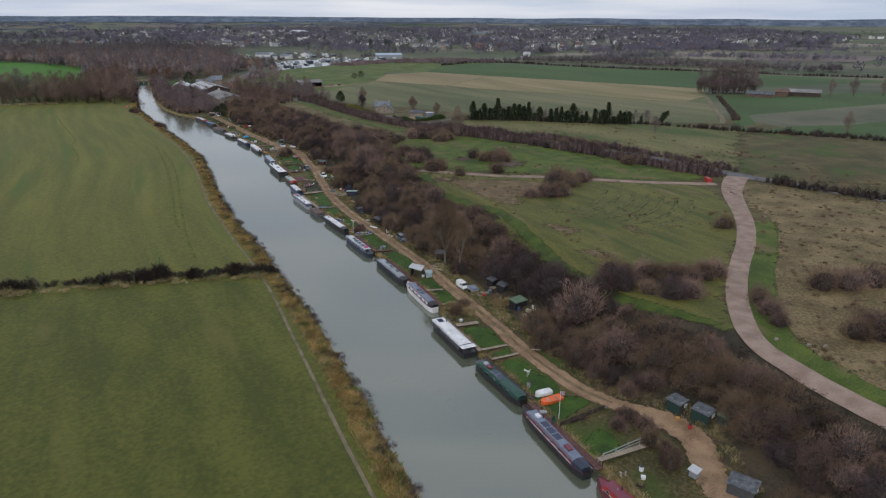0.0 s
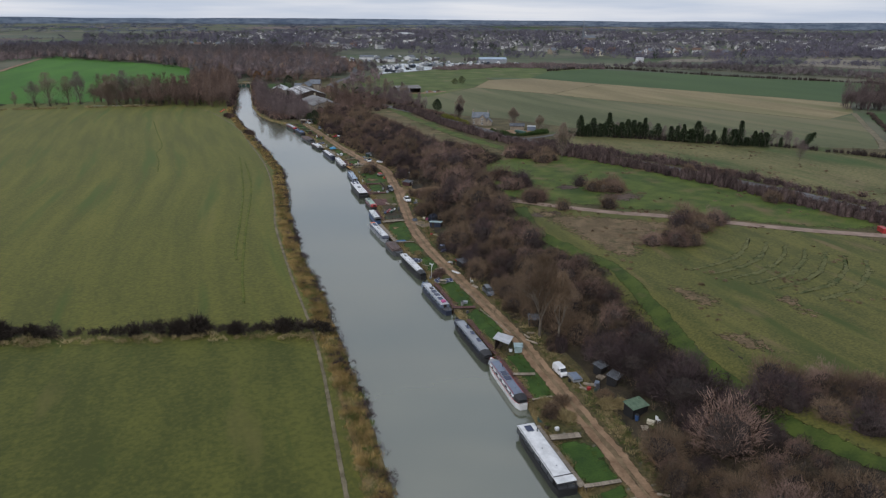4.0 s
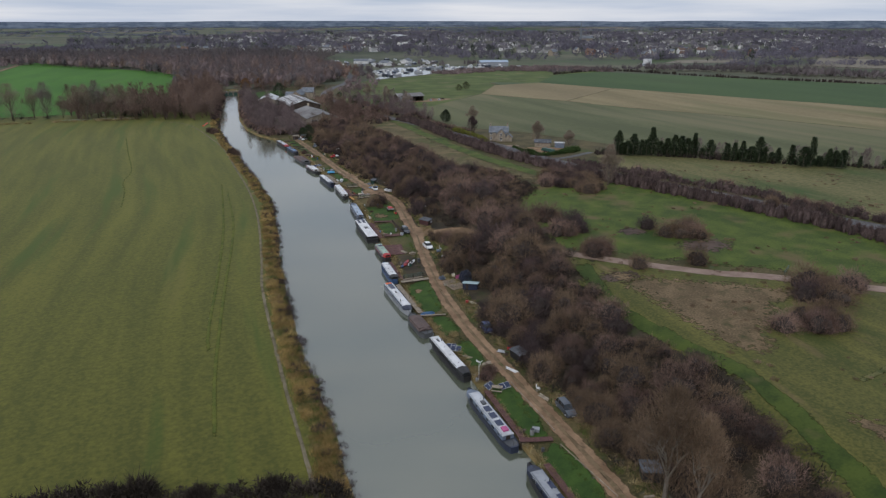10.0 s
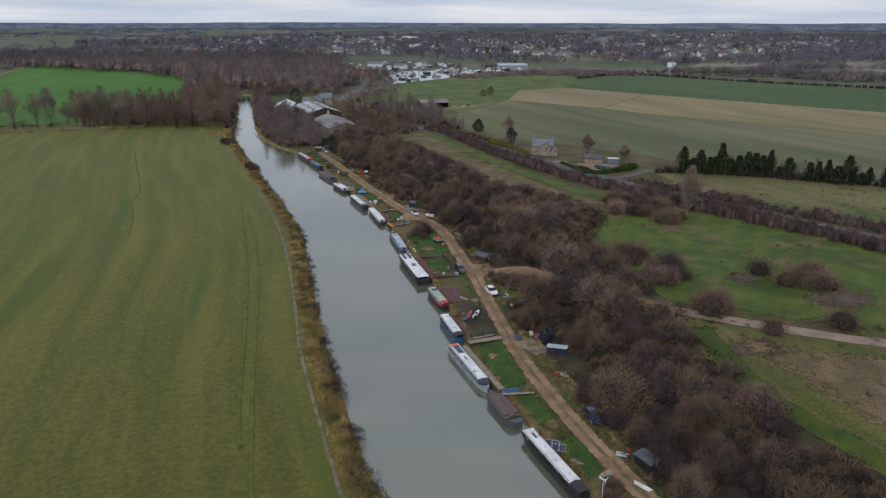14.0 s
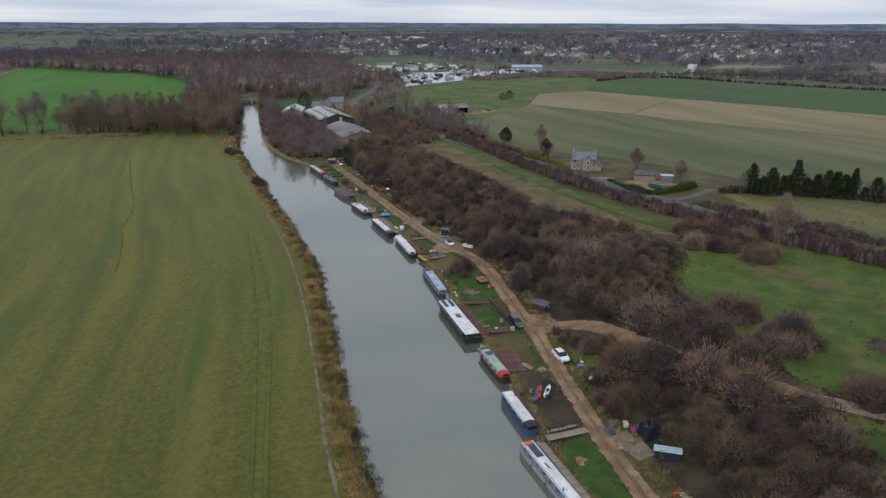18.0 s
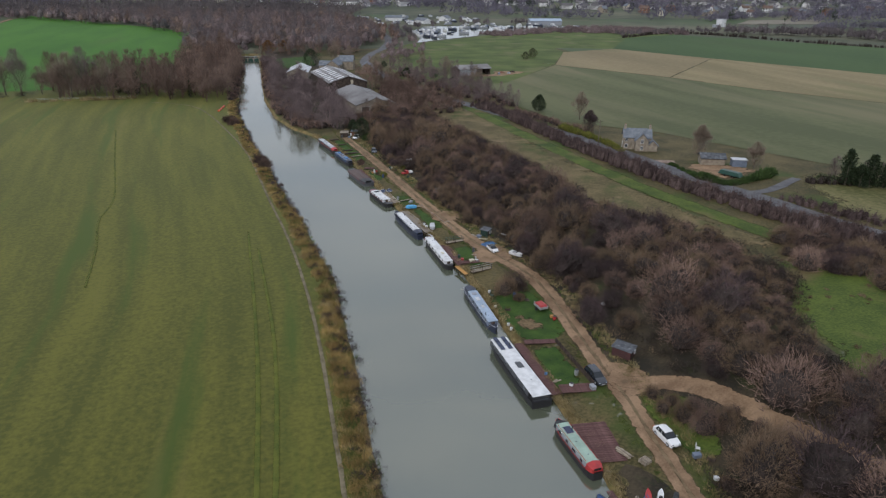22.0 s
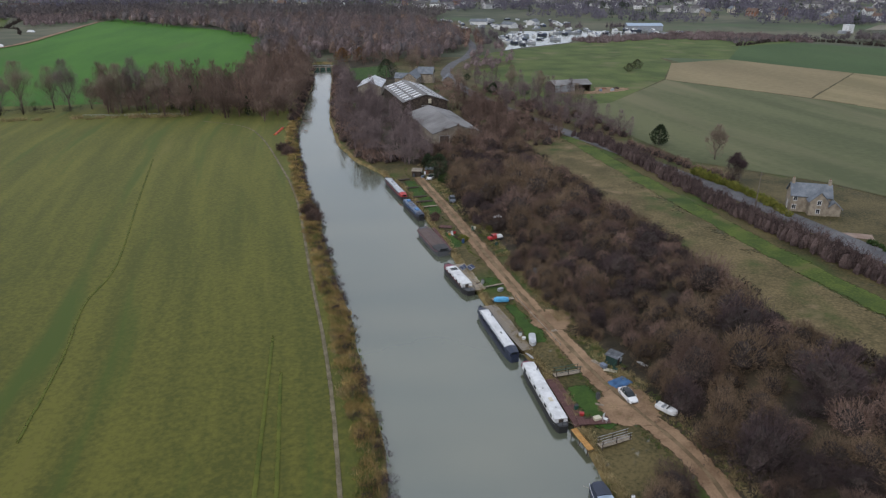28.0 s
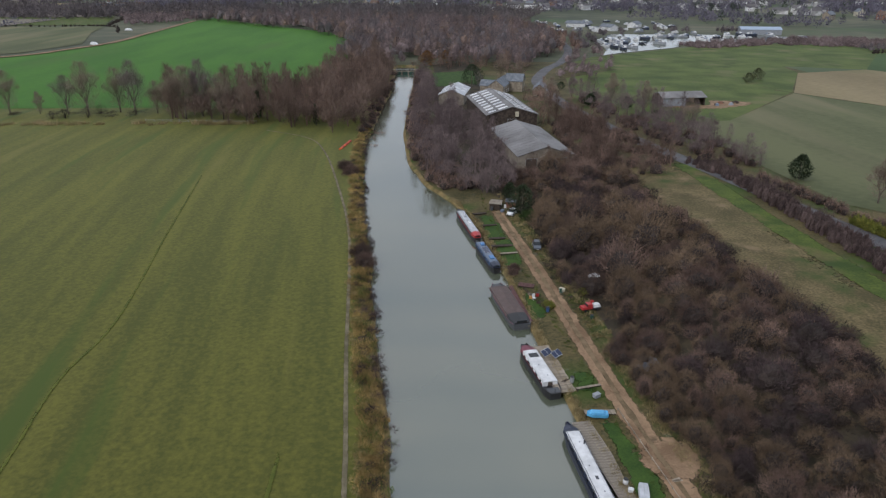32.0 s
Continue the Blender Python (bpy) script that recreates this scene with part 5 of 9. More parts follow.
moor((48.0, 97.5), (47.6, 84.0), beam=2.9, label="wide black boat with a bare white roof", hull=BLACK, side=DARKGREY, roof=WHITE, panels=((0.9, 0),), windows=5, stern=0.85, extent=(0.12, 0.93), height=1.62, bow=0.3, canopy=1.2)
moor((50.9, 116.1), (50.3, 102.2), label="white narrowboat with a black canvas stern hood", hull=WHITE, side=WHITE, roof=BLUEGREY, panels=((0.45, 0), (0.6, 0)), stern_cover=BLACK, windows=5, strip=NAVY, bow_cover=STEELGREY, trim=REDPAINT)
moor((50.5, 132.1), (50.6, 116.1), label="dark blue-grey narrowboat with a grey roof", hull=BLACK, side=NAVY, roof=STEELGREY, panels=((0.3, 1), (0.55, 1), (0.75, 1)), stern_cover=BLACK, windows=6, bow_cover=NAVY)
moor((49.9, 151.0), (50.4, 135.8), label="blue-grey narrowboat with a silver roof and clutter", hull=NAVY, side=BLUEGREY, roof=SILVER, panels=((0.25, 0), (0.42, 0), (0.58, 0)), windows=6, bow_cover=BLUEGREY, boxes=((0.1, 0.8, 0.9, 0.3, PINK), (0.72, 0.6, 0.9, 0.25, DARKGREY)))
moor((50.1, 168.7), (51.0, 154.4), label="black narrowboat with a clean white roof", hull=BLACK, side=BLACK, roof=WHITE, stern_cover=BLACK, windows=6, extent=(0.15, 0.95), vents=4, boxes=((0.86, 0.35, 1.2, 0.1, DARKGREY),))
moor((49.4, 179.4), (49.9, 170.7), beam=2.6, label="old boat under a sagging brown tarpaulin", hull=DARKGREY, side=BROWN, roof=BROWN, windows=0, tarp=BROWN, rails=False, vents=0, chimney=False, extent=(0.2, 0.8), height=1.3)
moor((48.9, 194.9), (49.5, 180.5), label="long white-roofed narrowboat with an orange hatch", hull=STEELGREY, side=BLUEGREY, roof=WHITE, panels=((0.12, 0), (0.235, 0)), boxes=((0.035, 1.2, 0.8, 0.10, ORANGE), (0.42, 0.25, 0.7, 0.10, DARKGREY), (0.47, 0.3, 0.3, 0.12, DARKGREY)), bow_cover=NAVY, windows=7, bow=0.16, extent=(0.03, 0.86), stern=0.8, flip=True, strip=STEELGREY)
moor((51.3, 208.1), (51.1, 197.3), label="blue narrowboat with a white roof and black hood", hull=BLUEPAINT, side=BLUEGREY, roof=WHITE, stern_cover=BLACK, windows=4, bow_cover=None, strip=BLUEPAINT, boxes=((0.25, 0.6, 0.6, 0.15, SILVER),))
moor((53.0, 221.3), (53.1, 211.2), label="pale green narrowboat with a red stern and black cratch", hull=BLACK, side=STEELGREY, roof=PALEGREEN, bow_cover=BLACK, stern_cover=REDPAINT, windows=4, panels=((0.8, 0),), trim=REDPAINT)
moor((53.0, 241.7), (52.9, 225.4), beam=3.0, label="broad white-roofed houseboat with six solar panels", hull=BLACK, side=DARKGREY, roof=WHITE, windows=6, bow=0.55, stern=0.95, extent=(0.10, 0.955), height=1.74, canopy=1.45, panels=((0.80, -1), (0.80, 1), (0.885, -1), (0.885, 1), (0.965, -1), (0.965, 1)), boxes=((0.44, 0.9, 1.5, 0.1, DARKGREY),), rails=False)
moor((55.0, 260.5), (54.3, 245.2), label="pale blue narrowboat with a navy pram hood", hull=NAVY, side=BLUEGREY, roof=PALEBLUE, stern_cover=NAVY, windows=5, boxes=((0.3, 0.7, 1.3, 0.10, SILVER), (0.55, 0.5, 1.0, 0.10, SILVER), (0.12, 0.9, 0.8, 0.1, STEELGREY)), extent=(0.16, 0.90), bow=0.12, stern=0.75, flip=True, trim=SILVER)
moor((54.8, 286.2), (54.95, 270.6), label="white narrowboat with a maroon bow cover", hull=BLACK, side=WHITE, roof=WHITE, bow_cover=MAROON, windows=6, boxes=((0.3, 0.5, 0.8, 0.12, CREAM),), extent=(0.06, 0.9))
moor((52.3, 303.5), (53.7, 287.3), label="navy narrowboat with a long white roof", hull=NAVY, side=NAVY, roof=WHITE, bow_cover=NAVY, stern_cover=NAVY, windows=7, boxes=((0.34, 0.3, 0.5, 0.1, DARKGREY),))
moor((50.2, 321.9), (52.3, 309.7), beam=2.4, label="white river cruiser with a maroon foredeck cover", hull=BLACK, side=WHITE, roof=WHITE, bow_cover=MAROON, windows=5, strip=MAROON, extent=(0.16, 0.80), bow=0.3, stern=0.6, boxes=((0.82, 1.3, 1.0, 0.1, GLASS),), chimney=False, flip=False)
moor((48.8, 342.4), (51.0, 328.0), beam=3.4, label="broad old barge under brown sheeting", hull=DARKGREY, side=BROWN, roof=BROWN, windows=0, stern_cover=BLACK, tarp=BROWN, rails=False, vents=0, chimney=False, extent=(0.22, 0.9), height=1.15, stern=0.8, trim=MAROON, bow=0.4)
moor((47.6, 362.7), (49.8, 349.0), label="blue narrowboat with a cluttered blue roof", hull=BLACK, side=BLUEPAINT, roof=BLUEGREY, stern_cover=NAVY, windows=5, panels=((0.5, 0), (0.65, 0)), boxes=((0.2, 0.8, 1.4, 0.25, BLUETARP), (0.85, 0.7, 1.0, 0.3, BLUETARP)))
moor((45.2, 382.2), (47.9, 364.1), label="long narrowboat with a white roof and red stern", hull=BLACK, side=DARKGREY, roof=SILVER, stern_cover=REDPAINT, bow_cover=DARKGREY, windows=7, strip=REDPAINT, boxes=((0.4, 0.6, 1.2, 0.2, WHITE), (0.7, 0.5, 0.8, 0.2, STEELGREY)))

# ---- trees ----


def feathery(seed, n, rx, rz, length, width, stems=3):
    """Corner points of an upright leafless tree far off: slim stems and rising twigs in a tall uneven crown."""
    g = np.random.default_rng(seed)
    z = np.power(g.uniform(0.02, 1.0, n), 0.75)
    a = g.uniform(0, 2 * np.pi, n)
    girth = np.sin(np.pi * np.clip(z * 0.86 + 0.10, 0, 1)) ** 0.7 * (0.75 + 0.3 * np.sin(2 * a + seed) + 0.25 * np.sin(5 * a + 6 * z))
    r = rx * girth * np.sqrt(g.uniform(0.02, 1.0, n))
    p = np.stack([r * np.cos(a), r * np.sin(a), z * (rz - length * 0.6)], 1)
    w = np.stack([0.45 * np.cos(a), 0.45 * np.sin(a), 1.0 + 0 * a], 1) + g.normal(size=(n, 3)) * 0.28
    w /= np.linalg.norm(w, axis=1, keepdims=True)
    s = np.cross(w, g.normal(size=(n, 3)))
    s /= np.linalg.norm(s, axis=1, keepdims=True)
    out = [np.stack([p - s * width, p + s * width, p + w * length * g.uniform(0.5, 1.3, (n, 1))], 1)]
    for k in range(stems):
        q = g.normal(size=2) * rx * 0.3
        for u in ((1, 0, 0), (0, 1, 0)):
            u = np.array(u) * rz * 0.014
            out.append(np.array([[u - [0, 0, 0.5], -u - [0, 0, 0.5], [q[0], q[1], rz * 0.8]]]))
    return np.concatenate(out)


def limbs(bm, at, way, length, r, depth, g, tips):
    end = at + way * length
    tube(bm, at, end, r, r * 0.62, 5 if depth > 1 else 4)
    if depth == 0:
        tips.append(end)
        return
    for _ in range(3):
        w = (way + Vector((g.uniform(-0.75, 0.75), g.uniform(-0.75, 0.75), g.uniform(-0.05, 0.5)))).normalized()
        limbs(bm, at + way * length * g.uniform(0.6, 1.0), w, length * g.uniform(0.58, 0.8), r * 0.55, depth - 1, g, tips)


def bare_tree(seed, height, material, label, n=2600, width=0.03, bark=None, category="tree", lean=0.0):
    """A leafless tree: trunk, limbs and a crown of twigs about the limb ends."""
    g = random.Random(seed)
    ob = empty("bare_tree", Matrix(), label, category)
    trunk, branch, tips = bmesh.new(), bmesh.new(), []
    fork = Vector((lean, 0, height * 0.26))
    tube(trunk, (0, 0, -0.4), fork, height * 0.022, height * 0.016, 8)
    for i in range(4):
        a = i * 1.57 + g.uniform(-0.4, 0.4)
        way = Vector((0.42 * math.cos(a), 0.42 * math.sin(a), g.uniform(0.8, 1.4))).normalized()
        limbs(branch, fork - Vector((0, 0, g.uniform(0, 0.05) * height)), way, height * 0.27, height * 0.011, 3, g, tips)
    part("trunk", trunk, bark or BARK, ob, smooth=True)
    part("limb", branch, bark or BARK, ob)
    r = np.random.default_rng(seed)
    t = np.array([tuple(v) for v in tips])
    c = t[r.integers(0, len(t), n)] + r.normal(size=(n, 3)) * height * 0.035
    w = r.normal(size=(n, 3)) * 0.6 + [0, 0, 0.7]
    w /= np.linalg.norm(w, axis=1, keepdims=True)
    s = np.cross(w, r.normal(size=(n, 3)))
    s /= np.linalg.norm(s, axis=1, keepdims=True)
    haze = feathery(seed, n, height * 0.30, height * 1.05, height * 0.09, width, 0) + [lean, 0, height * 0.06]
    triangles("crown", np.concatenate([np.stack([c - s * width, c + s * width, c + w * r.uniform(0.4, 1.1, (n, 1))], 1), haze]), material, ob)
    return ob


def leafy_tree(seed, height, spread, material, label, n=2200, columnar=False):
    """An evergreen: trunk and a ragged crown of small leaf clumps."""
    ob = empty("evergreen_tree", Matrix(), label, "tree")
    rod("trunk", BARK, ob, (0, 0, -0.3), (0, 0, height * 0.6), height * 0.025, height * 0.01, 7)
    g = np.random.default_rng(seed)
    z, a0 = np.power(g.uniform(0.02, 1, n), 0.85), g.uniform(0, 2 * np.pi, n)
    shape = (np.sin(np.pi * np.clip(z * 0.72 + 0.25, 0, 1)) ** 0.6) * (0.72 + 0.30 * np.sin(2 * a0 + 9 * z + seed) + 0.22 * np.sin(5 * a0 - 14 * z)) if columnar else np.sin(np.pi * np.clip(z * 0.8 + 0.16, 0, 1))
    a = a0
    r = spread * shape * (0.12 + 0.88 * np.sqrt(g.uniform(0, 1, n))) * (1 + 0.25 * np.sin(3 * a + seed) * np.cos(5 * z))
    p = np.stack([r * np.cos(a), r * np.sin(a), 0.25 + z * (height - 0.6)], 1)
    w = np.stack([np.cos(a), np.sin(a), g.uniform(-0.2, 1.2, n)], 1) + g.normal(size=(n, 3)) * 0.5
    w /= np.linalg.norm(w, axis=1, keepdims=True)
    s = np.cross(w, g.normal(size=(n, 3)))
    s /= np.linalg.norm(s, axis=1, keepdims=True)
    triangles("crown", np.stack([p - s * 0.10, p + s * 0.10, p + w * g.uniform(0.3, 0.75, (n, 1))], 1), material, ob)
    return ob


def put(ob, x, y, k=1.0, turn=0.0):
    ob.matrix_basis = pose(x, y, land(x, y), 0, 0, turn)
    ob.scale = (k, k, k)
    return ob


def again(ob, x, y, k=1.0, turn=0.0):
    c = copy_thing(ob, pose(x, y, land(x, y), 0, 0, turn))
    c.scale = (k, k, k)
    return c


def round_tree(seed, n, rx, rz, length, width, clear=0.22, grid=(9, 4)):
    """Corner points of a leafless tree in a wood: a trunk, a rounded dense heart and fine twigs over it."""
    up = dome(seed, n, rx, rz * (1 - clear), length, width, lumps=9, core=0.60, grid=grid)[0] + [0, 0, rz * clear]
    t = rz * 0.016
    trunk = np.array([[[t, 0, -0.6], [-t, 0, -0.6], [0, 0, rz * 0.6]], [[0, t, -0.6], [0, -t, -0.6], [0, 0, rz * 0.6]]])
    return np.concatenate([trunk, up])


def far_tree(seed, n, rx, rz):
    """Corner points of a tree so far off that only a soft crown shows: short upright twigs filling a rounded shape."""
    g = np.random.default_rng(seed)
    d = g.normal(size=(n, 3))
    d /= np.linalg.norm(d, axis=1, keepdims=True)
    p = d * np.cbrt(g.uniform(0.05, 1, (n, 1))) * [rx, rx, rz * 0.46] + [0, 0, rz * 0.5]
    w = d * 0.4 + g.normal(size=(n, 3)) * 0.45 + [0, 0, 0.8]
    w /= np.linalg.norm(w, axis=1, keepdims=True)
    t = np.cross(w, g.normal(size=(n, 3)))
    t /= np.linalg.norm(t, axis=1, keepdims=True)
    wide = g.uniform(0.35, 0.75, (n, 1))
    return np.stack([p - t * wide, p + t * wide, p + w * g.uniform(1.2, 2.6, (n, 1))], 1)


GROVE = [round_tree(700 + i, 190, 3.6 + 0.3 * (i % 3), 10.0 + 1.2 * (i % 4), 1.4, 0.075, grid=(6, 3)) for i in range(6)]
COPSE = [feathery(720 + i, 454, 2.6 + 0.2 * i, 11.0 + (i * 2) % 5, 1.4, 0.045) if i % 2 else twig_cloud(720 + i, 460, 3.0, 10.0, lobes=11, length=1.1, width=0.045, lift=0.6, rise=0.8)[0] for i in range(5)]
FAR_TREE = [far_tree(740 + i, 46, 4.8, 7.0 + 0.8 * i) for i in range(6)]
FAR_GREEN = [far_tree(760 + i, 46, 3.0, 10.5) for i in range(3)]


def inside(x, y, poly):
    hit = False
    for (ax, ay), (bx, by) in zip(poly, poly[1:] + poly[:1]):
        if (ay > y) != (by > y) and x < (bx - ax) * (y - ay) / (by - ay) + ax:
            hit = not hit
    return hit


def wood(name, poly, spacing, templates, material, label, size=(0.7, 1.3), seed=0, keep=1.0, heart=0, clump=0.0):
    g = random.Random(seed)
    xs, ys = [p[0] for p in poly], [p[1] for p in poly]
    n = int((max(xs) - min(xs)) * (max(ys) - min(ys)) / spacing ** 2)
    spots = []
    for _ in range(n):
        x, y = g.uniform(min(xs), max(xs)), g.uniform(min(ys), max(ys))
        if inside(x, y, poly) and g.random() < keep and (not clump or noise.noise((x / clump, y / clump, seed)) + 0.5 * noise.noise((x * 3 / clump, y * 3 / clump, seed)) > g.uniform(-0.2, 0.16)):
            spots.append((x, y, g.uniform(*size)))
    return strewn(name, templates, spots, material, label, "woodland", heart)


# the wood along the far end of the meadow and both banks up to the weir
wood("river_wood", [(-62, 493), (-30, 476), (-2, 468), (12, 455), (17, 462), (21, 500), (25, 540), (26, 600), (14, 640), (-4, 610), (-6, 530), (-60, 512)], 4.4, COPSE, TWIGRUST, "bare red-brown riverside wood", (0.8, 1.45), 31)
wood("river_wood", [(-58, 500), (-20, 484), (8, 472), (18, 500), (24, 560), (10, 600), (0, 540), (-40, 512)], 8, COPSE, TWIG, "bare grey riverside wood", (0.9, 1.5), 32)
wood("river_wood", [(38.5, 412), (47, 394), (60, 390), (62, 404), (58, 440), (56, 470), (47, 500), (46, 560), (41, 600), (39, 560), (36.5, 500), (35.5, 450)], 3.6, COPSE, TWIGWOOD, "bare red-brown scrub between river and mill", (0.45, 0.95), 33)
wood("lane_wood", [(62, 392), (78, 384), (94, 396), (106, 410), (101, 440), (94, 478), (80, 462), (79, 415), (62, 402)], 4.2, COPSE, TWIG, "bare grey trees between thicket and lane", (0.4, 0.85), 34)
wood("lane_wood", [(103, 470), (108, 440), (118, 405), (128, 398), (131, 440), (130, 476), (124, 508), (106, 520), (100, 520)], 4.4, COPSE, TWIGWOOD, "bare trees along the lane", (0.4, 0.85), 35)
wood("mill_trees", [(80, 462), (92, 486), (90, 516), (84, 520), (79, 500)], 5.0, COPSE, TWIG, "bare trees in the mill yard", (0.45, 0.8), 69)
wood("meadow_edge", [(-420, 492), (-60, 489), (-60, 500), (-420, 506)], 6.0, [t * [1, 1, 0.32] for t in COPSE], TWIGDARK, "dark bramble bank under the tree row", (0.7, 1.1), 36)
wood("meadow_edge", [(-420, 487), (-20, 478), (-20, 481), (-420, 491)], 3.0, [blades(i, 90, 1.5, 1.4, 0.06) for i in range(3)], STRAW, "dead reeds along the ditch", (0.8, 1.3), 37)
wood("valley_wood", [(-10, 650), (50, 640), (95, 600), (118, 650), (140, 720), (150, 820), (150, 960), (40, 1000), (-60, 1050), (-240, 1100), (-60, 900), (0, 760)], 8.5, GROVE, TWIGWOOD, "bare brown valley woodland", (0.7, 1.4), 38, heart=36)
wood("valley_wood", [(-240, 1100), (-60, 1050), (40, 1000), (150, 960), (220, 1180), (100, 1300), (-260, 1330), (-700, 1400), (-900, 1100), (-450, 1020)], 12, FAR_TREE, TWIGGREY, "bare brown valley woodland", (0.8, 1.4), 39)
wood("marina_wood", [(238, 716), (310, 745), (420, 700), (440, 740), (380, 800), (300, 775), (236, 748)], 4.6, [dome(1240 + i, 156, 3.6, 5.0, 1.2, 0.13, grid=(9, 4))[0] for i in range(4)], TWIGWOOD, "brown scrub round the marina", (0.55, 1.0), 40, heart=72)
wood("marina_wood", [(120, 690), (150, 690), (165, 780), (160, 900), (140, 860)], 8, GROVE, TWIG, "bare trees along the lane to the town", (0.6, 1.1), 41, heart=36)
wood("field_wood", [(455, 706), (530, 644), (545, 580), (590, 516), (640, 420), (655, 430), (612, 540), (580, 620), (560, 665), (470, 722)], 4.6, GROVE, TWIGGREY, "dark tree belt behind the crop", (0.45, 1.0), 42, heart=36)
wood("field_wood", [(346, 690), (430, 716), (455, 706), (470, 722), (430, 738), (350, 712)], 5.0, GROVE, TWIGGREY, "low dark hedge trees behind the crop", (0.3, 0.6), 49, heart=36)
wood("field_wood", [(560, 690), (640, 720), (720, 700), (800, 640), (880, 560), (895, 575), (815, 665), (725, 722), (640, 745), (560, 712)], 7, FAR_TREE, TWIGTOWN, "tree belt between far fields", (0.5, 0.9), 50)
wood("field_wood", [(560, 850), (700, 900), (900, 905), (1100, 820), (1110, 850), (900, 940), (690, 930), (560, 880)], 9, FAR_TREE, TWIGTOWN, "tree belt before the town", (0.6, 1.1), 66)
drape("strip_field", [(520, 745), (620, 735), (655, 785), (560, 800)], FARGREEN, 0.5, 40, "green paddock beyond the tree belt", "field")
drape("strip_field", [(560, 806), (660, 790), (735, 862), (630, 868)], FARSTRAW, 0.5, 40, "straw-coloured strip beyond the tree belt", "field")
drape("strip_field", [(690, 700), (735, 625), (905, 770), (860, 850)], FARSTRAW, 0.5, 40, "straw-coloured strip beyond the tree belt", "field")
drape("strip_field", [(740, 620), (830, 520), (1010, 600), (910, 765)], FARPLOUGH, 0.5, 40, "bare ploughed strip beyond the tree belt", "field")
wood("copse", [(352, 322), (386, 303), (394, 316), (362, 336)], 2.3, [t * [0.7, 0.7, 1.0] for t in COPSE], TWIGWOOD, "copse of tall bare poplars in the fields", (1.1, 1.6), 43)
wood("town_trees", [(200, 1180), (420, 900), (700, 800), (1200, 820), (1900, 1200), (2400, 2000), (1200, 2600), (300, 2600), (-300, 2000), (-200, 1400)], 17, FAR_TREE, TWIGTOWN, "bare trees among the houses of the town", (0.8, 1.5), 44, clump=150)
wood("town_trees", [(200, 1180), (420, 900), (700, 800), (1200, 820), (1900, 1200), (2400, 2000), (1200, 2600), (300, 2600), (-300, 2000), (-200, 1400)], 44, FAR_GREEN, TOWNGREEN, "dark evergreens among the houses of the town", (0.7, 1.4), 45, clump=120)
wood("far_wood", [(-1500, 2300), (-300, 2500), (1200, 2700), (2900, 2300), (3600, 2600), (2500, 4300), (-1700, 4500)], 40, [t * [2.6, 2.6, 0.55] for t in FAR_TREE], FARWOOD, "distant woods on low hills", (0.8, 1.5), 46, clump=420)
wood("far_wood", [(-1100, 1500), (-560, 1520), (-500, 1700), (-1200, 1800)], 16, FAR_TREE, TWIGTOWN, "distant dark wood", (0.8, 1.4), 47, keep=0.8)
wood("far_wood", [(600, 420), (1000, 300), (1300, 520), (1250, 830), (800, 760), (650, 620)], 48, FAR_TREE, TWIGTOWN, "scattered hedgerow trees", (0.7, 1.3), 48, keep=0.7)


def far_fields():
    g = random.Random(5)
    # the FAR colours carry painted haze, the dark crop does not
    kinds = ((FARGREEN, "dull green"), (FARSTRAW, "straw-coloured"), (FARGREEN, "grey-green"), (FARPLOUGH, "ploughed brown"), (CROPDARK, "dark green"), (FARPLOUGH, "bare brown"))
    lines = []
    for i in range(-7, 11):
        for j in range(0, 9):
            cx, cy = i * 230 + g.uniform(-40, 40), 900 + j * 300 + g.uniform(-60, 60)
            if -320 < cx < 2000 and 950 < cy < 2300 and cx > -0.15 * (cy - 900) - 250 or cy < 1250 and cx > -330 and cx < 450:
                continue
            if g.random() < 0.25:
                continue
            w, h, k = g.uniform(80, 105), g.uniform(95, 140), g.uniform(-30, 30)
            poly = [(cx - w + k, cy - h), (cx + w + k, cy - h + g.uniform(-30, 30)), (cx + w - k, cy + h), (cx - w - k, cy + h + g.uniform(-30, 30))]
            m, c = g.choice(kinds)
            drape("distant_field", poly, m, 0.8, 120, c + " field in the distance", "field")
            lines += [(poly[0], poly[1]), (poly[1], poly[2])]
    spots = []
    for a, b in lines:
        n = int(math.hypot(b[0] - a[0], b[1] - a[1]) / 11)
        spots += [(a[0] + (b[0] - a[0]) * t / n, a[1] + (b[1] - a[1]) * t / n, g.uniform(0.35, 0.6) if g.random() < 0.9 else 1.0) for t in range(n)]
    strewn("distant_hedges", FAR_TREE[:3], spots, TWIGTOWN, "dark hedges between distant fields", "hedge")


far_fields()
ribbon("field_track", [(-420, 590), (-300, 626), (-217, 692), (-201, 731), (-189, 787), (-192, 870), (-200, 1040)], (7.0, 6.0, 4.0), DIRT, 0.5, "pale earth strip round the crop", "track", 6.0, 1.0)
drape("hill_field", [(-700, 760), (-420, 610), (-300, 650), (-222, 712), (-208, 775), (-245, 880), (-262, 950), (-360, 950), (-700, 1010)], PASTURE, 0.35, 60, "green pasture beyond the crop", "field")
drape("hill_field", [(-720, 1050), (-360, 968), (-268, 966), (-320, 1125), (-450, 1128), (-800, 1200)], VERGE, 0.4, 60, "green field beyond a hedge", "field")
drape("hill_field", [(-800, 1230), (-455, 1150), (-260, 1150), (-190, 1330), (-330, 1480), (-900, 1560)], STUBBLE, 0.4, 60, "pale brown stubble beyond a hedge", "field")
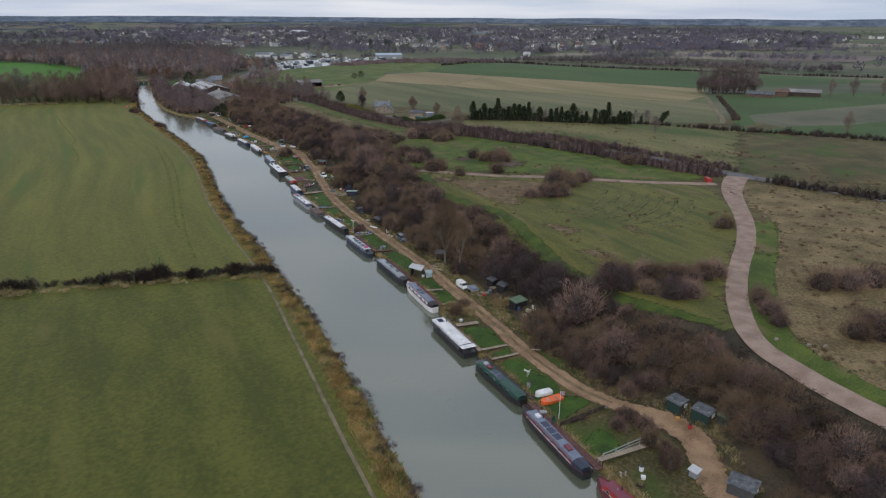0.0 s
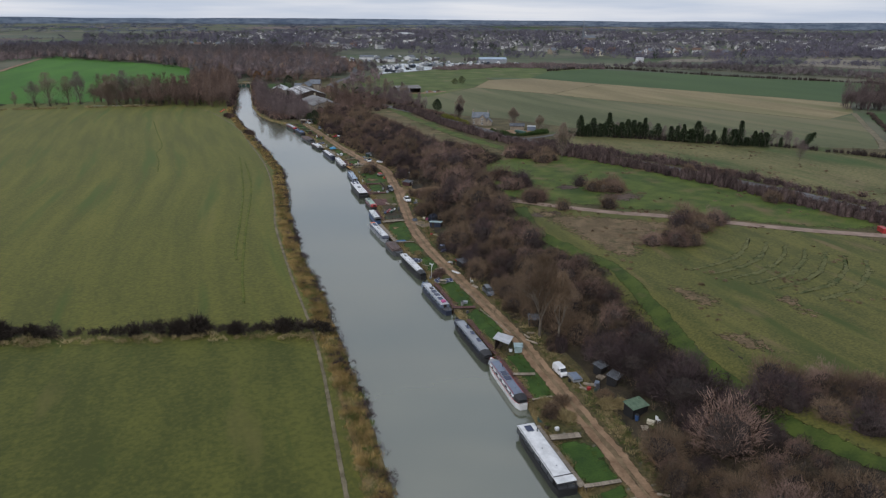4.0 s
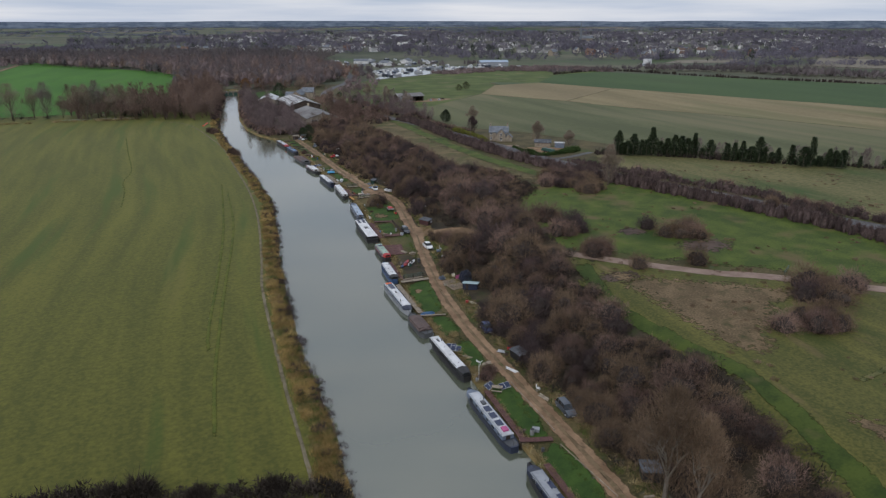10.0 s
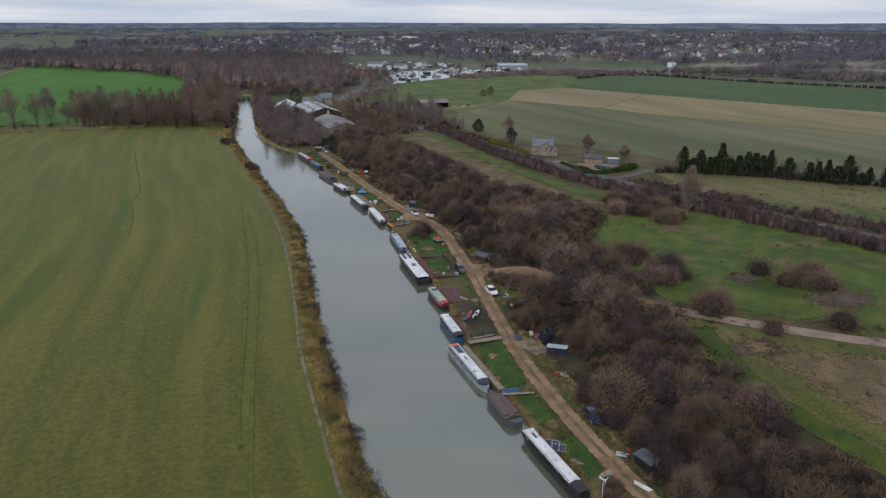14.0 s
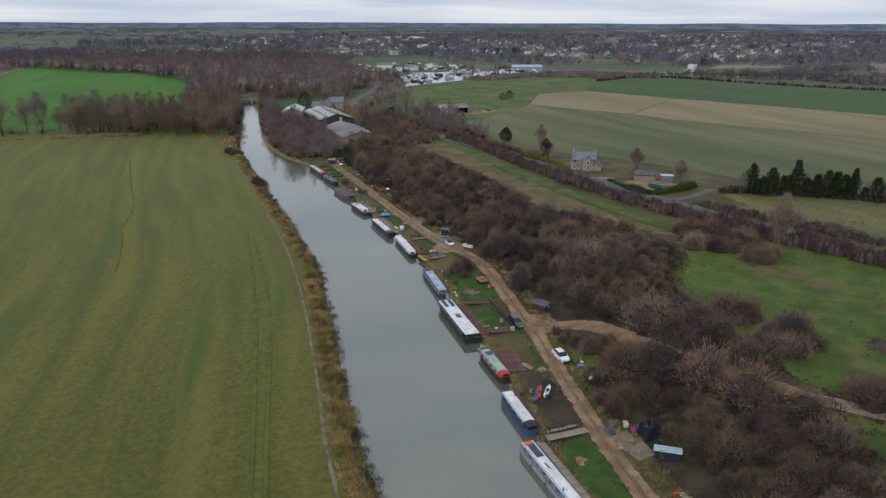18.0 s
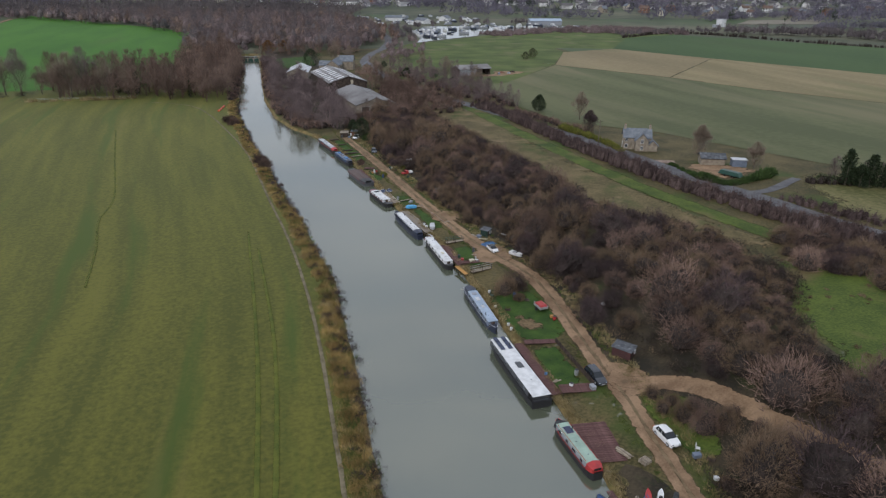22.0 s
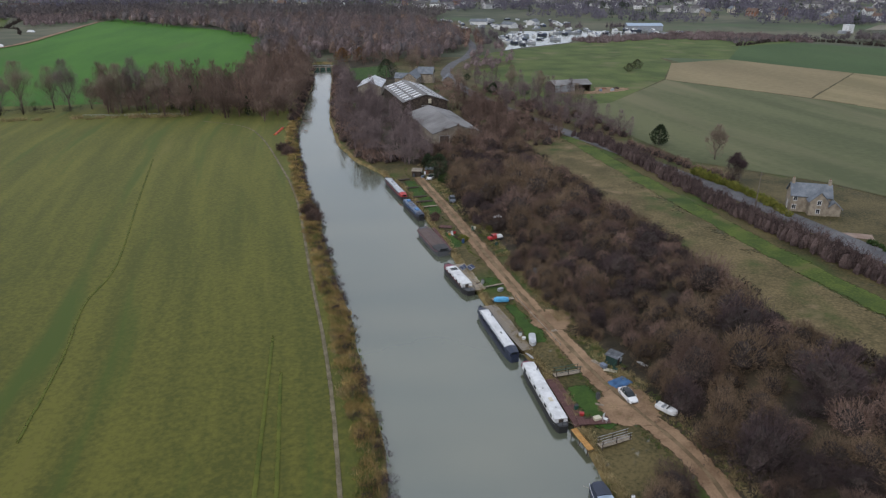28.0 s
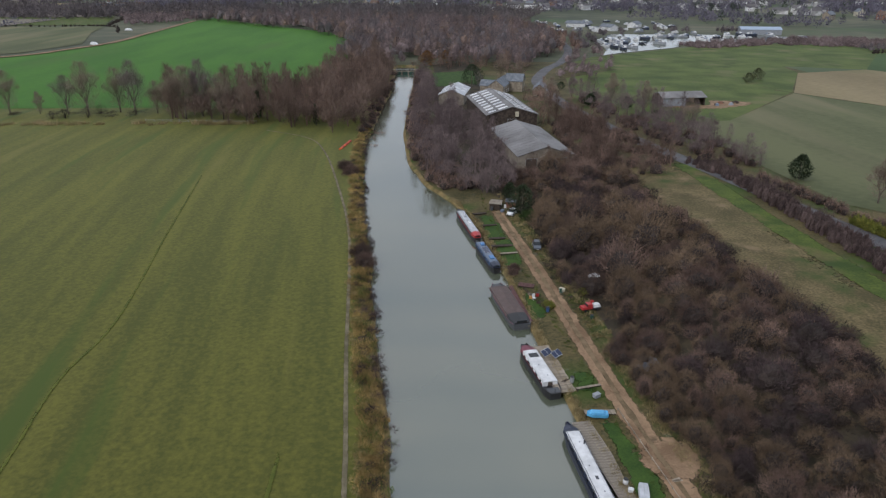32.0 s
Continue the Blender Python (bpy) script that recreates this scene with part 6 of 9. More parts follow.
hedge("far_hedge", [(-720, 1030), (-360, 959), (-262, 957), (-222, 880)], 4, 3.2, TWIGDARK, "dark hedge between far pastures", seed=15, n=44, spacing=4.0, twig=0.25)
hedge("far_hedge", [(-800, 1216), (-450, 1140), (-320, 1136), (-262, 960)], 5, 4.0, TWIGDARK, "dark hedge between far pastures", seed=16, n=44, spacing=4.0, twig=0.25)
wood("far_wood", [(-245, 960), (-205, 1000), (-195, 1110), (-160, 1050), (-90, 962), (-40, 1040), (-240, 1120), (-320, 1140)], 7, GROVE, TWIGWOOD, "bare wood beyond the crop", (0.5, 0.9), 67, heart=36)
wood("far_wood", [(-330, 1300), (-180, 1330), (-220, 1480), (-420, 1400)], 9, FAR_TREE, TWIGTOWN, "dark trees round far houses", (0.8, 1.4), 68)
for x, y, t in ((-197, 770, 40), (-222, 905, 70)):
    heap = empty("sheeted_heap", pose(x, y, land(x, y) + 0.3, 0, 0, t), "long heap under white sheeting beside the crop", "heap")
    solid("sheet", WHITE, heap, 0, 0, 0.8, 3.4, 10 if x > -210 else 7, 1.8, top=0.6, bevel=0.15)


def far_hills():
    """Low wooded hills that close the view on the horizon, their haze put in as blue glow."""
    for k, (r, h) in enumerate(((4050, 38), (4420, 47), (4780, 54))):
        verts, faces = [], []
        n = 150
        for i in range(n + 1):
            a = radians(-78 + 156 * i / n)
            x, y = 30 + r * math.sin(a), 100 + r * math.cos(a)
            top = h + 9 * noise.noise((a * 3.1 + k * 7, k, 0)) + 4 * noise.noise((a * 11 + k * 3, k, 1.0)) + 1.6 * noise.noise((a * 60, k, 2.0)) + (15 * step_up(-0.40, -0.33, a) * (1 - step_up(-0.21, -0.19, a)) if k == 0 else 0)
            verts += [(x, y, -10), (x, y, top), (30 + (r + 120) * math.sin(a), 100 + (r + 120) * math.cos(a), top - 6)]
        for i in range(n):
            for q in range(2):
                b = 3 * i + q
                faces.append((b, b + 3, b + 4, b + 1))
        tagged(link_mesh("backdrop", verts, faces, HILLS, smooth=True), "low wooded hills on the horizon with blue haze painted in", "hills", kind="structure")


far_hills()

ROW = [bare_tree(50 + i, 14.0, (ROWTWIG, ROWTWIG, TWIGWOOD)[i], ("bare grey tree in the row at the meadow's end", "tawny bare tree in the row at the meadow's end", "bare reddish tree in the row at the meadow's end")[i], n=2600, width=0.022) for i in range(3)]
put(ROW[0], -117, 503, 1.05)
put(ROW[1], -85.1, 497, 1.3)
put(ROW[2], -94, 500, 0.95)
for i, (x, y, k) in enumerate(((-75.8, 503, 1.1), (-68.4, 498.5, 1.3), (-61, 500.5, 0.8), (-46.9, 489, 1.25), (-42.2, 494, 1.35), (-51.6, 492, 1.2), (-104.6, 500.5, 0.55), (-136, 504, 1.1), (-150, 505, 0.9), (-171, 505, 1.2), (-190, 506, 1.0), (-215, 507, 0.9), (-240, 508, 1.1), (-270, 509, 0.8), (-33, 488, 1.1), (-24, 484, 1.0))):
    again(ROW[(i + 1) % 3], x, y, k, 77 * i)
IVY = leafy_tree(79, 11.0, 1.6, EVERGREEN, "bare tree smothered in dark ivy", n=1500, columnar=True)
put(IVY, -24.5, 489)
for i, (x, y, k) in enumerate(((-20.5, 489, 0.95), (-29, 493, 0.8), (-6, 482, 0.8), (2, 476, 0.7))):
    again(IVY, x, y, k, 90 * i)
put(bare_tree(61, 13.5, TWIGTAN, "tall bare tree with pale forked trunks beside the track", n=3400, bark=paint("pale_bark", (0.19, 0.165, 0.135), rough=0.9)), 61.6, 120.5, 1.0, 40)
put(bare_tree(62, 11.5, TWIGTAN, "slim bare tree with a pale trunk beside a black shed", n=2400, bark=MATS["pale_bark"]), 63.6, 117.5)
put(bare_tree(63, 11.0, ROWTWIG, "lone spreading bare tree beside the lane", n=2400, width=0.025), 124.6, 234)
put(bare_tree(64, 8.5, ROWTWIG, "bare birch beside the stone house", n=2400, bark=MATS["pale_bark"]), 140, 311)
put(bare_tree(65, 7.0, TWIGPURPLE, "purple-leaved ornamental tree beside the lane", n=3000), 127, 349)
put(bare_tree(66, 6.5, ROWTWIG, "small bare tree in the garden", n=1600), 146.5, 297)
put(bare_tree(67, 9.0, ROWTWIG, "bare tree behind the lane hedge", n=1600), 136, 372)
put(leafy_tree(71, 6.5, 2.6, EVERGREEN, "dark holly tree behind the lane hedge"), 129.5, 392)
CYPRESS = leafy_tree(72, 9.0, 1.7, EVERGREEN, "dark ragged cypress in a field row", columnar=True)
put(CYPRESS, 156, 277.5)
CYPRESS2 = leafy_tree(73, 8.0, 2.3, EVERGREEN, "broad dark cypress in a field row", columnar=True)
put(CYPRESS2, 160.5, 275)
for i, (x, y, k) in enumerate(((158.3, 275.5, 0.9), (162.6, 273, 0.7), (166.4, 272.4, 1.05), (172, 267, 1.15), (174, 266, 1.1), (178, 264, 0.95), (181, 259.5, 0.8), (183.5, 254, 0.85), (186.8, 250.5, 1.0), (190.3, 246.6, 1.05), (192, 246, 0.6), (195.8, 244, 0.8), (198.5, 236, 0.95), (201, 235.4, 1.0), (205.5, 232.8, 0.75), (208.2, 230, 1.0), (214, 228.5, 0.45))):
    c = again(CYPRESS if i % 3 else CYPRESS2, x, y, k, 61 * i)
    c.scale = (k * (0.8 + 0.5 * math.sin(5.1 * i) ** 2), k * (0.7 + 0.6 * math.cos(3.7 * i) ** 2), k * (0.75 + 0.35 * math.sin(2.3 * i) ** 2))
    tagged(c, group="cypress row")
for i, (x, y, k) in enumerate(((157.4, 276.8, 0.75), (164.6, 272.9, 0.7), (168.4, 270.6, 0.8), (170.2, 268.8, 0.9), (176.2, 265.2, 0.8), (180, 262, 0.65), (185.2, 252.4, 0.7), (188.6, 248.6, 0.8), (194.2, 245.2, 0.6), (197.4, 240, 0.7), (203.4, 234.4, 0.65), (206.8, 231.4, 0.7))):
    c = again(CYPRESS2 if i % 3 else CYPRESS, x, y, k, 47 * i)
    c.scale = (1.25 * k, 1.1 * k, k * (0.7 + 0.4 * math.sin(1.9 * i) ** 2))
    tagged(c, group="cypress row")
again(CYPRESS, 221.5, 226, 0.9).rotation_euler = (0, radians(48), 0)
for x, y, k in ((206, 566, 0.9), (197, 557, 0.75)):
    put(leafy_tree(int(x), 6.5, 3.4, OLIVELEAF, "small round tree standing alone in the meadow", n=1400), x, y, k)
for i, (x, y, k) in enumerate(((109, 508, 0.8), (118, 492, 0.9), (121, 470, 0.7), (103, 540, 0.7))):
    put(leafy_tree(130 + i, 5, 2.6, EVERGREEN, "dark evergreen bush beside the lane", n=1000), x, y, k)
for i, (x, y, k) in enumerate(((114, 500, 0.8), (122, 484, 0.75), (99, 455, 0.7), (90, 500, 0.7), (85, 548, 0.75), (103, 520, 0.6), (126, 452, 0.7), (80, 570, 0.8))):
    again(ROW[i % 3], x, y, k, 50 * i)
put(leafy_tree(74, 10, 5.2, EVERGREEN, "large dark cedar beside the mill", n=2600), 64, 552)
put(leafy_tree(75, 9, 4.8, AUTUMN, "russet-leaved willow beyond the weir", n=2600), 46, 634)
put(leafy_tree(76, 8, 4.0, AUTUMN, "russet-leaved tree beyond the weir", n=2000), 57, 642)
put(leafy_tree(77, 5, 2.4, EVERGREEN, "round evergreen beside the barn", n=1500), 105, 497)
put(leafy_tree(78, 7, 3.0, EVERGREEN, "dark conifer by the boat yard", n=1500), 58.8, 377)
for x, y, k in ((60, 372, 0.6), (57.5, 387, 0.9)):
    put(leafy_tree(int(x * 7), 5, 2.0, HEDGEGREEN if k < 0.8 else EVERGREEN, "green garden conifer at the end of the moorings", n=1100), x, y, k)
for x, y in ((24.8, 357), (18.6, 413), (17, 418), (25.6, 352)):
    put(shrub(int(x * 10), 2.4, 2.8, 2200, TWIG, "bare willow bush on the meadow bank", width=0.03)[0], x, y)
for i, (x, y, k) in enumerate(((6, 139.8, 1.25), (3.2, 140.4, 0.9), (-3.8, 141.6, 0.6), (-26, 147, 1.4), (20.5, 136.4, 0.9), (12.5, 138, 0.8))):
    put(shrub(880 + i, 2.0, 3.0, 2200, TWIGDARK, "dark thorn bush standing out of the hedge", width=0.04)[0], x, y, k)

# clipped hedges of the stone house
hedge("garden_hedge", [(128, 306.5), (127.4, 297), (127.4, 290), (130, 285.8), (138, 287.5), (147, 290.8)], 1.7, 1.6, HEDGEGREEN, "dense clipped evergreen garden hedge", seed=12, n=420, spacing=0.8, density=1.6, twig=0.10)
hedge("garden_hedge", [(122.6, 359), (124.6, 345), (124.9, 336), (123.8, 324)], 1.8, 1.7, YELLOWLEAF, "clipped yellow-green garden hedge", seed=13, n=420, spacing=0.8, density=1.6, twig=0.10)
drape("yard", [(130.5, 304), (131, 293), (134, 290), (146, 295), (144, 302), (135, 306)], DIRT, 0.08, 2.5, "pale gravel yard inside the garden hedge", "yard", 0)
drape("yard", [(62, 452), (80, 455), (94, 500), (92, 530), (86, 520), (60, 500)], ROUGH, 0.08, 8, "bare mill yard", "yard", 0)
ribbon("drive", [(128, 279), (136, 279.5), (150, 286)], (2.4,), TARMAC, 0.09, "short tarmac drive off the lane", "road", 2.0)
ribbon("drive", [(124, 312), (127.5, 311), (131, 309)], (3.0,), GRAVEL, 0.10, "gravel drive of the stone house", "road", 2.0)

# ---- buildings ----


def gabled(parent, w, l, eave, ridge, wall, roof, at=(0, 0), turn=0.0, over=0.35, sink=1.0, slabs=0):
    """Walls with gables, and two roof slopes over them; the ridge runs along local y."""
    m = pose(at[0], at[1], 0, 0, 0, turn)
    bm = bmesh.new()
    loft(bm, [[m @ Vector((-w / 2, y, -sink)), m @ Vector((-w / 2, y, eave)), m @ Vector((0, y, ridge)), m @ Vector((w / 2, y, eave)), m @ Vector((w / 2, y, -sink))] for y in (-l / 2, l / 2)])
    wl = part("wall", bm, wall, parent)
    for s in (-1, 1):
        bm = bmesh.new()
        k = (ridge - eave) / (w / 2)
        a, b = Vector((s * (w / 2 + over), 0, eave - k * over)), Vector((0, 0, ridge))
        n = Vector((s * (ridge - eave), 0, w / 2)).normalized() * 0.12
        loft(bm, [[m @ (a + Vector((0, y, 0)) + n * 0.25), m @ (b + Vector((0, y, 0)) + n * 0.25), m @ (b + Vector((0, y, 0)) + n * 1.6), m @ (a + Vector((0, y, 0)) + n * 1.6)] for y in (-l / 2 - over, l / 2 + over)])
        rf = part("roof", bm, roof, parent)
        for i in range(slabs):
            y = -l / 2 + l * (i + 0.5) / slabs
            for lo, hi in ((0.14, 0.42), (0.52, 0.86)):
                bm = bmesh.new()
                p, q = a.lerp(b, lo) + n * 1.9, a.lerp(b, hi) + n * 1.9
                loft(bm, [[m @ (p + Vector((0, yy, 0))), m @ (q + Vector((0, yy, 0))), m @ (q + Vector((0, yy, 0)) + n * 0.3), m @ (p + Vector((0, yy, 0)) + n * 0.3)] for yy in (y - l / slabs * 0.22, y + l / slabs * 0.22)])
                part("roof_light", bm, WHITE if (i + (lo > 0.3)) % 3 else SILVER, rf)
        for i in range(int(l / 2.4) if w > 9 else 0):
            y = -l / 2 + 2.4 * (i + 0.5)
            bm = bmesh.new()
            tube(bm, m @ (a + Vector((0, y, 0)) + n * 1.7), m @ (b + Vector((0, y, 0)) + n * 1.7), 0.05, sides=4)
            part("roof_rib", bm, roof, rf)
    return wl


def opening(parent, x, y, z, w, h, normal, frame_mat=WHITE, name="window"):
    """A window or door in a wall: frame proud of it, pane set in. normal: degrees, 0 faces +x."""
    m = pose(x, y, z, 0, 0, normal)
    f = bmesh.new()
    for cy, cz, sy, sz in ((-w / 2, 0, 0.1, h), (w / 2, 0, 0.1, h), (0, -h / 2, w + 0.1, 0.1), (0, h / 2, w + 0.1, 0.1), (0, 0, 0.06, h)):
        box(f, 0.03, cy, cz, 0.14, sy, sz)
    f.transform(m)
    fr = part(name, f, frame_mat, parent)
    p = box(bmesh.new(), 0.02, 0, 0, 0.06, w - 0.04, h - 0.04)
    p.transform(m)
    part("pane" if name == "window" else "leaf", p, GLASS if name == "window" else DARKWOOD, fr)


def building(name, x, y, turn, label, category="building"):
    return empty(name, pose(x, y, land(x, y), 0, 0, turn), label, category)


hall = building("farm_hall", 68.5, 424, 5, "big farm hall with a grey corrugated roof", "barn")
gabled(hall, 15, 34, 3.4, 5.7, CONCRETE, ASBESTOS)
for x in (-4, 4):
    opening(hall, x, -17.0, 1.4, 3.0, 2.6, -90, GALV, "door")
hall2 = building("farm_hall", 67, 477, 5, "long hall with pale roof lights set in grey sheets", "barn")
gabled(hall2, 17, 38, 4.4, 7.0, DARKWOOD, ASBESTOS, slabs=9)
opening(hall2, 0, -19, 1.5, 3.0, 3.0, -90, GALV, "door")
solid("loft_hoist", CREAM, hall2, 1.5, -19.3, 4.6, 1.0, 0.7, 1.6)
hall3 = building("farm_hall", 53.6, 516, -12, "smaller hall with a blue-grey metal roof", "barn")
gabled(hall3, 10, 20, 4.2, 6.2, CONCRETE, SILVER, slabs=4)
opening(hall3, 0, -10, 1.5, 3.4, 2.8, -90, GALV, "door")
mill = building("mill_house", 75, 534, -20, "yellow limestone mill with slate roofs and gables", "mill")
gabled(mill, 8, 24, 5.2, 8.6, STONE, SLATE)
gabled(mill, 7, 9, 6.4, 10.2, STONE, SLATE, at=(6.5, 6), turn=90)
gabled(mill, 6.5, 8, 4.6, 7.4, STONE, SLATE, at=(-5.5, -4), turn=90)
for i in range(4):
    for z in (1.6, 4.0):
        opening(mill, 4.0, -9 + 5.2 * i, z, 1.1, 1.4, 0)
solid("chimney", STONE, mill, 0, 9, 9.0, 0.9, 0.9, 1.8)
mill.scale = (0.82, 0.82, 0.72)
cart = building("cart_house", 91, 527, -14, "long stone outbuilding with a dark slate roof", "outbuilding")
gabled(cart, 6.5, 15, 4.0, 6.6, STONE, SLATE)
opening(cart, 0, -7.5, 1.5, 2.4, 2.8, -90, GALV, "door")
for i in range(3):
    opening(cart, -3.25, -4 + 4 * i, 1.8, 1.0, 1.2, 180)
cart.scale = (0.8, 0.8, 0.72)
barn = building("open_barn", 141, 500, 96, "black timber barn with a grey roof, half of it open", "barn")
barn.scale = (0.88, 0.88, 0.88)
bm = bmesh.new()
box(bm, 5.15, 0, 1.6, 0.2, 20, 4.6)
part("back_wall", bm, BLACK, barn)
bm = bmesh.new()
box(bm, -5.15, 4.6, 1.6, 0.2, 10.8, 4.6)
part("front_wall", bm, STEELGREY, barn, "grey sheeted front wall")
for y in (-9.9, 9.9):
    bm = bmesh.new()
    loft(bm, [[(-5.05, y + d, -0.7), (5.05, y + d, -0.7), (5.05, y + d, 3.9), (0, y + d, 5.55), (-5.05, y + d, 3.9)] for d in (-0.1, 0.1)])
    part("end_wall", bm, DARKWOOD, barn)
for k in (-1, 1):
    bm = bmesh.new()
    loft(bm, [[(5.75 * k, y, 3.68), (0, y, 5.62), (0, y, 5.78), (5.75 * k, y, 3.84)] for y in (-10.5, 10.5)])
    part("roof", bm, ASBESTOS, barn)
for y in (-9.4, -6.6, -3.6, -1.0):
    rod("bay_post", DARKWOOD, barn, (-5.1, y, -0.6), (-5.1, y, 3.85), 0.14)
solid("eaves_beam", DARKWOOD, barn, -5.1, -5.4, 3.7, 0.2, 9.0, 0.28)
drape("bare_earth", [(132, 492), (150, 489), (164, 494), (172, 502), (158, 508), (152, 498), (138, 496)], DIRT, 0.13, 2.5, "trampled earth in front of the open barn", "yard", 2.0, seed=91)
for i, (x, y, c) in enumerate(((158, 500, BRICK), (161, 497, STEELGREY), (155, 496, BLUEGREY), (165, 501, DARKWOOD))):
    heap = empty("scrap_heap", pose(x, y, land(x, y), 0, 0, 37 * i), "low heap of farm scrap beside the open barn", "heap")
    solid("scrap", c, heap, 0, 0, 0.5, 2.2, 1.4, 1.1, top=0.6, bevel=0.1)
    solid("scrap", DARKWOOD, heap, 0.9, 0.6, 0.3, 1.6, 0.5, 0.7, rz=0.5, top=0.8, bevel=0.05)

cottage = building("stone_cottage", 130.6, 327.5, 64, "two-storey yellow stone cottage with a slate roof", "house")
cottage.scale = (0.8, 0.8, 0.86)
gabled(cottage, 5.8, 9.6, 4.2, 6.6, STONE, SLATE)
gabled(cottage, 4.4, 3.4, 3.7, 5.9, STONE, SLATE, at=(-4.0, -1.4), turn=90)
gabled(cottage, 3.4, 3.4, 2.2, 3.6, STONE, SLATE, at=(-3.6, -5.2), turn=90)
for y in (-4.4, 4.4):
    ch = solid("chimney", STONE, cottage, 0, y, 7.1, 0.8, 0.7, 1.5)
    rod("chimney_pot", BRICK, ch, (0, y, 7.8), (0, y, 8.2), 0.14, 0.11, 8)
for y in (-3.4, 0.6, 3.8):
    for z in (1.4, 3.8):
        opening(cottage, -2.9 if y != -3.4 and y != 0.6 else -5.7, y if y > 1 else -1.4, z * 0.9, 0.95, 1.15, 180) if y != 0.6 else None
        opening(cottage, 2.9, y, z * 0.9, 0.95, 1.15, 0)
opening(cottage, -1.6, -4.8, 3.4, 0.9, 1.1, -90)
opening(cottage, 1.4, -4.8, 1.4, 0.9, 1.1, -90)
opening(cottage, 0.2, 4.8, 1.1, 0.95, 2.0, 90, WHITE, "door")
garage = building("garden_shed", 139.5, 305, 64, "low stone outbuilding with a flat pale roof", "shed")
gabled(garage, 4.0, 6.0, 1.9, 2.8, STONE, FELT)
lean = building("garden_store", 144.5, 300.5, 64, "white flat-roofed garden store", "shed")
solid("store_wall", BLUEGREY, lean, 0, 0, 0.9, 2.4, 3.6, 2.0)
solid("store_roof", SILVER, lean, 0, 0, 1.95, 2.7, 3.9, 0.14)
cover = building("covered_trailer", 135.5, 292.5, 20, "long trailer under a dark green cover", "trailer")
solid("cover", GREENPAINT, cover, 0, 0, 0.9, 2.0, 6.0, 1.0, top=0.8, bevel=0.1)
for y in (-1, 1):
    rod("wheel", RUBBER, cover, (-1.05, y, 0.3), (1.05, y, 0.3), 0.3, sides=10)
pole = building("telegraph_pole", 117.8, 327, 0, "wooden telegraph pole beside the lane", "pole")
rod("shaft", BARK, pole, (0, 0, -0.5), (0, 0, 9.0), 0.14, 0.09, 8)
solid("cross_arm", DARKWOOD, pole, 0, 0, 8.4, 1.6, 0.1, 0.12)

weir = building("weir_bridge", 33.6, 612, 0, "low weir bridge with dark gates across the river", "bridge")
weir.location.z = 0
solid("deck", CONCRETE, weir, 0, 0, 1.5, 14, 1.8, 0.3)
for x in (-5.5, -2, 1.5, 5):
    solid("pier", CONCRETE, weir, x, 0, 0.4, 0.6, 2.2, 2.2)
for s in (-0.8, 0.8):
    rod("handrail", GALV, weir, (-7, s, 2.6), (7, s, 2.6), 0.05)
    for x in (-6, -3, 0, 3, 6):
        rod("rail_post", GALV, weir, (x, s, 1.6), (x, s, 2.6), 0.04)
for x in (-3.7, -0.2, 3.3):
    solid("gate", GREENPAINT, weir, x, -0.7, 0.9, 2.6, 0.2, 1.8)
buoys = building("buoy_line", 33.4, 604, 0, "row of dark green floats across the river", "floats")
buoys.location.z = 0
for i in range(6):
    rod("float", GREENPAINT, buoys, (-3.8 + 1.5 * i, 0, 0.12), (-2.9 + 1.5 * i, 0, 0.12), 0.28, sides=8)

boom = empty("floating_boom", pose(14.6, 445.6, 0.5, 0, 0, -12), "red floating boom lying on the bank", "boom")
for i in range(6):
    rod("float", REDPAINT if i % 2 else ORANGE, boom, (0, -5.6 + 1.9 * i, 0.45), (0, -3.85 + 1.9 * i, 0.45), 0.42, sides=10)

# ---- the marina and the town ----
drape("marina_water", [(160, 676), (176, 690), (200, 707), (221, 721), (234, 734), (228, 740), (212, 729), (192, 716), (168, 700)], WATER, 0.35, 12, "pale strip of water leading to the marina", "water")
drape("marina_water", [(168, 690), (186, 712), (225, 741), (300, 756), (365, 782), (352, 830), (272, 840), (214, 846), (186, 790)], WATER, 0.12, 60, "pale grey water of the marina basin", "water")


def cruiser(hull, label):
    ob = empty("motor_cruiser", Matrix(), label, "boat", "boats in the marina")
    part("hull", loft(bmesh.new(), hull_rings(8.5, 2.9, 0.3, 0.1, 0.9, high=1.1)), hull, ob)
    solid("cabin", WHITE, ob, 0, 0.4, 1.6, 2.0, 3.6, 1.0, top=0.8, bevel=0.08)
    solid("windscreen", GLASS, ob, 0, 0.4, 1.75, 2.02, 3.0, 0.35, top=0.92, bevel=0)
    solid("cockpit_cover", BLUEGREY, ob, 0, -2.6, 1.5, 2.2, 2.0, 0.7, top=0.8, bevel=0.08)
    return ob


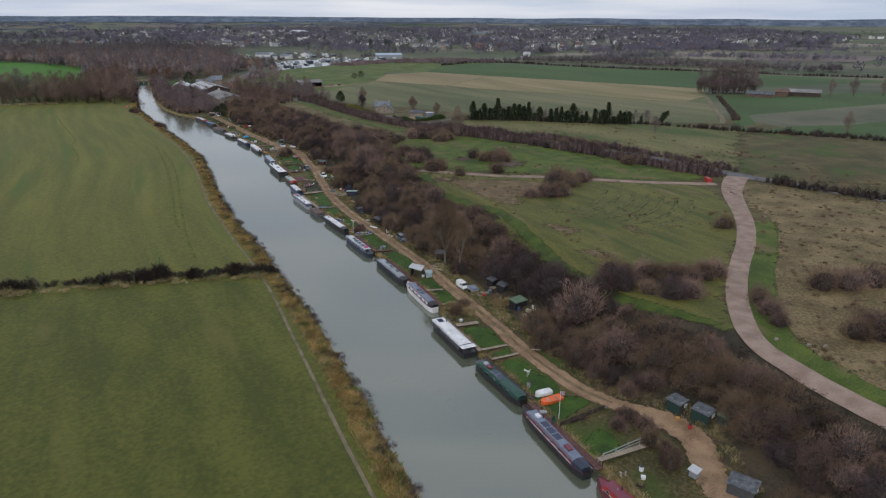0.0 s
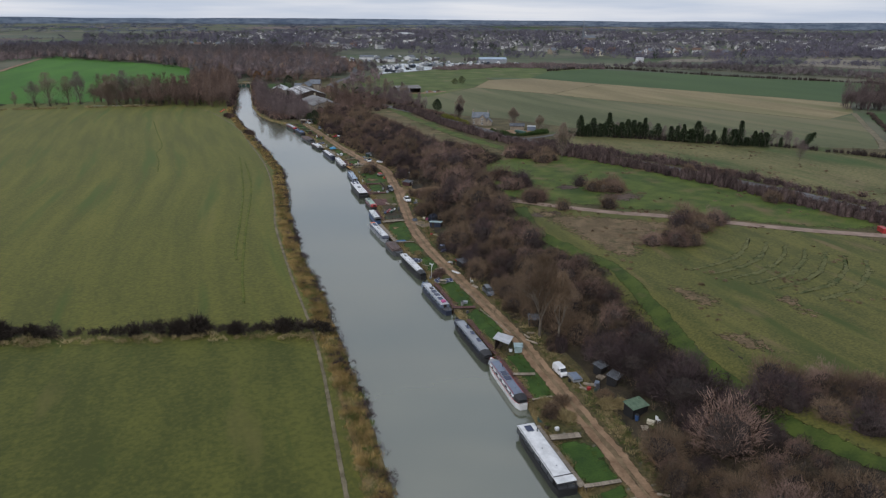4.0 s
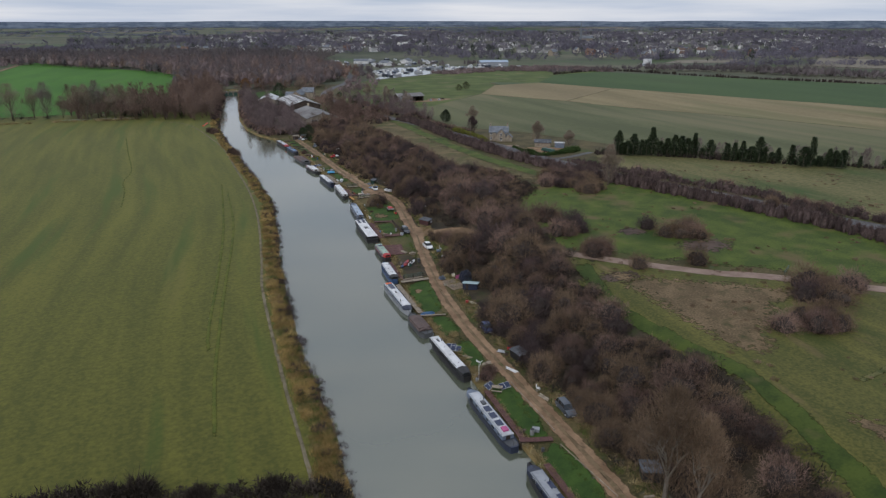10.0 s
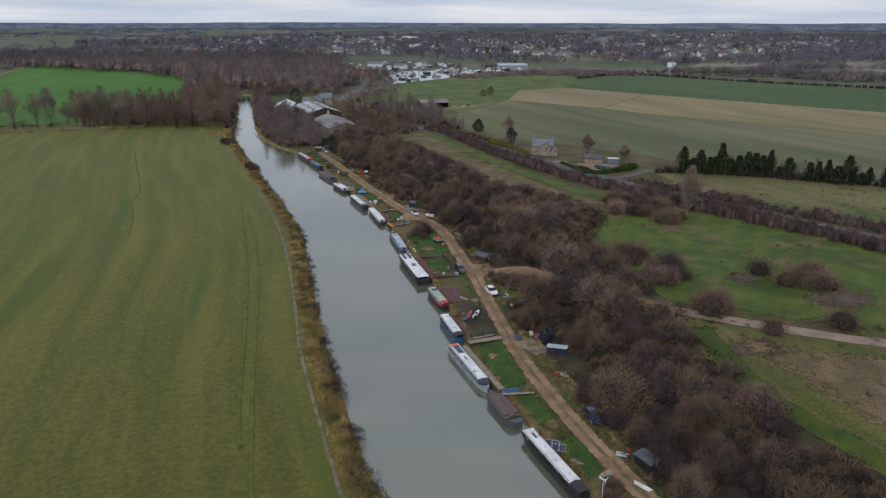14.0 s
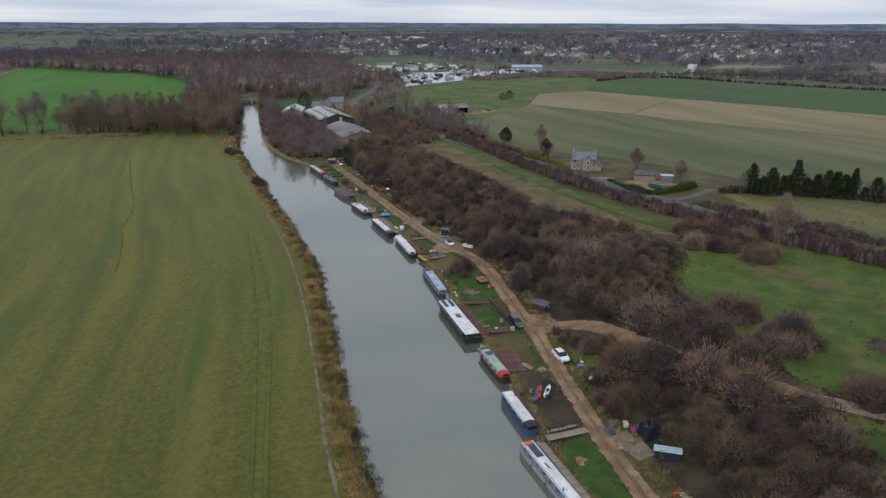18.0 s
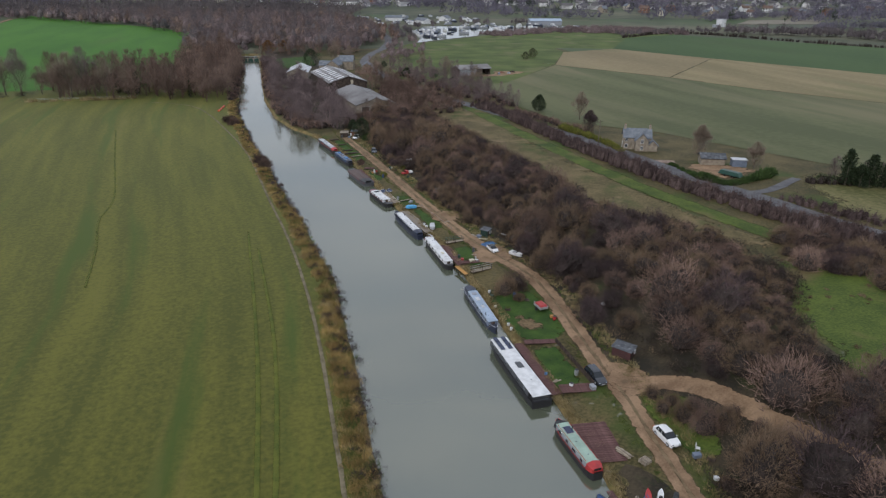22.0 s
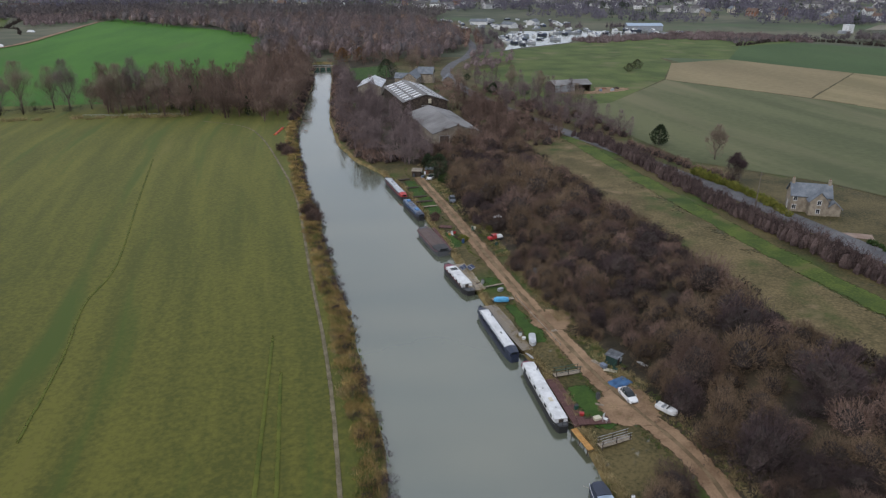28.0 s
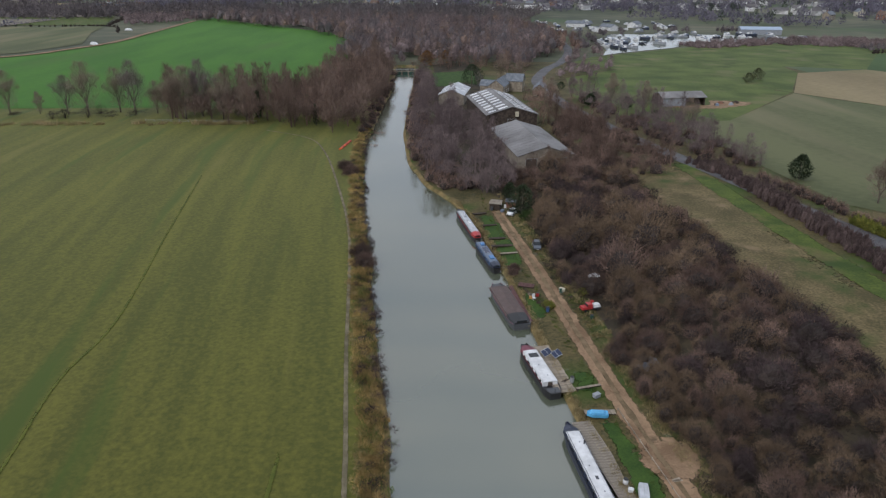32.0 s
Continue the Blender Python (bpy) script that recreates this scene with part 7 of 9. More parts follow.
def marina():
    g = random.Random(8)
    kinds = [cruiser(WHITE, "white motor cruiser in the marina"), cruiser(NAVY, "navy-hulled motor cruiser in the marina"), cruiser(STEELGREY, "grey-hulled motor cruiser in the marina")]
    for i, k in enumerate(kinds):
        k.matrix_basis = pose(196 + 9 * i, 745 + 4 * i, 0.2, 0, 0, 20)
    for i in range(85):
        if i < 45:
            x, y = g.uniform(176, 360), 0
            y = np.interp(x, (176, 225, 300, 360), (730, 775, 800, 812)) + g.choice((-22, -6, 8, 22, 34)) + g.uniform(-3, 3)
        else:
            x, y = g.uniform(170, 300), g.uniform(846, 1010)
        c = copy_thing(kinds[i % 3], pose(x, y, land(x, y) + 0.35, 0, 0, g.choice((15, 105, 195)) + g.uniform(-12, 12)))
        k = g.uniform(0.75, 1.35)
        c.scale = (k, k, k)
    shed = building("boat_shed", 345, 842, 80, "long pale-blue roofed boat shed at the marina", "shed")
    gabled(shed, 14, 34, 4.5, 6.5, STEELGREY, PALEBLUE)
    for x, y, t in ((225, 892, 20), (262, 930, -35), (205, 940, 70)):
        b = building("marina_building", x, y, t, "white marina building with a dark roof", "building")
        gabled(b, 9, 18, 3.4, 5.8, WHITE, SLATE)


marina()


def town_house(wall, roof, label):
    ob = empty("town_house", Matrix(), label, "house", "houses of the town")
    gabled(ob, 8, 11, 5.0, 8.0, wall, roof, over=0.3)
    solid("chimney", BRICK, ob, 0, 4.2, 8.2, 0.8, 0.7, 1.6)
    for y in (-3, 0.4, 3.6):
        for z in (1.5, 4.0):
            opening(ob, -4.0, y, z, 1.3, 1.3, 180)
    for x in (-2, 2):
        opening(ob, x, -5.5, 1.5, 1.3, 1.4, -90)
    return ob


def town():
    g = random.Random(19)
    looks = [town_house(STONE, SLATE, "stone house with a slate roof in the town"), town_house(WHITE, ROOFTILE, "white house with a brown roof in the town"), town_house(BRICK, ROOFTILE, "brick house with a brown roof in the town"), town_house(CREAM, SLATE, "cream house with a slate roof in the town")]
    for i, h in enumerate(looks):
        put(h, 640 + 60 * i, 960 - 12 * i, 1.0, 30 * i)
    for i in range(46):
        if i < 22:
            x = g.uniform(520, 1150)
            y = 1010 + (x - 700) * -0.25 + g.uniform(-60, 110)
        elif i < 30:
            x, y = g.uniform(-420, -360), g.uniform(1270, 1340)
        else:
            x, y = g.uniform(-60, 420), g.uniform(1330, 1500)
        again(looks[g.choice((0, 1, 1, 2, 3))], x, y, g.uniform(0.9, 1.25), g.uniform(0, 180))
    walls, roofs = [], []
    for i in range(900):
        x, y = g.uniform(-100, 1900), 1080 + 1300 * g.random() ** 1.3
        if x < 0.1 * y - 180 or y < 1250 and x < 520 or noise.noise((x / 190, y / 190, 4.0)) < g.uniform(-0.35, 0.05):
            continue
        w, l, e, r, a = g.uniform(7, 10), g.uniform(9, 22), g.uniform(4.5, 6.5), g.uniform(7.5, 10), g.uniform(0, math.pi)
        m, z = Matrix.Translation((x, y, land(x, y))) @ Matrix.Rotation(a, 4, "Z"), -1
        v = lambda px, py, pz: tuple(m @ Vector((px, py, pz)))
        A = [v(s * w / 2, t * l / 2, h) for h in (z, e) for s, t in ((-1, -1), (1, -1), (1, 1), (-1, 1))]
        g0, g1 = v(0, -l / 2, r), v(0, l / 2, r)
        for f in ((0, 1, 5), (0, 5, 4), (1, 2, 6), (1, 6, 5), (2, 3, 7), (2, 7, 6), (3, 0, 4), (3, 4, 7)):
            walls.append([A[k] for k in f])
        walls += [[A[4], A[5], g0], [A[6], A[7], g1]]
        o = 0.4
        B = [v(s * (w / 2 + o), t * (l / 2 + o), e - 0.2) for s, t in ((-1, -1), (1, -1), (1, 1), (-1, 1))]
        h0, h1 = v(0, -l / 2 - o, r + 0.15), v(0, l / 2 + o, r + 0.15)
        roofs += [[B[0], h0, h1], [B[0], h1, B[3]], [B[1], B[2], h1], [B[1], h1, h0]]
    tagged(triangles("town_walls", walls, surface("town_render", (0.28, 0.275, 0.275), (0.60, 0.60, 0.60), scale=0.02, fine=0.4, bump=0.0, island=0.45)), "walls of many small stone and white houses far off", "town", kind="stuff")
    tagged(triangles("town_roofs", roofs, surface("town_roof", (0.085, 0.082, 0.085), (0.135, 0.128, 0.130), scale=0.02, fine=0.4, bump=0.0, island=0.3)), "grey and brown roofs of houses far off", "town", kind="stuff")
    church = building("church", 926, 1650, 0, "stone church with a tall thin spire", "church")
    solid("tower", SLATE, church, 0, 0, 8, 6, 6, 20, bevel=0.3)
    sp = bmesh.new()
    tube(sp, (0, 0, 17.9), (0, 0, 54), 2.9, 0.15, 8)
    part("spire", sp, SLATE, church)
    gabled(church, 12, 32, 9, 15, STONE, SLATE, at=(18, 0), turn=90)
    for s in (-1, 1):
        opening(church, 3.02 * s, 0, 14, 1.6, 3.2, 0 if s > 0 else 180, STONE)
    block = building("white_tower", 519, 780, 20, "white windowless block beside the fields", "building")
    block.scale = (0.72, 0.72, 0.72)
    solid("block", WHITE, block, 0, 0, 5, 11, 9, 11, bevel=0.1)
    solid("parapet", SILVER, block, 0, 0, 10.6, 11.4, 9.4, 0.4, bevel=0.05)
    solid("annex", STEELGREY, block, -11, 0, 1.6, 10, 7, 4, bevel=0.05)
    works = building("white_works", 560, 2060, 15, "long white works building in the town", "building")
    gabled(works, 26, 60, 9, 12, WHITE, SILVER)


town()
for x, y, t, m, rf, l, h in ((369, 292, 37, ROOFTILE, FELT, 15, 2.0), (383, 287.5, 30, ROOFTILE, ROOFTILE, 7, 3.0), (397, 282, 37, DARKWOOD, ASBESTOS, 18, 2.6)):
    b = building("farm_shed", x, y, t, "low brown brick farm shed with a dark roof" if m == ROOFTILE else "long open farm shed with a pale sheet roof", "shed")
    gabled(b, 6, l, h, h + 1.6, m, rf)
for i, (x, y, k) in enumerate(((413.6, 276, 0.7), (426, 269, 0.75), (442, 260, 0.7), (270, 170, 0.6), (200, 205, 0.45))):
    again(ROW[(1 + i) % 3], x, y, k, 70 * i)
wood("cypress_scrub", [(151, 281), (166, 274), (185, 256), (205, 236), (222, 226), (224, 231), (206, 243), (186, 264), (167, 281), (154, 287)], 3.0, [feathery(780 + i, 260, 1.8, 6.5, 1.0, 0.045, 2) for i in range(3)], TWIGWOOD, "bare saplings between the cypresses", (0.5, 1.05), 51)
wood("cypress_scrub", [(151, 281), (166, 274), (185, 256), (205, 236), (222, 226), (222, 228), (205, 239), (186, 260), (167, 278), (153, 284)], 3.2, [twig_cloud(790 + i, 200, 1.7, 2.6, lobes=5, length=0.5, width=0.08)[0] for i in range(3)], EVERGREEN, "dark ivy and holly at the foot of the cypresses", (0.6, 1.2), 52)
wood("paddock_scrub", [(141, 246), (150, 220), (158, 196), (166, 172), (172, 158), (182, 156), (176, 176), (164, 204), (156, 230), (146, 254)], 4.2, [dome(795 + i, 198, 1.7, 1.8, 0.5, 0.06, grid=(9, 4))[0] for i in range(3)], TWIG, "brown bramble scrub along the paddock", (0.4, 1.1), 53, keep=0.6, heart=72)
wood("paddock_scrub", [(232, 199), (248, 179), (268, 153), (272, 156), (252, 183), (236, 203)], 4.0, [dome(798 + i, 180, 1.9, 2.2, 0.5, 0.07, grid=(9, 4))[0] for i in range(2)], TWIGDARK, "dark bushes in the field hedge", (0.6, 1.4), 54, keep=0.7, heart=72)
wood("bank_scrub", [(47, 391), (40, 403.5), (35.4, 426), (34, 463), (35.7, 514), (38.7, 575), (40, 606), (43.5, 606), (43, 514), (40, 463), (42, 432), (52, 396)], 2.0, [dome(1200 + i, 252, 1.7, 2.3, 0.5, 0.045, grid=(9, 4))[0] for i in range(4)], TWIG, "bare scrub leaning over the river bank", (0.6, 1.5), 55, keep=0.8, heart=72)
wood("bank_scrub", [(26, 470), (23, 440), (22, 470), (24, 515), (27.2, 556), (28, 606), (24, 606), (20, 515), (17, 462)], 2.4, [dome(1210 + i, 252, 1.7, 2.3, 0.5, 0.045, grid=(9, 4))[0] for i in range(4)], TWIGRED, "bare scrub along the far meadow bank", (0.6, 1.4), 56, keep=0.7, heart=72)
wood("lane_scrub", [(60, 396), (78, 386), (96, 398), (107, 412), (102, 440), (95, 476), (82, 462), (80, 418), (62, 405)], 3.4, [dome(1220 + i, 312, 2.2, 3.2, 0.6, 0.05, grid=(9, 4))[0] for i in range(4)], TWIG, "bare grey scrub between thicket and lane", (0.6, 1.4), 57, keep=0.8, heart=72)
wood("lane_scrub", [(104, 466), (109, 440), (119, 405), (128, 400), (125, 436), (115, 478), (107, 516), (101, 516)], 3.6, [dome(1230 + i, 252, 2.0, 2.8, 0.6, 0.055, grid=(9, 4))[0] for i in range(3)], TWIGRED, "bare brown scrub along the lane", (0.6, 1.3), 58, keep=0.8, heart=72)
VALLEY = [(-10, 650), (50, 640), (95, 600), (118, 650), (140, 720), (150, 820), (150, 960), (40, 1000), (-60, 1050), (-240, 1100), (-60, 900), (0, 760)]
wood("valley_wood", VALLEY, 17, GROVE, TWIGRUST, "rusty-brown trees in the valley woodland", (0.8, 1.45), 61, heart=36)
wood("valley_wood", VALLEY, 15, GROVE, TWIGGREY, "grey trees in the valley woodland", (0.9, 1.55), 62, heart=36)
wood("lane_wood", [(104, 560), (128, 640), (150, 705), (178, 692), (142, 600), (112, 540)], 7.5, GROVE, TWIGWOOD, "bare trees on both sides of the lane", (0.35, 0.8), 63, keep=0.75, heart=36)
wood("lane_wood", [(36, 618), (62, 612), (78, 596), (96, 590), (100, 606), (70, 640), (40, 640)], 6.5, COPSE, TWIGRUST, "russet trees beyond the weir", (0.5, 0.95), 64)
wood("far_wood", [(150, 690), (172, 690), (180, 780), (240, 850), (330, 848), (330, 862), (230, 868), (160, 800)], 9, GROVE, TWIGGREY, "grey trees behind the marina", (0.5, 1.0), 65, keep=0.7, heart=36)

# ---- the moorings: lawns, jetties, decks ----
LAWNS = (
    ((46.9, 56.6), (52.5, 58.0), (52.2, 53.2), (47.6, 52.6)),
    ((48.8, 79.0), (53.2, 79.0), (53.6, 70), (53.6, 66.5), (55.4, 63.4), (48.4, 62.4), (48.4, 69)),
    ((50.6, 92.6), (54.2, 91.6), (54.0, 83.9), (49.9, 84.1)),
    ((49.6, 82.9), (54, 82.4), (53.8, 80.4), (49.5, 80.4)),
    ((52.7, 133), (56, 134.6), (56.4, 125), (54.6, 121.4), (52.8, 121.6)),
    ((52.6, 116.6), (56.4, 115), (55.2, 103.3), (52.4, 103.5)),
    ((52.8, 150), (56.2, 149.6), (56.2, 137.2), (52.6, 137.6)),
    ((51.9, 193.4), (57.0, 193.6), (55.8, 179.6), (52.0, 179.6)),
    ((52.4, 176.6), (55.4, 176.2), (55.6, 170), (52.0, 169.4)),
    ((52.6, 164.8), (55.5, 166), (55.6, 158.2), (52.7, 156.4)),
    ((56.9, 237.8), (60.6, 237.2), (59.8, 227.8), (55.9, 228.4)),
    ((56.9, 254.6), (60, 257), (64.0, 257), (64.2, 241), (57.0, 240.8)),
    ((58.2, 278.8), (61.4, 278.4), (61.8, 269.2), (58.4, 269.2)),
    ((55.9, 303.1), (58.3, 303.2), (59.9, 290.9), (57.4, 291.1)),
    ((55.4, 314.4), (57.6, 314.6), (58.2, 310), (55.2, 310)),
    ((53.0, 339), (54.4, 338.6), (55.4, 330.4), (52.4, 330)),
    ((50.6, 362.4), (54.2, 362.6), (54.6, 350), (51.4, 350)),
    ((49.4, 377.6), (52.2, 377.0), (53.6, 364.4), (50.4, 364.6)),
)
for i, p in enumerate(LAWNS):
    drape("lawn", p, LAWN, 0.045, 1.0, "bright green mown lawn of a mooring plot", "lawn", 1.2, seed=i * 3.0)
drape("plot", [(53.6, 210), (58, 210.5), (60, 199), (53, 196.5)], SCRUB, 0.05, 2.0, "dug brown garden plot beside a mooring", "plot", 1.2, seed=70)


def board_mesh(w, l, h):
    bm = box(bmesh.new(), 0, 0, 0, w, l, h)
    me = bpy.data.meshes.new("plank")
    bmesh.ops.recalc_face_normals(bm, faces=bm.faces[:])
    bm.to_mesh(me)
    bm.free()
    return me


def jetty(a, b, width, material, label, height=0.16, rail=None, legs=True, name="jetty", gap=0.17):
    """A plank walkway from a to b: boards across, bearers under them, posts, and a handrail if wanted."""
    l = math.hypot(b[0] - a[0], b[1] - a[1])
    x, y = (a[0] + b[0]) / 2, (a[1] + b[1]) / 2
    z = max(land(*a), land(*b), land(x, y), 0.75) + height
    ob = empty(name, pose(x, y, z, 0, 0, turn_of(*a, *b)), label, "jetty" if name == "jetty" else "deck", "jetties" if name == "jetty" else "")
    me = board_mesh(width, gap - 0.022, 0.05)
    me.materials.append(material)
    n = max(2, int(l / gap))
    for i in range(n):
        p = new("plank", me)
        p.parent = ob
        p.location = (0.012 * math.sin(i * 12.9), -l / 2 + (i + 0.5) * l / n, 0.004 * math.sin(i * 7.3))
        p.rotation_euler = (0, 0, 0.012 * math.sin(i * 3.7))
    for s in (-1, 1):
        solid("bearer", DARKWOOD, ob, s * (width / 2 - 0.12), 0, -0.10, 0.08, l, 0.14, bevel=0)
    if legs:
        for s in (-1, 1):
            for t in (-0.45, 0.0, 0.45):
                rod("post", DARKWOOD, ob, (s * (width / 2 - 0.05), t * l, -1.3), (s * (width / 2 - 0.05), t * l, 0.02 if not rail else 0.9), 0.06)
    if rail:
        for s in (-1, 1):
            for h in (0.5, 0.9):
                rod("handrail", rail, ob, (s * (width / 2 - 0.05), -l / 2, h), (s * (width / 2 - 0.05), l / 2, h), 0.035, sides=4)
    return ob


JETTIES = (((50.0, 93.4), (54.0, 92.8), 1.1, PLANK), ((49.3, 83.5), (54.0, 83.1), 0.6, PLANK), ((49.2, 80.0), (54.0, 79.8), 0.55, PLANK), ((52.2, 110.2), (55.4, 109.2), 0.7, PLANK), ((51.8, 102.6), (54.9, 102.5), 0.35, PLANK), ((47.6, 52.3), (57.0, 51.9), 0.8, PLANK), ((51.4, 136.6), (55.6, 135.5), 0.9, REDDECK), ((50.6, 177.6), (55.2, 176.6), 0.45, PLANK), ((51.6, 194.5), (57.6, 194.6), 1.2, PLANK), ((51.2, 355.4), (54.6, 355.8), 0.6, PLANK), ((50.0, 363.4), (53.4, 363.6), 0.8, DARKWOOD), ((48.2, 378.3), (51.2, 379.0), 0.9, DARKWOOD), ((50.0, 359.3), (54.2, 359.6), 0.9, DARKWOOD), ((52.6, 341.9), (55.1, 340.9), 1.5, REDDECK), ((55.0, 310.1), (58.4, 310.8), 0.4, PLANK), ((54.8, 305.1), (58.6, 305.0), 0.9, PLANK), ((49.6, 371), (52.6, 371.3), 0.7, DARKWOOD))
for a, b, w, m in JETTIES:
    jetty(a, b, w, m, "weathered plank jetty reaching from the bank" if m is PLANK else "dark plank jetty reaching from the bank")
QUAYS = (((48.1, 67.4), (47.3, 51.5), 1.0, REDDECK, "red-brown boardwalk beside a maroon boat"), ((49.0, 82.0), (49.0, 68.0), 0.8, DARKWOOD, "grey boardwalk beside a green boat"), ((49.8, 97), (49.5, 84), 0.9, PLANK, "plank boardwalk beside a wide boat"), ((52.4, 117), (52.0, 103.5), 0.9, REDDECK, "brown boardwalk beside a white boat"), ((52.3, 150), (52.2, 137), 0.9, REDDECK, "red-brown boardwalk beside a grey boat"), ((50.9, 194.6), (51.3, 179.5), 1.0, PLANK, "pale boardwalk beside a silver boat"), ((52.9, 208.5), (52.7, 197), 0.7, REDDECK, "brown boardwalk beside a blue boat"), ((51.2, 342), (52.5, 329), 0.7, REDDECK, "red-brown boardwalk beside a barge"), ((52.7, 131.5), (52.5, 117.5), 0.9, REDDECK, "brown boardwalk beside a dark boat"))
for a, b, w, m, t in QUAYS:
    jetty(a, b, w, m, t, name="boardwalk", height=0.12)
jetty((56.4, 219.6), (55.2, 212.4), 4.4, REDDECK, "broad red-brown deck beside a green boat", name="deck", height=0.14)
jetty((55.9, 240.2), (55.5, 226.4), 1.5, REDDECK, "red-brown deck beside the houseboat", name="deck", height=0.14)
jetty((56.6, 239.7), (61.2, 238.6), 1.2, REDDECK, "red-brown deck across the plot", name="deck", height=0.05)
jetty((56.2, 226.9), (60.8, 226.0), 1.9, REDDECK, "red-brown deck beside the track", name="deck", height=0.05)
jetty((57.0, 281), (57.2, 270.4), 1.7, REDDECK, "long red-brown deck beside a white boat", name="deck", height=0.14)
jetty((56.9, 271.0), (60.9, 270.6), 1.5, REDDECK, "red-brown deck cluttered with garden things", name="deck", height=0.10)
jetty((56.0, 270.0), (56.6, 265.9), 0.8, FRESHWOOD, "new orange timber gangplank", name="gangplank", height=0.2)
jetty((57.6, 266.0), (61.8, 266.9), 0.9, PLANK, "plank bridge with a grey handrail", rail=GALV, height=0.1)
jetty((57.4, 281.2), (61.3, 281.6), 0.9, PLANK, "plank bridge with a green handrail", rail=GREENPAINT, height=0.1)
jetty((52.4, 195.9), (57.0, 196.2), 0.5, PLANK, "narrow plank walkway with a green rail", rail=GREENPAINT, height=0.1)
jetty((54.1, 303.9), (56.4, 289.0), 2.3, CONCRETE, "broad weathered quay of wide boards", name="quay", height=0.10, gap=0.45)
jetty((52.3, 321.6), (53.9, 310.0), 2.9, PLANK, "pale broad deck beside a river cruiser", name="deck", height=0.14, gap=0.24)


def fence(a, b, height, material, label, rails=2, gap=1.8, boards=False):
    l = math.hypot(b[0] - a[0], b[1] - a[1])
    ob = empty("fence", pose(a[0], a[1], 0, 0, 0, turn_of(*b, *a)), label, "fence")
    n = max(1, round(l / gap))
    at = [land(a[0] + (b[0] - a[0]) * i / n, a[1] + (b[1] - a[1]) * i / n) for i in range(n + 1)]
    for i in range(n + 1):
        solid("post", material, ob, 0, l * i / n, at[i] + height / 2 - 0.15, 0.12, 0.12, height + 0.3, bevel=0.01)
    for i in range(n):
        for k in range(rails):
            h = height * (k + 0.7) / rails
            bm = bmesh.new()
            tube(bm, (0, l * i / n, at[i] + h), (0, l * (i + 1) / n, at[i + 1] + h), 0.05, sides=4)
            part("rail", bm, material, ob)
        if boards:
            for k in range(8):
                solid("board", material, ob, 0.05, l * (i + (k + 0.5) / 8) / n, (at[i] + at[i + 1]) / 2 + height / 2, 0.03, l / n / 8.6, height, bevel=0)
    return ob


fence((59.0, 305.3), (61.0, 288.6), 0.45, PLANK, "low timber edging rail beside the track", 1, 1.6)
fence((61.2, 238.4), (60.9, 226.4), 0.8, DARKWOOD, "dark timber fence between plot and track", 2, 1.5, True)
fence((48.4, 61.0), (55.6, 60.9), 0.7, DARKWOOD, "dark board fence between two plots", 2, 1.5, True)
fence((55.9, 133.8), (57.2, 123), 0.4, PLANK, "low timber edging beside the track", 1, 1.6)
fence((56.3, 150), (56.6, 137), 0.35, PLANK, "low timber edging beside the track", 1, 1.6)
fence((47.0, 52.9), (56.4, 52.7), 0.9, GALV, "thin handrail along a long jetty", 2, 1.8)
fence((53.2, 340.2), (55.6, 332), 0.6, DARKWOOD, "low fence beside a barge garden", 2, 1.4)
fence((-20, 481.5), (-60, 484.5), 0.9, GALV, "metal field rail along the ditch", 2, 3.0)

# ---- vehicles ----


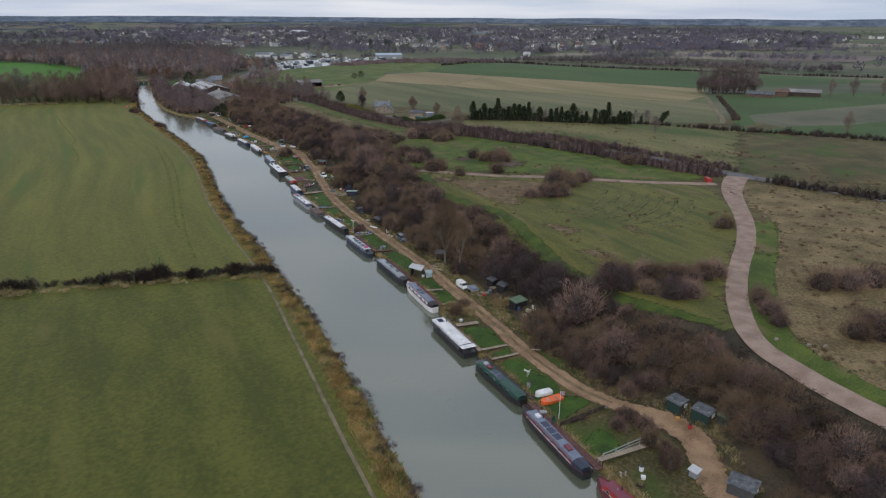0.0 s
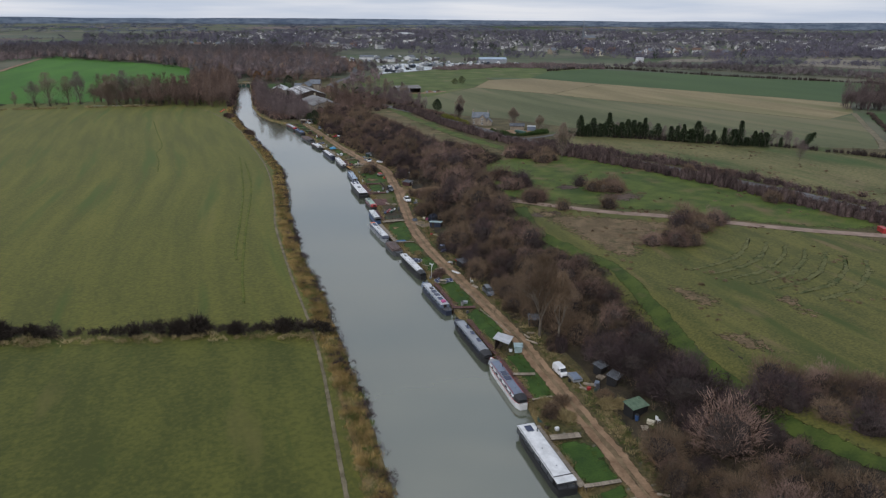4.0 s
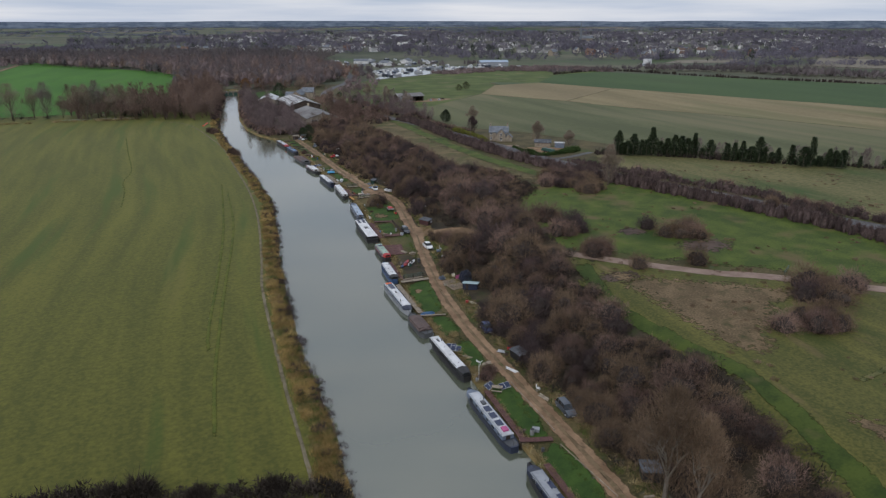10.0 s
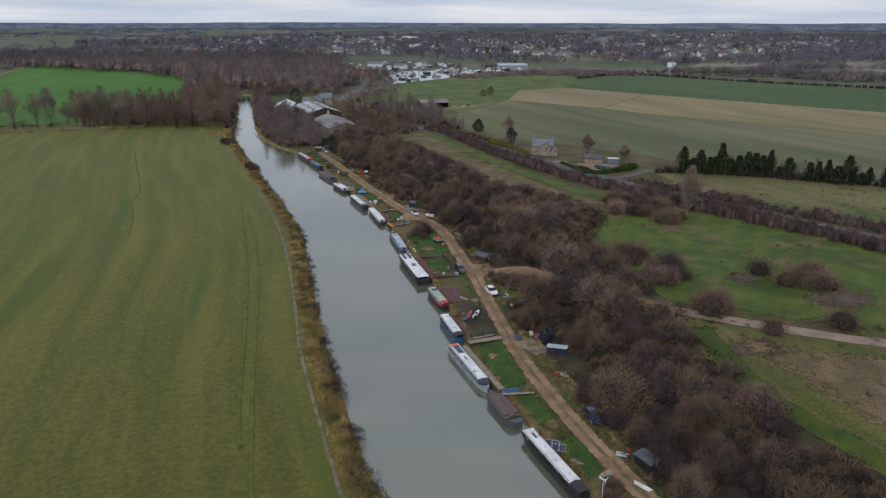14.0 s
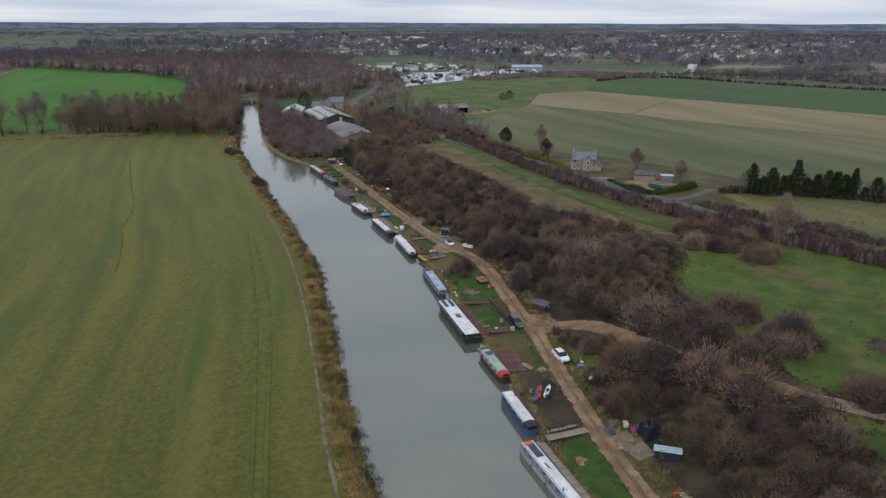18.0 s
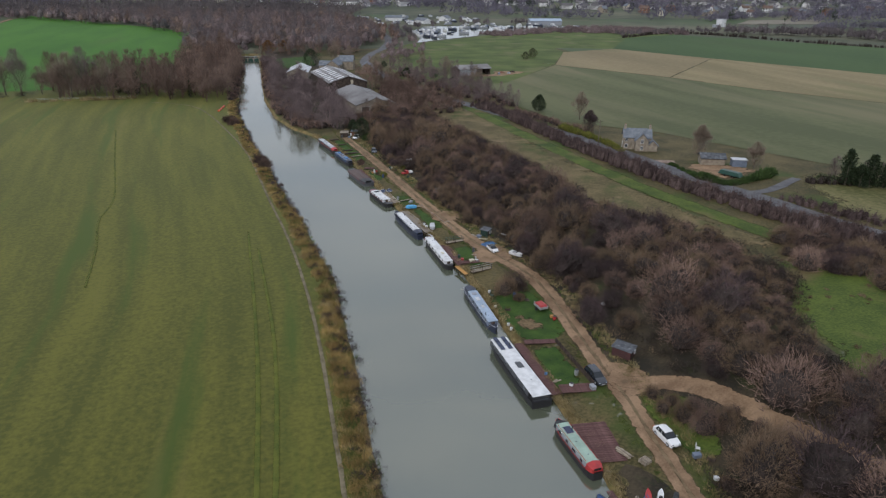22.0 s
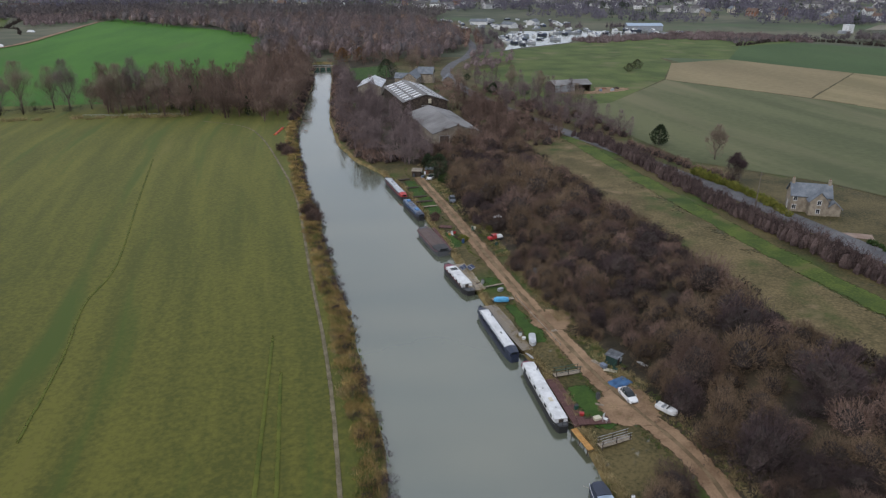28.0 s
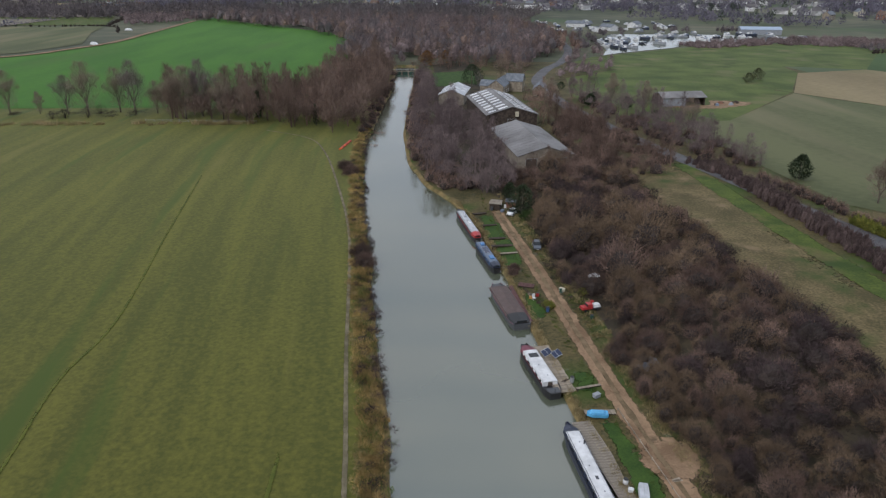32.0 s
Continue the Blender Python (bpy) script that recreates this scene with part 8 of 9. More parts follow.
def car(x, y, turn, colour, label, length=4.3, width=1.75, height=1.46, estate=False, glass_roof=False):
    """A parked car: body, cabin with glass all round, wheels, lights, mirrors and bumpers."""
    ob = empty("car", pose(x, y, land(x, y) + 0.06, 0, 0, turn), label, "car", "parked cars")
    ob.scale = (0.72,) * 3 if glass_roof else (0.87,) * 3
    w, l = width / 2, length / 2
    bm = bmesh.new()
    belt = 0.60 * height
    prof = ((-1.0, 0.30, 0.56, 0.86), (-0.96, 0.24, 0.62, 0.95), (-0.7, 0.2, 0.645, 1.0), (0.3, 0.2, 0.64, 1.0), (0.62, 0.2, 0.60, 0.99), (0.92, 0.22, 0.50, 0.93), (1.0, 0.3, 0.42, 0.80))
    loft(bm, [[(-w * k, t * l, lo), (-w * k, t * l, hi * height * 0.72), (-w * k * 0.93, t * l, hi * height), (w * k * 0.93, t * l, hi * height), (w * k, t * l, hi * height * 0.72), (w * k, t * l, lo)] for t, lo, hi, k in prof])
    body = part("body", bm, colour, ob, smooth=False)
    back = -0.93 if estate else -0.72
    rings = ((back, 0.62, 0.64, 0.92), (back + 0.14, 0.62, 0.98, 0.76), (-0.1, 0.62, 1.0, 0.78), (0.12, 0.62, 0.97, 0.77), (0.50, 0.58, 0.60, 0.90))
    bm = bmesh.new()
    loft(bm, [[(-w * 0.93, t * l, lo * height), (-w * k, t * l, hi * height), (w * k, t * l, hi * height), (w * 0.93, t * l, lo * height)] for t, lo, hi, k in rings])
    cab = part("cabin_glass", bm, GLASS, ob)
    bm = bmesh.new()
    loft(bm, [[(-w * 0.74, t * l, height * z), (-w * 0.5, t * l, height * (z + 0.025)), (w * 0.5, t * l, height * (z + 0.025)), (w * 0.74, t * l, height * z)] for t, z in ((back + 0.13, 0.975), (-0.1, 0.995), (0.14, 0.965))])
    part("roof", bm, GLASS if glass_roof else colour, ob)
    for s in (-1, 1):
        for t in (-0.12, -0.55 if estate else -0.45):
            bm = bmesh.new()
            tube(bm, (s * w * 0.94, t * l + 0.05, belt), (s * w * 0.78, t * l, height * 0.98), 0.045, sides=4)
            part("pillar", bm, colour, cab)
        for t in (-0.62, 0.62):
            wh = rod("wheel", RUBBER, ob, (s * (w - 0.2), t * l, 0.31), (s * (w + 0.01), t * l, 0.31), 0.31, sides=14)
            rod("rim", SILVER, wh, (s * (w - 0.02), t * l, 0.31), (s * (w + 0.025), t * l, 0.31), 0.19, sides=10)
        solid("headlight", CHROME, ob, s * w * 0.66, l * 0.97, 0.62, 0.36, 0.10, 0.16)
        solid("tail_light", REDPAINT, ob, s * w * 0.74, -l * 0.985, 0.80, 0.26, 0.08, 0.22)
        solid("mirror", colour, ob, s * (w + 0.08), l * 0.36, belt + 0.07, 0.18, 0.10, 0.13)
    solid("front_bumper", DARKGREY, ob, 0, l * 0.99, 0.40, width * 0.72, 0.10, 0.2)
    solid("rear_bumper", DARKGREY, ob, 0, -l * 0.99, 0.42, width * 0.78, 0.10, 0.2)
    solid("plate", WHITE, ob, 0, l + 0.03, 0.45, 0.52, 0.02, 0.11, bevel=0)
    return ob


CARBLACK = paint("black_car_paint", (0.018, 0.022, 0.030), rough=0.25, wear=0.05, coat=0.6)
CARBLUE = paint("dark_blue_car_paint", (0.022, 0.035, 0.105), rough=0.25, wear=0.05, coat=0.6)
CARWHITE = paint("white_car_paint", (0.74, 0.75, 0.76), rough=0.3, wear=0.04, coat=0.5)
CARGREY = paint("grey_car_paint", (0.055, 0.068, 0.088), rough=0.3, wear=0.05, coat=0.5)
car(61.9, 227.6, 179, CARBLACK, "black estate car parked where the track forks", 4.75, estate=True)
car(63.5, 213.6, 181, CARWHITE, "white hatchback parked beside the track", 4.3)
car(59.6, 167.6, 178, CARBLUE, "dark blue hatchback parked beside the thicket", 3.9, height=1.5)
car(60.2, 140.4, 178, CARGREY, "dark grey estate car parked beside the track", 4.7, estate=True)
car(65.0, 274.2, 186, CARWHITE, "white coupe with a dark glass roof beside the track", 4.5, glass_roof=True)
car(58.6, 357.6, 175, CARGREY, "grey car parked under the bushes", 4.2)
car(56.7, 377.1, 150, CARWHITE, "white car parked at the end of the track", 3.9)


def van(x, y, turn):
    ob = empty("van", pose(x, y, land(x, y) + 0.04, 0, 0, turn), "small white panel van beside the track", "van", "parked cars")
    ob.scale = (0.7, 0.7, 0.7)
    bm = bmesh.new()
    loft(bm, [[(-0.86, y0, 0.3), (-0.86, y0, a * 0.8), (-0.74, y0, a), (0.74, y0, a), (0.86, y0, a * 0.8), (0.86, y0, 0.3)] for y0, a in ((-2.1, 1.80), (-2.0, 1.9), (0.5, 1.92), (0.95, 1.72), (1.45, 1.1), (2.05, 0.95), (2.12, 0.6))])
    part("body", bm, CARWHITE, ob)
    bm = bmesh.new()
    loft(bm, [[(-0.70, 0.98, 1.66), (0.70, 0.98, 1.66), (0.70, 1.0, 1.74), (-0.70, 1.0, 1.74)], [(-0.76, 1.46, 1.12), (0.76, 1.46, 1.12), (0.76, 1.50, 1.16), (-0.76, 1.50, 1.16)]])
    part("windscreen", bm, GLASS, ob)
    for s in (-1, 1):
        solid("side_window", GLASS, ob, s * 0.83, 0.72, 1.36, 0.06, 0.75, 0.42, bevel=0.01)
        solid("tail_light", REDPAINT, ob, s * 0.78, -2.1, 0.95, 0.12, 0.08, 0.4)
        for t in (-1.35, 1.35):
            wh = rod("wheel", RUBBER, ob, (s * 0.66, t, 0.31), (s * 0.87, t, 0.31), 0.31, sides=14)
            rod("rim", GALV, wh, (s * 0.85, t, 0.31), (s * 0.885, t, 0.31), 0.18, sides=10)
    solid("front_bumper", DARKGREY, ob, 0, 2.1, 0.42, 1.5, 0.14, 0.24)


van(58.9, 107.8, 181)


def trailer(x, y, turn, load, label, l=2.4):
    ob = empty("trailer", pose(x, y, land(x, y) + 0.05, 0, 0, turn), label, "trailer")
    solid("bed", GALV, ob, 0, 0, 0.55, 1.5, l, 0.12)
    for s in (-1, 1):
        solid("side_board", GALV, ob, s * 0.73, 0, 0.78, 0.05, l, 0.36)
        rod("wheel", RUBBER, ob, (s * 0.78, 0, 0.3), (s * 0.95, 0, 0.3), 0.3, sides=12)
    solid("tail_board", GALV, ob, 0, -l / 2, 0.78, 1.5, 0.05, 0.36)
    rod("drawbar", GALV, ob, (0, l / 2, 0.5), (0, l / 2 + 1.1, 0.45), 0.05)
    solid("load_cover", load, ob, 0, 0, 1.0, 1.45, l * 0.95, 0.32, top=0.75, bevel=0.08)


trailer(63.4, 248.4, 5, REDPAINT, "small trailer under a red cover on the lawn", 2.2)
trailer(59.8, 105.0, 178, BLUEGREY, "trailer under a blue-grey cover beside the van", 2.2)


def tractor(x, y, turn):
    ob = empty("pickup_truck", pose(x, y, land(x, y) + 0.05, 0, 0, turn), "old red pickup with a white load under cover", "truck")
    ob.scale = (0.72, 0.72, 0.72)
    solid("bonnet", REDPAINT, ob, 0, 1.5, 0.85, 1.5, 1.3, 0.6, top=0.9, bevel=0.06)
    solid("cab", REDPAINT, ob, 0, 0.3, 1.15, 1.6, 1.4, 1.2, top=0.85, bevel=0.08)
    solid("windscreen", GLASS, ob, 0, 0.95, 1.45, 1.25, 0.2, 0.45, bevel=0.02)
    solid("load", WHITE, ob, 0, -1.5, 1.05, 1.5, 1.9, 0.75, top=0.7, bevel=0.12)
    solid("bed", DARKGREY, ob, 0, -1.4, 0.6, 1.6, 2.2, 0.3)
    for s in (-1, 1):
        for t in (-1.4, 1.4):
            rod("wheel", RUBBER, ob, (s * 0.62, t, 0.33), (s * 0.85, t, 0.33), 0.33, sides=14)


tractor(62.2, 331.3, 105)


def dinghy(x, y, z, turn, length, beam, material, label, upturned=False, cover=None):
    ob = empty("dinghy", pose(x, y, z, 0, 180 if upturned else 0, turn), label, "dinghy")
    r = [[(px, py, pz * 0.5 + (-0.55 if upturned else 0.1)) for px, py, pz in ring] for ring in hull_rings(length, beam, 0.2, 0.15, 0.8, low=-0.1, high=0.85)]
    part("hull", loft(bmesh.new(), r), material, ob)
    if cover:
        solid("cover", cover, ob, 0, 0, 0.62, beam * 0.82, length * 0.75, 0.22, top=0.8, bevel=0.05)
    elif not upturned:
        for t in (-0.2, 0.15):
            solid("thwart", PLANK, ob, 0, t * length, 0.5, beam * 0.84, 0.25, 0.05)
    else:
        solid("keel", material, ob, 0, 0, -0.62, 0.06, length * 0.8, 0.08)


dinghy(50.7, 68.2, land(50.7, 68.2) + 0.05, 88, 2.6, 1.25, WHITE, "white dinghy lying upturned on the lawn", True)
dinghy(50.7, 66.2, land(50.7, 66.2) + 0.02, 90, 3.5, 1.4, ORANGE, "orange dinghy lying on the lawn")
dinghy(56.2, 304.3, land(56, 304.4) + 0.35, 82, 2.5, 1.0, CYAN, "dinghy under a bright blue cover on trestles", False, CYAN)
dinghy(57.4, 290.8, land(57.4, 290.8) + 0.2, 166, 3.0, 1.1, SILVER, "pale dinghy lying upturned on the quay", True)


def speedboat(x, y, turn):
    ob = empty("speedboat", pose(x, y, land(x, y) + 0.25, 0, 0, turn), "white speedboat standing ashore", "boat")
    ob.scale = (0.64, 0.64, 0.64)
    part("hull", loft(bmesh.new(), hull_rings(4.4, 1.8, 0.2, 0.08, 0.9, low=0.0, high=0.8)), WHITE, ob)
    solid("foredeck", WHITE, ob, 0, 0.9, 0.8, 1.3, 1.3, 0.16, top=0.6, bevel=0.05)
    solid("windscreen", GLASS, ob, 0, 0.25, 1.0, 1.2, 0.2, 0.3, top=0.85, bevel=0.02)
    for s in (-1, 1):
        solid("seat", STEELGREY, ob, s * 0.38, -0.7, 0.85, 0.5, 0.5, 0.4, bevel=0.06)
    solid("outboard", BLACK, ob, 0, -2.3, 0.9, 0.35, 0.3, 0.7, bevel=0.06)


speedboat(68.4, 270.4, -148)
for x, y, t, m in ((57.0, 205.2, -38, WHITE), (55.9, 205.6, -30, REDPAINT), (55.2, 205.0, -34, BLUEPAINT)):
    k = empty("kayak", pose(x, y, land(x, y) + 0.12, 0, 0, t), ("white" if m is WHITE else "red" if m is REDPAINT else "blue") + " kayak lying on the rough grass", "kayak")
    part("hull", loft(bmesh.new(), [[(px, py, pz * 0.35) for px, py, pz in ring] for ring in hull_rings(3.6, 0.65, 0.1, 0.05, 0.08, low=0.0, high=0.7)]), m, k)
    solid("seat", BLACK, k, 0, -0.2, 0.26, 0.4, 0.7, 0.06, bevel=0.02)

# ---- sheds and shelters ----


def shed(x, y, w, d, h, turn, wall, roof, label, slope=0.35, door=True, window=True, boards=True):
    """A board-walled shed under one sloping roof."""
    ob = empty("shed", pose(x, y, land(x, y), 0, 0, turn), label, "shed", "sheds")
    ob.scale = (0.68, 0.68, 0.72)
    bm = bmesh.new()
    loft(bm, [[(-w / 2, yy, -0.6), (-w / 2, yy, h), (w / 2, yy, h + slope), (w / 2, yy, -0.6)] for yy in (-d / 2, d / 2)])
    wl = part("wall", bm, wall, ob)
    bm = bmesh.new()
    loft(bm, [[(-w / 2 - 0.25, yy, h - 0.04), (w / 2 + 0.25, yy, h + slope + 0.03), (w / 2 + 0.25, yy, h + slope + 0.11), (-w / 2 - 0.25, yy, h + 0.04)] for yy in (-d / 2 - 0.25, d / 2 + 0.25)])
    rf = part("roof", bm, roof, ob)
    for i in range(max(2, int(d / 0.9))):
        yy = -d / 2 + d * (i + 0.5) / max(2, int(d / 0.9))
        bm = bmesh.new()
        tube(bm, (-w / 2 - 0.25, yy, h + 0.06), (w / 2 + 0.25, yy, h + slope + 0.13), 0.03, sides=4)
        part("batten", bm, roof, rf)
    if boards:
        for s in (-1, 1):
            for i in range(int(d / 0.35)):
                solid("wall_board", wall, wl, s * (w / 2 + 0.02), -d / 2 + 0.35 * (i + 0.5), (h + (slope if s > 0 else 0)) / 2 - 0.06, 0.03, 0.31, h + (slope if s > 0 else 0) - 0.1, bevel=0)
    if door:
        solid("door", DARKWOOD, ob, -0.2 * w, -d / 2 - 0.03, 0.95, 0.8, 0.06, 1.9, bevel=0.01)
    if window:
        opening(ob, 0.25 * w, -d / 2 - 0.01, 1.3, 0.7, 0.6, -90)
    return ob


shed(63.4, 94.6, 2.6, 3.9, 1.9, 100, BLACK, GREENFELT, "black hut with a green felt roof", door=True)
shed(64.7, 106.0, 2.0, 2.4, 1.7, 112, BLACK, FELT, "small black shed with a grey sheet roof")
shed(64.9, 102.4, 2.2, 2.8, 1.7, 122, BLACK, FELT, "small black shed with a pale grey roof")
shed(62.6, 124.6, 2.6, 3.2, 2.0, 68, BLACK, FELT, "black shed beside a pale tree")
shed(68.6, 231.6, 2.6, 4.2, 1.9, 34, SHEDRED, FELT, "maroon shed with a dark grey roof")
shed(66.6, 282.4, 1.9, 2.6, 1.9, 35, SHEDGREEN, FELT, "dark green hut among junk beside the track")
shed(63.4, 55.6, 2.4, 3.0, 1.9, 8, SHEDGREEN, FELT, "green shed with a patched grey roof")
shed(64.3, 52.0, 2.4, 3.4, 1.9, 12, SHEDGREEN, FELT, "green shed with a cluttered roof")
shed(65.6, 49.6, 1.8, 2.0, 1.5, 12, SHEDGREEN, GREENFELT, "low green shed beside the track")
shed(58.2, 40.4, 2.8, 4.2, 2.0, 25, DARKGREY, FELT, "dark hut under a sagging grey-blue sheet")
shed(60.6, 156.6, 2.4, 3.8, 1.7, 12, BLACK, FELT, "dark shed with clutter on its roof", slope=0.2)
shed(63.7, 186.0, 4.4, 1.5, 1.7, -38, NAVY, TEAL, "narrow navy lean-to with a pale teal roof", slope=0.2, window=False, boards=False)
shed(65.2, 340.6, 1.6, 1.8, 1.9, 20, SILVER, WHITE, "small pale greenhouse among the bushes", boards=False)
shed(53.6, 381.4, 3.0, 3.6, 2.0, 70, DARKWOOD, CONCRETE, "brown open store at the end of the moorings")
shed(57.2, 382.4, 2.2, 3.2, 1.9, 80, BRICK, FELT, "low brown store at the end of the moorings")
shed(55.7, 45.0, 1.0, 1.4, 1.2, 10, STEELGREY, SILVER, "grey steel locker beside the track", door=False, window=False)


def shelter(x, y, turn):
    ob = empty("shelter", pose(x, y, land(x, y), 0, 0, turn), "open garden shelter with a pale sloping roof", "shelter")
    for px, py, h in ((-1.4, -1.2, 2.0), (1.4, -1.2, 2.0), (-1.4, 1.2, 2.5), (1.4, 1.2, 2.5)):
        rod("post", DARKWOOD, ob, (px, py, -0.3), (px, py, h), 0.06)
    bm = bmesh.new()
    loft(bm, [[(-1.8, -1.6, 1.95), (1.7, -1.5, 1.95), (1.7, -1.5, 2.03), (-1.8, -1.6, 2.03)], [(-1.8, 1.6, 2.6), (1.2, 1.5, 2.6), (1.2, 1.5, 2.68), (-1.8, 1.6, 2.68)]])
    part("roof", bm, SILVER, ob, "pale grey roof sheet")
    ob.scale = (0.86, 0.86, 0.86)
    solid("back_wall", DARKWOOD, ob, 0, 1.25, 1.1, 2.8, 0.06, 2.2)
    solid("bench", DARKWOOD, ob, 0, 0.6, 0.45, 2.2, 0.5, 0.08)


shelter(54.2, 118.9, 50)
shed(56.0, 116.9, 1.5, 1.7, 1.5, 70, TEAL, TEAL, "small pale teal store beside the shelter", slope=0.1, window=False, boards=False)


def tarp(x, y, w, d, h, turn, material, label, category="tarpaulin"):
    ob = empty("tarpaulin", pose(x, y, land(x, y) + 0.03, 0, 0, turn), label, category)
    bm = bmesh.new()
    g = random.Random(int(x * 100))
    n = 6
    rows = []
    for j in range(n + 1):
        rows.append([bm.verts.new((w * (i / n - 0.5), d * (j / n - 0.5), (0.02 if i in (0, n) or j in (0, n) else h * g.uniform(0.6, 1.1)))) for i in range(n + 1)])
    for j in range(n):
        for i in range(n):
            bm.faces.new((rows[j][i], rows[j][i + 1], rows[j + 1][i + 1], rows[j + 1][i]))
    bmesh.ops.solidify(bm, geom=bm.faces[:], thickness=0.02)
    part("sheet", bm, material, ob)


tarp(65.4, 277.7, 3.2, 2.0, 0.25, 20, BLUETARP, "blue tarpaulin spread behind the white car")
tarp(52.4, 178.6, 2.8, 1.0, 0.35, 0, BLUETARP, "blue tarpaulin bundle on a jetty")
tarp(66.0, 314.8, 3.0, 2.2, 0.9, 30, BLUEGREY, "dull blue tarpaulin under the bushes")
tarp(64.5, 191.0, 2.6, 2.6, 1.7, 0, NAVY, "navy tarpaulin draped over a frame")
tarp(63.6, 192.6, 1.5, 1.0, 0.6, 10, PINK, "pink sheet beside the encampment")
tarp(61.4, 189.8, 3.4, 5.6, 0.06, 12, TAN, "pale trodden groundsheet of the encampment")
tarp(61.9, 74.6, 1.6, 1.2, 0.5, 30, STEELGREY, "grey sheet over junk in the scrub")
tarp(60.2, 193.4, 1.4, 1.2, 0.6, 10, BLUEGREY, "grey sheet over boxes beside the track")
tarp(71.0, 246.2, 2.4, 1.0, 0.4, 30, WHITE, "white sheet caught among the bushes")
tarp(73.2, 245.0, 1.2, 0.8, 0.4, 10, WHITE, "scrap of white sheet among the bushes")

# ---- small things on the plots ----


def solar_stand(x, y, turn, w=1.7, d=1.05, z=0.0):
    ob = empty("solar_stand", pose(x, y, land(x, y) + z, 0, 0, turn), "dark solar panel tilted on a low frame", "solar panel", "ground solar panels")
    m = pose(0, 0, 0.45, 28, 0, 0)
    bm = box(bmesh.new(), 0, 0, 0, w, d, 0.05, bevel=0.01)
    bm.transform(m)
    p = part("frame", bm, SILVER, ob)
    for i in (-0.25, 0.25):
        bm = box(bmesh.new(), i * w, 0, 0.012, w * 0.46, d * 0.9, 0.04)
        bm.transform(m)
        part("cell", bm, SOLAR, p)
    for s in (-1, 1):
        rod("leg", GALV, ob, (s * w * 0.4, 0.45, 0), (s * w * 0.4, 0.4, 0.65), 0.025)
        rod("leg", GALV, ob, (s * w * 0.4, -0.45, 0), (s * w * 0.4, -0.42, 0.25), 0.025)


for i, (x, y, c) in enumerate(((56.6, 244.6, WHITE), (56.7, 246.0, WHITE), (57.0, 252.4, CREAM), (57.9, 257.6, WHITE), (53.1, 207.0, STEELGREY), (56.2, 231.2, BLUETARP), (56.6, 204.9, WHITE), (57.2, 205.4, RUBBER), (54.9, 206.3, PLANK), (51.6, 168.2, CREAM), (52.2, 153.4, STEELGREY), (53.4, 133.9, DARKGREY))):
    can = empty("canister", pose(x, y, land(x, y), 0, 0, 40 * i), "small water can standing on a mooring plot", "canister")
    rod("body", c, can, (0, 0, 0), (0, 0, 0.5), 0.22, 0.2, 10)
    rod("cap", BLACK, can, (0.05, 0, 0.5), (0.05, 0, 0.58), 0.07, 0.07, 8)
for x, y, t in ((53.0, 150.4, 30), (55.0, 149.4, 10), (52.1, 164.9, -30), (52.5, 163.7, -30), (53.0, 319.4, 40), (54.2, 318.4, 40)):
    solar_stand(x, y, t, z=0.2 if y > 300 else 0)


def pallet(x, y, turn, z=0.0, n=1, label="stack of weathered wooden pallets"):
    ob = empty("pallet_stack", pose(x, y, land(x, y) + z, 0, 0, turn), label, "pallets")
    for k in range(n):
        for i in range(6):
            solid("slat", PLANK, ob, -0.5 + 0.2 * i, 0, 0.13 + 0.15 * k, 0.11, 1.0, 0.022, bevel=0)
        for yy in (-0.42, 0, 0.42):
            solid("runner", PLANK, ob, 0, yy, 0.06 + 0.15 * k, 1.1, 0.1, 0.09, bevel=0)


def barrel(x, y, material, label, h=0.85):
    ob = empty("barrel", pose(x, y, land(x, y) + 0.1, 0, 0, 0), label, "barrel")
    bm = bmesh.new()
    loft(bm, [[(r * math.cos(a * 0.628), r * math.sin(a * 0.628), z) for a in range(10)] for r, z in ((0.26, 0), (0.29, h * 0.3), (0.29, h * 0.7), (0.26, h))])
    part("drum", bm, material, ob)
    rod("rim", BLACK, ob, (0, 0, h), (0, 0, h + 0.03), 0.27, sides=10)


def crate(x, y, turn, sx, sy, sz, material, label):
    ob = empty("crate", pose(x, y, land(x, y) + 0.1, 0, 0, turn), label, "crate")
    solid("body", material, ob, 0, 0, sz / 2, sx, sy, sz, bevel=0.02)
    solid("lid", material, ob, 0, 0, sz + 0.03, sx + 0.06, sy + 0.06, 0.05, bevel=0.01)


def table(x, y, turn, label="picnic table of weathered boards"):
    ob = empty("picnic_table", pose(x, y, land(x, y) + 0.08, 0, 0, turn), label, "table")
    for i in range(4):
        solid("top_board", PLANK, ob, -0.3 + 0.2 * i, 0, 0.74, 0.18, 1.6, 0.04, bevel=0)
    for s in (-1, 1):
        solid("bench", PLANK, ob, s * 0.75, 0, 0.44, 0.26, 1.6, 0.04, bevel=0)
        for t in (-0.55, 0.55):
            rod("leg", DARKWOOD, ob, (s * 0.65, t, 0), (s * 0.25, t, 0.72), 0.04, sides=4)


def chair(x, y, turn, material, label):
    ob = empty("garden_chair", pose(x, y, land(x, y) + 0.16, 0, 0, turn), label, "chair", "garden chairs")
    solid("seat", material, ob, 0, 0, 0.44, 0.5, 0.5, 0.05)
    solid("backrest", material, ob, 0, 0.26, 0.78, 0.5, 0.05, 0.62)
    for px in (-0.22, 0.22):
        for py in (-0.22, 0.22):
            rod("leg", material, ob, (px, py, 0), (px, py, 0.44), 0.025, sides=4)


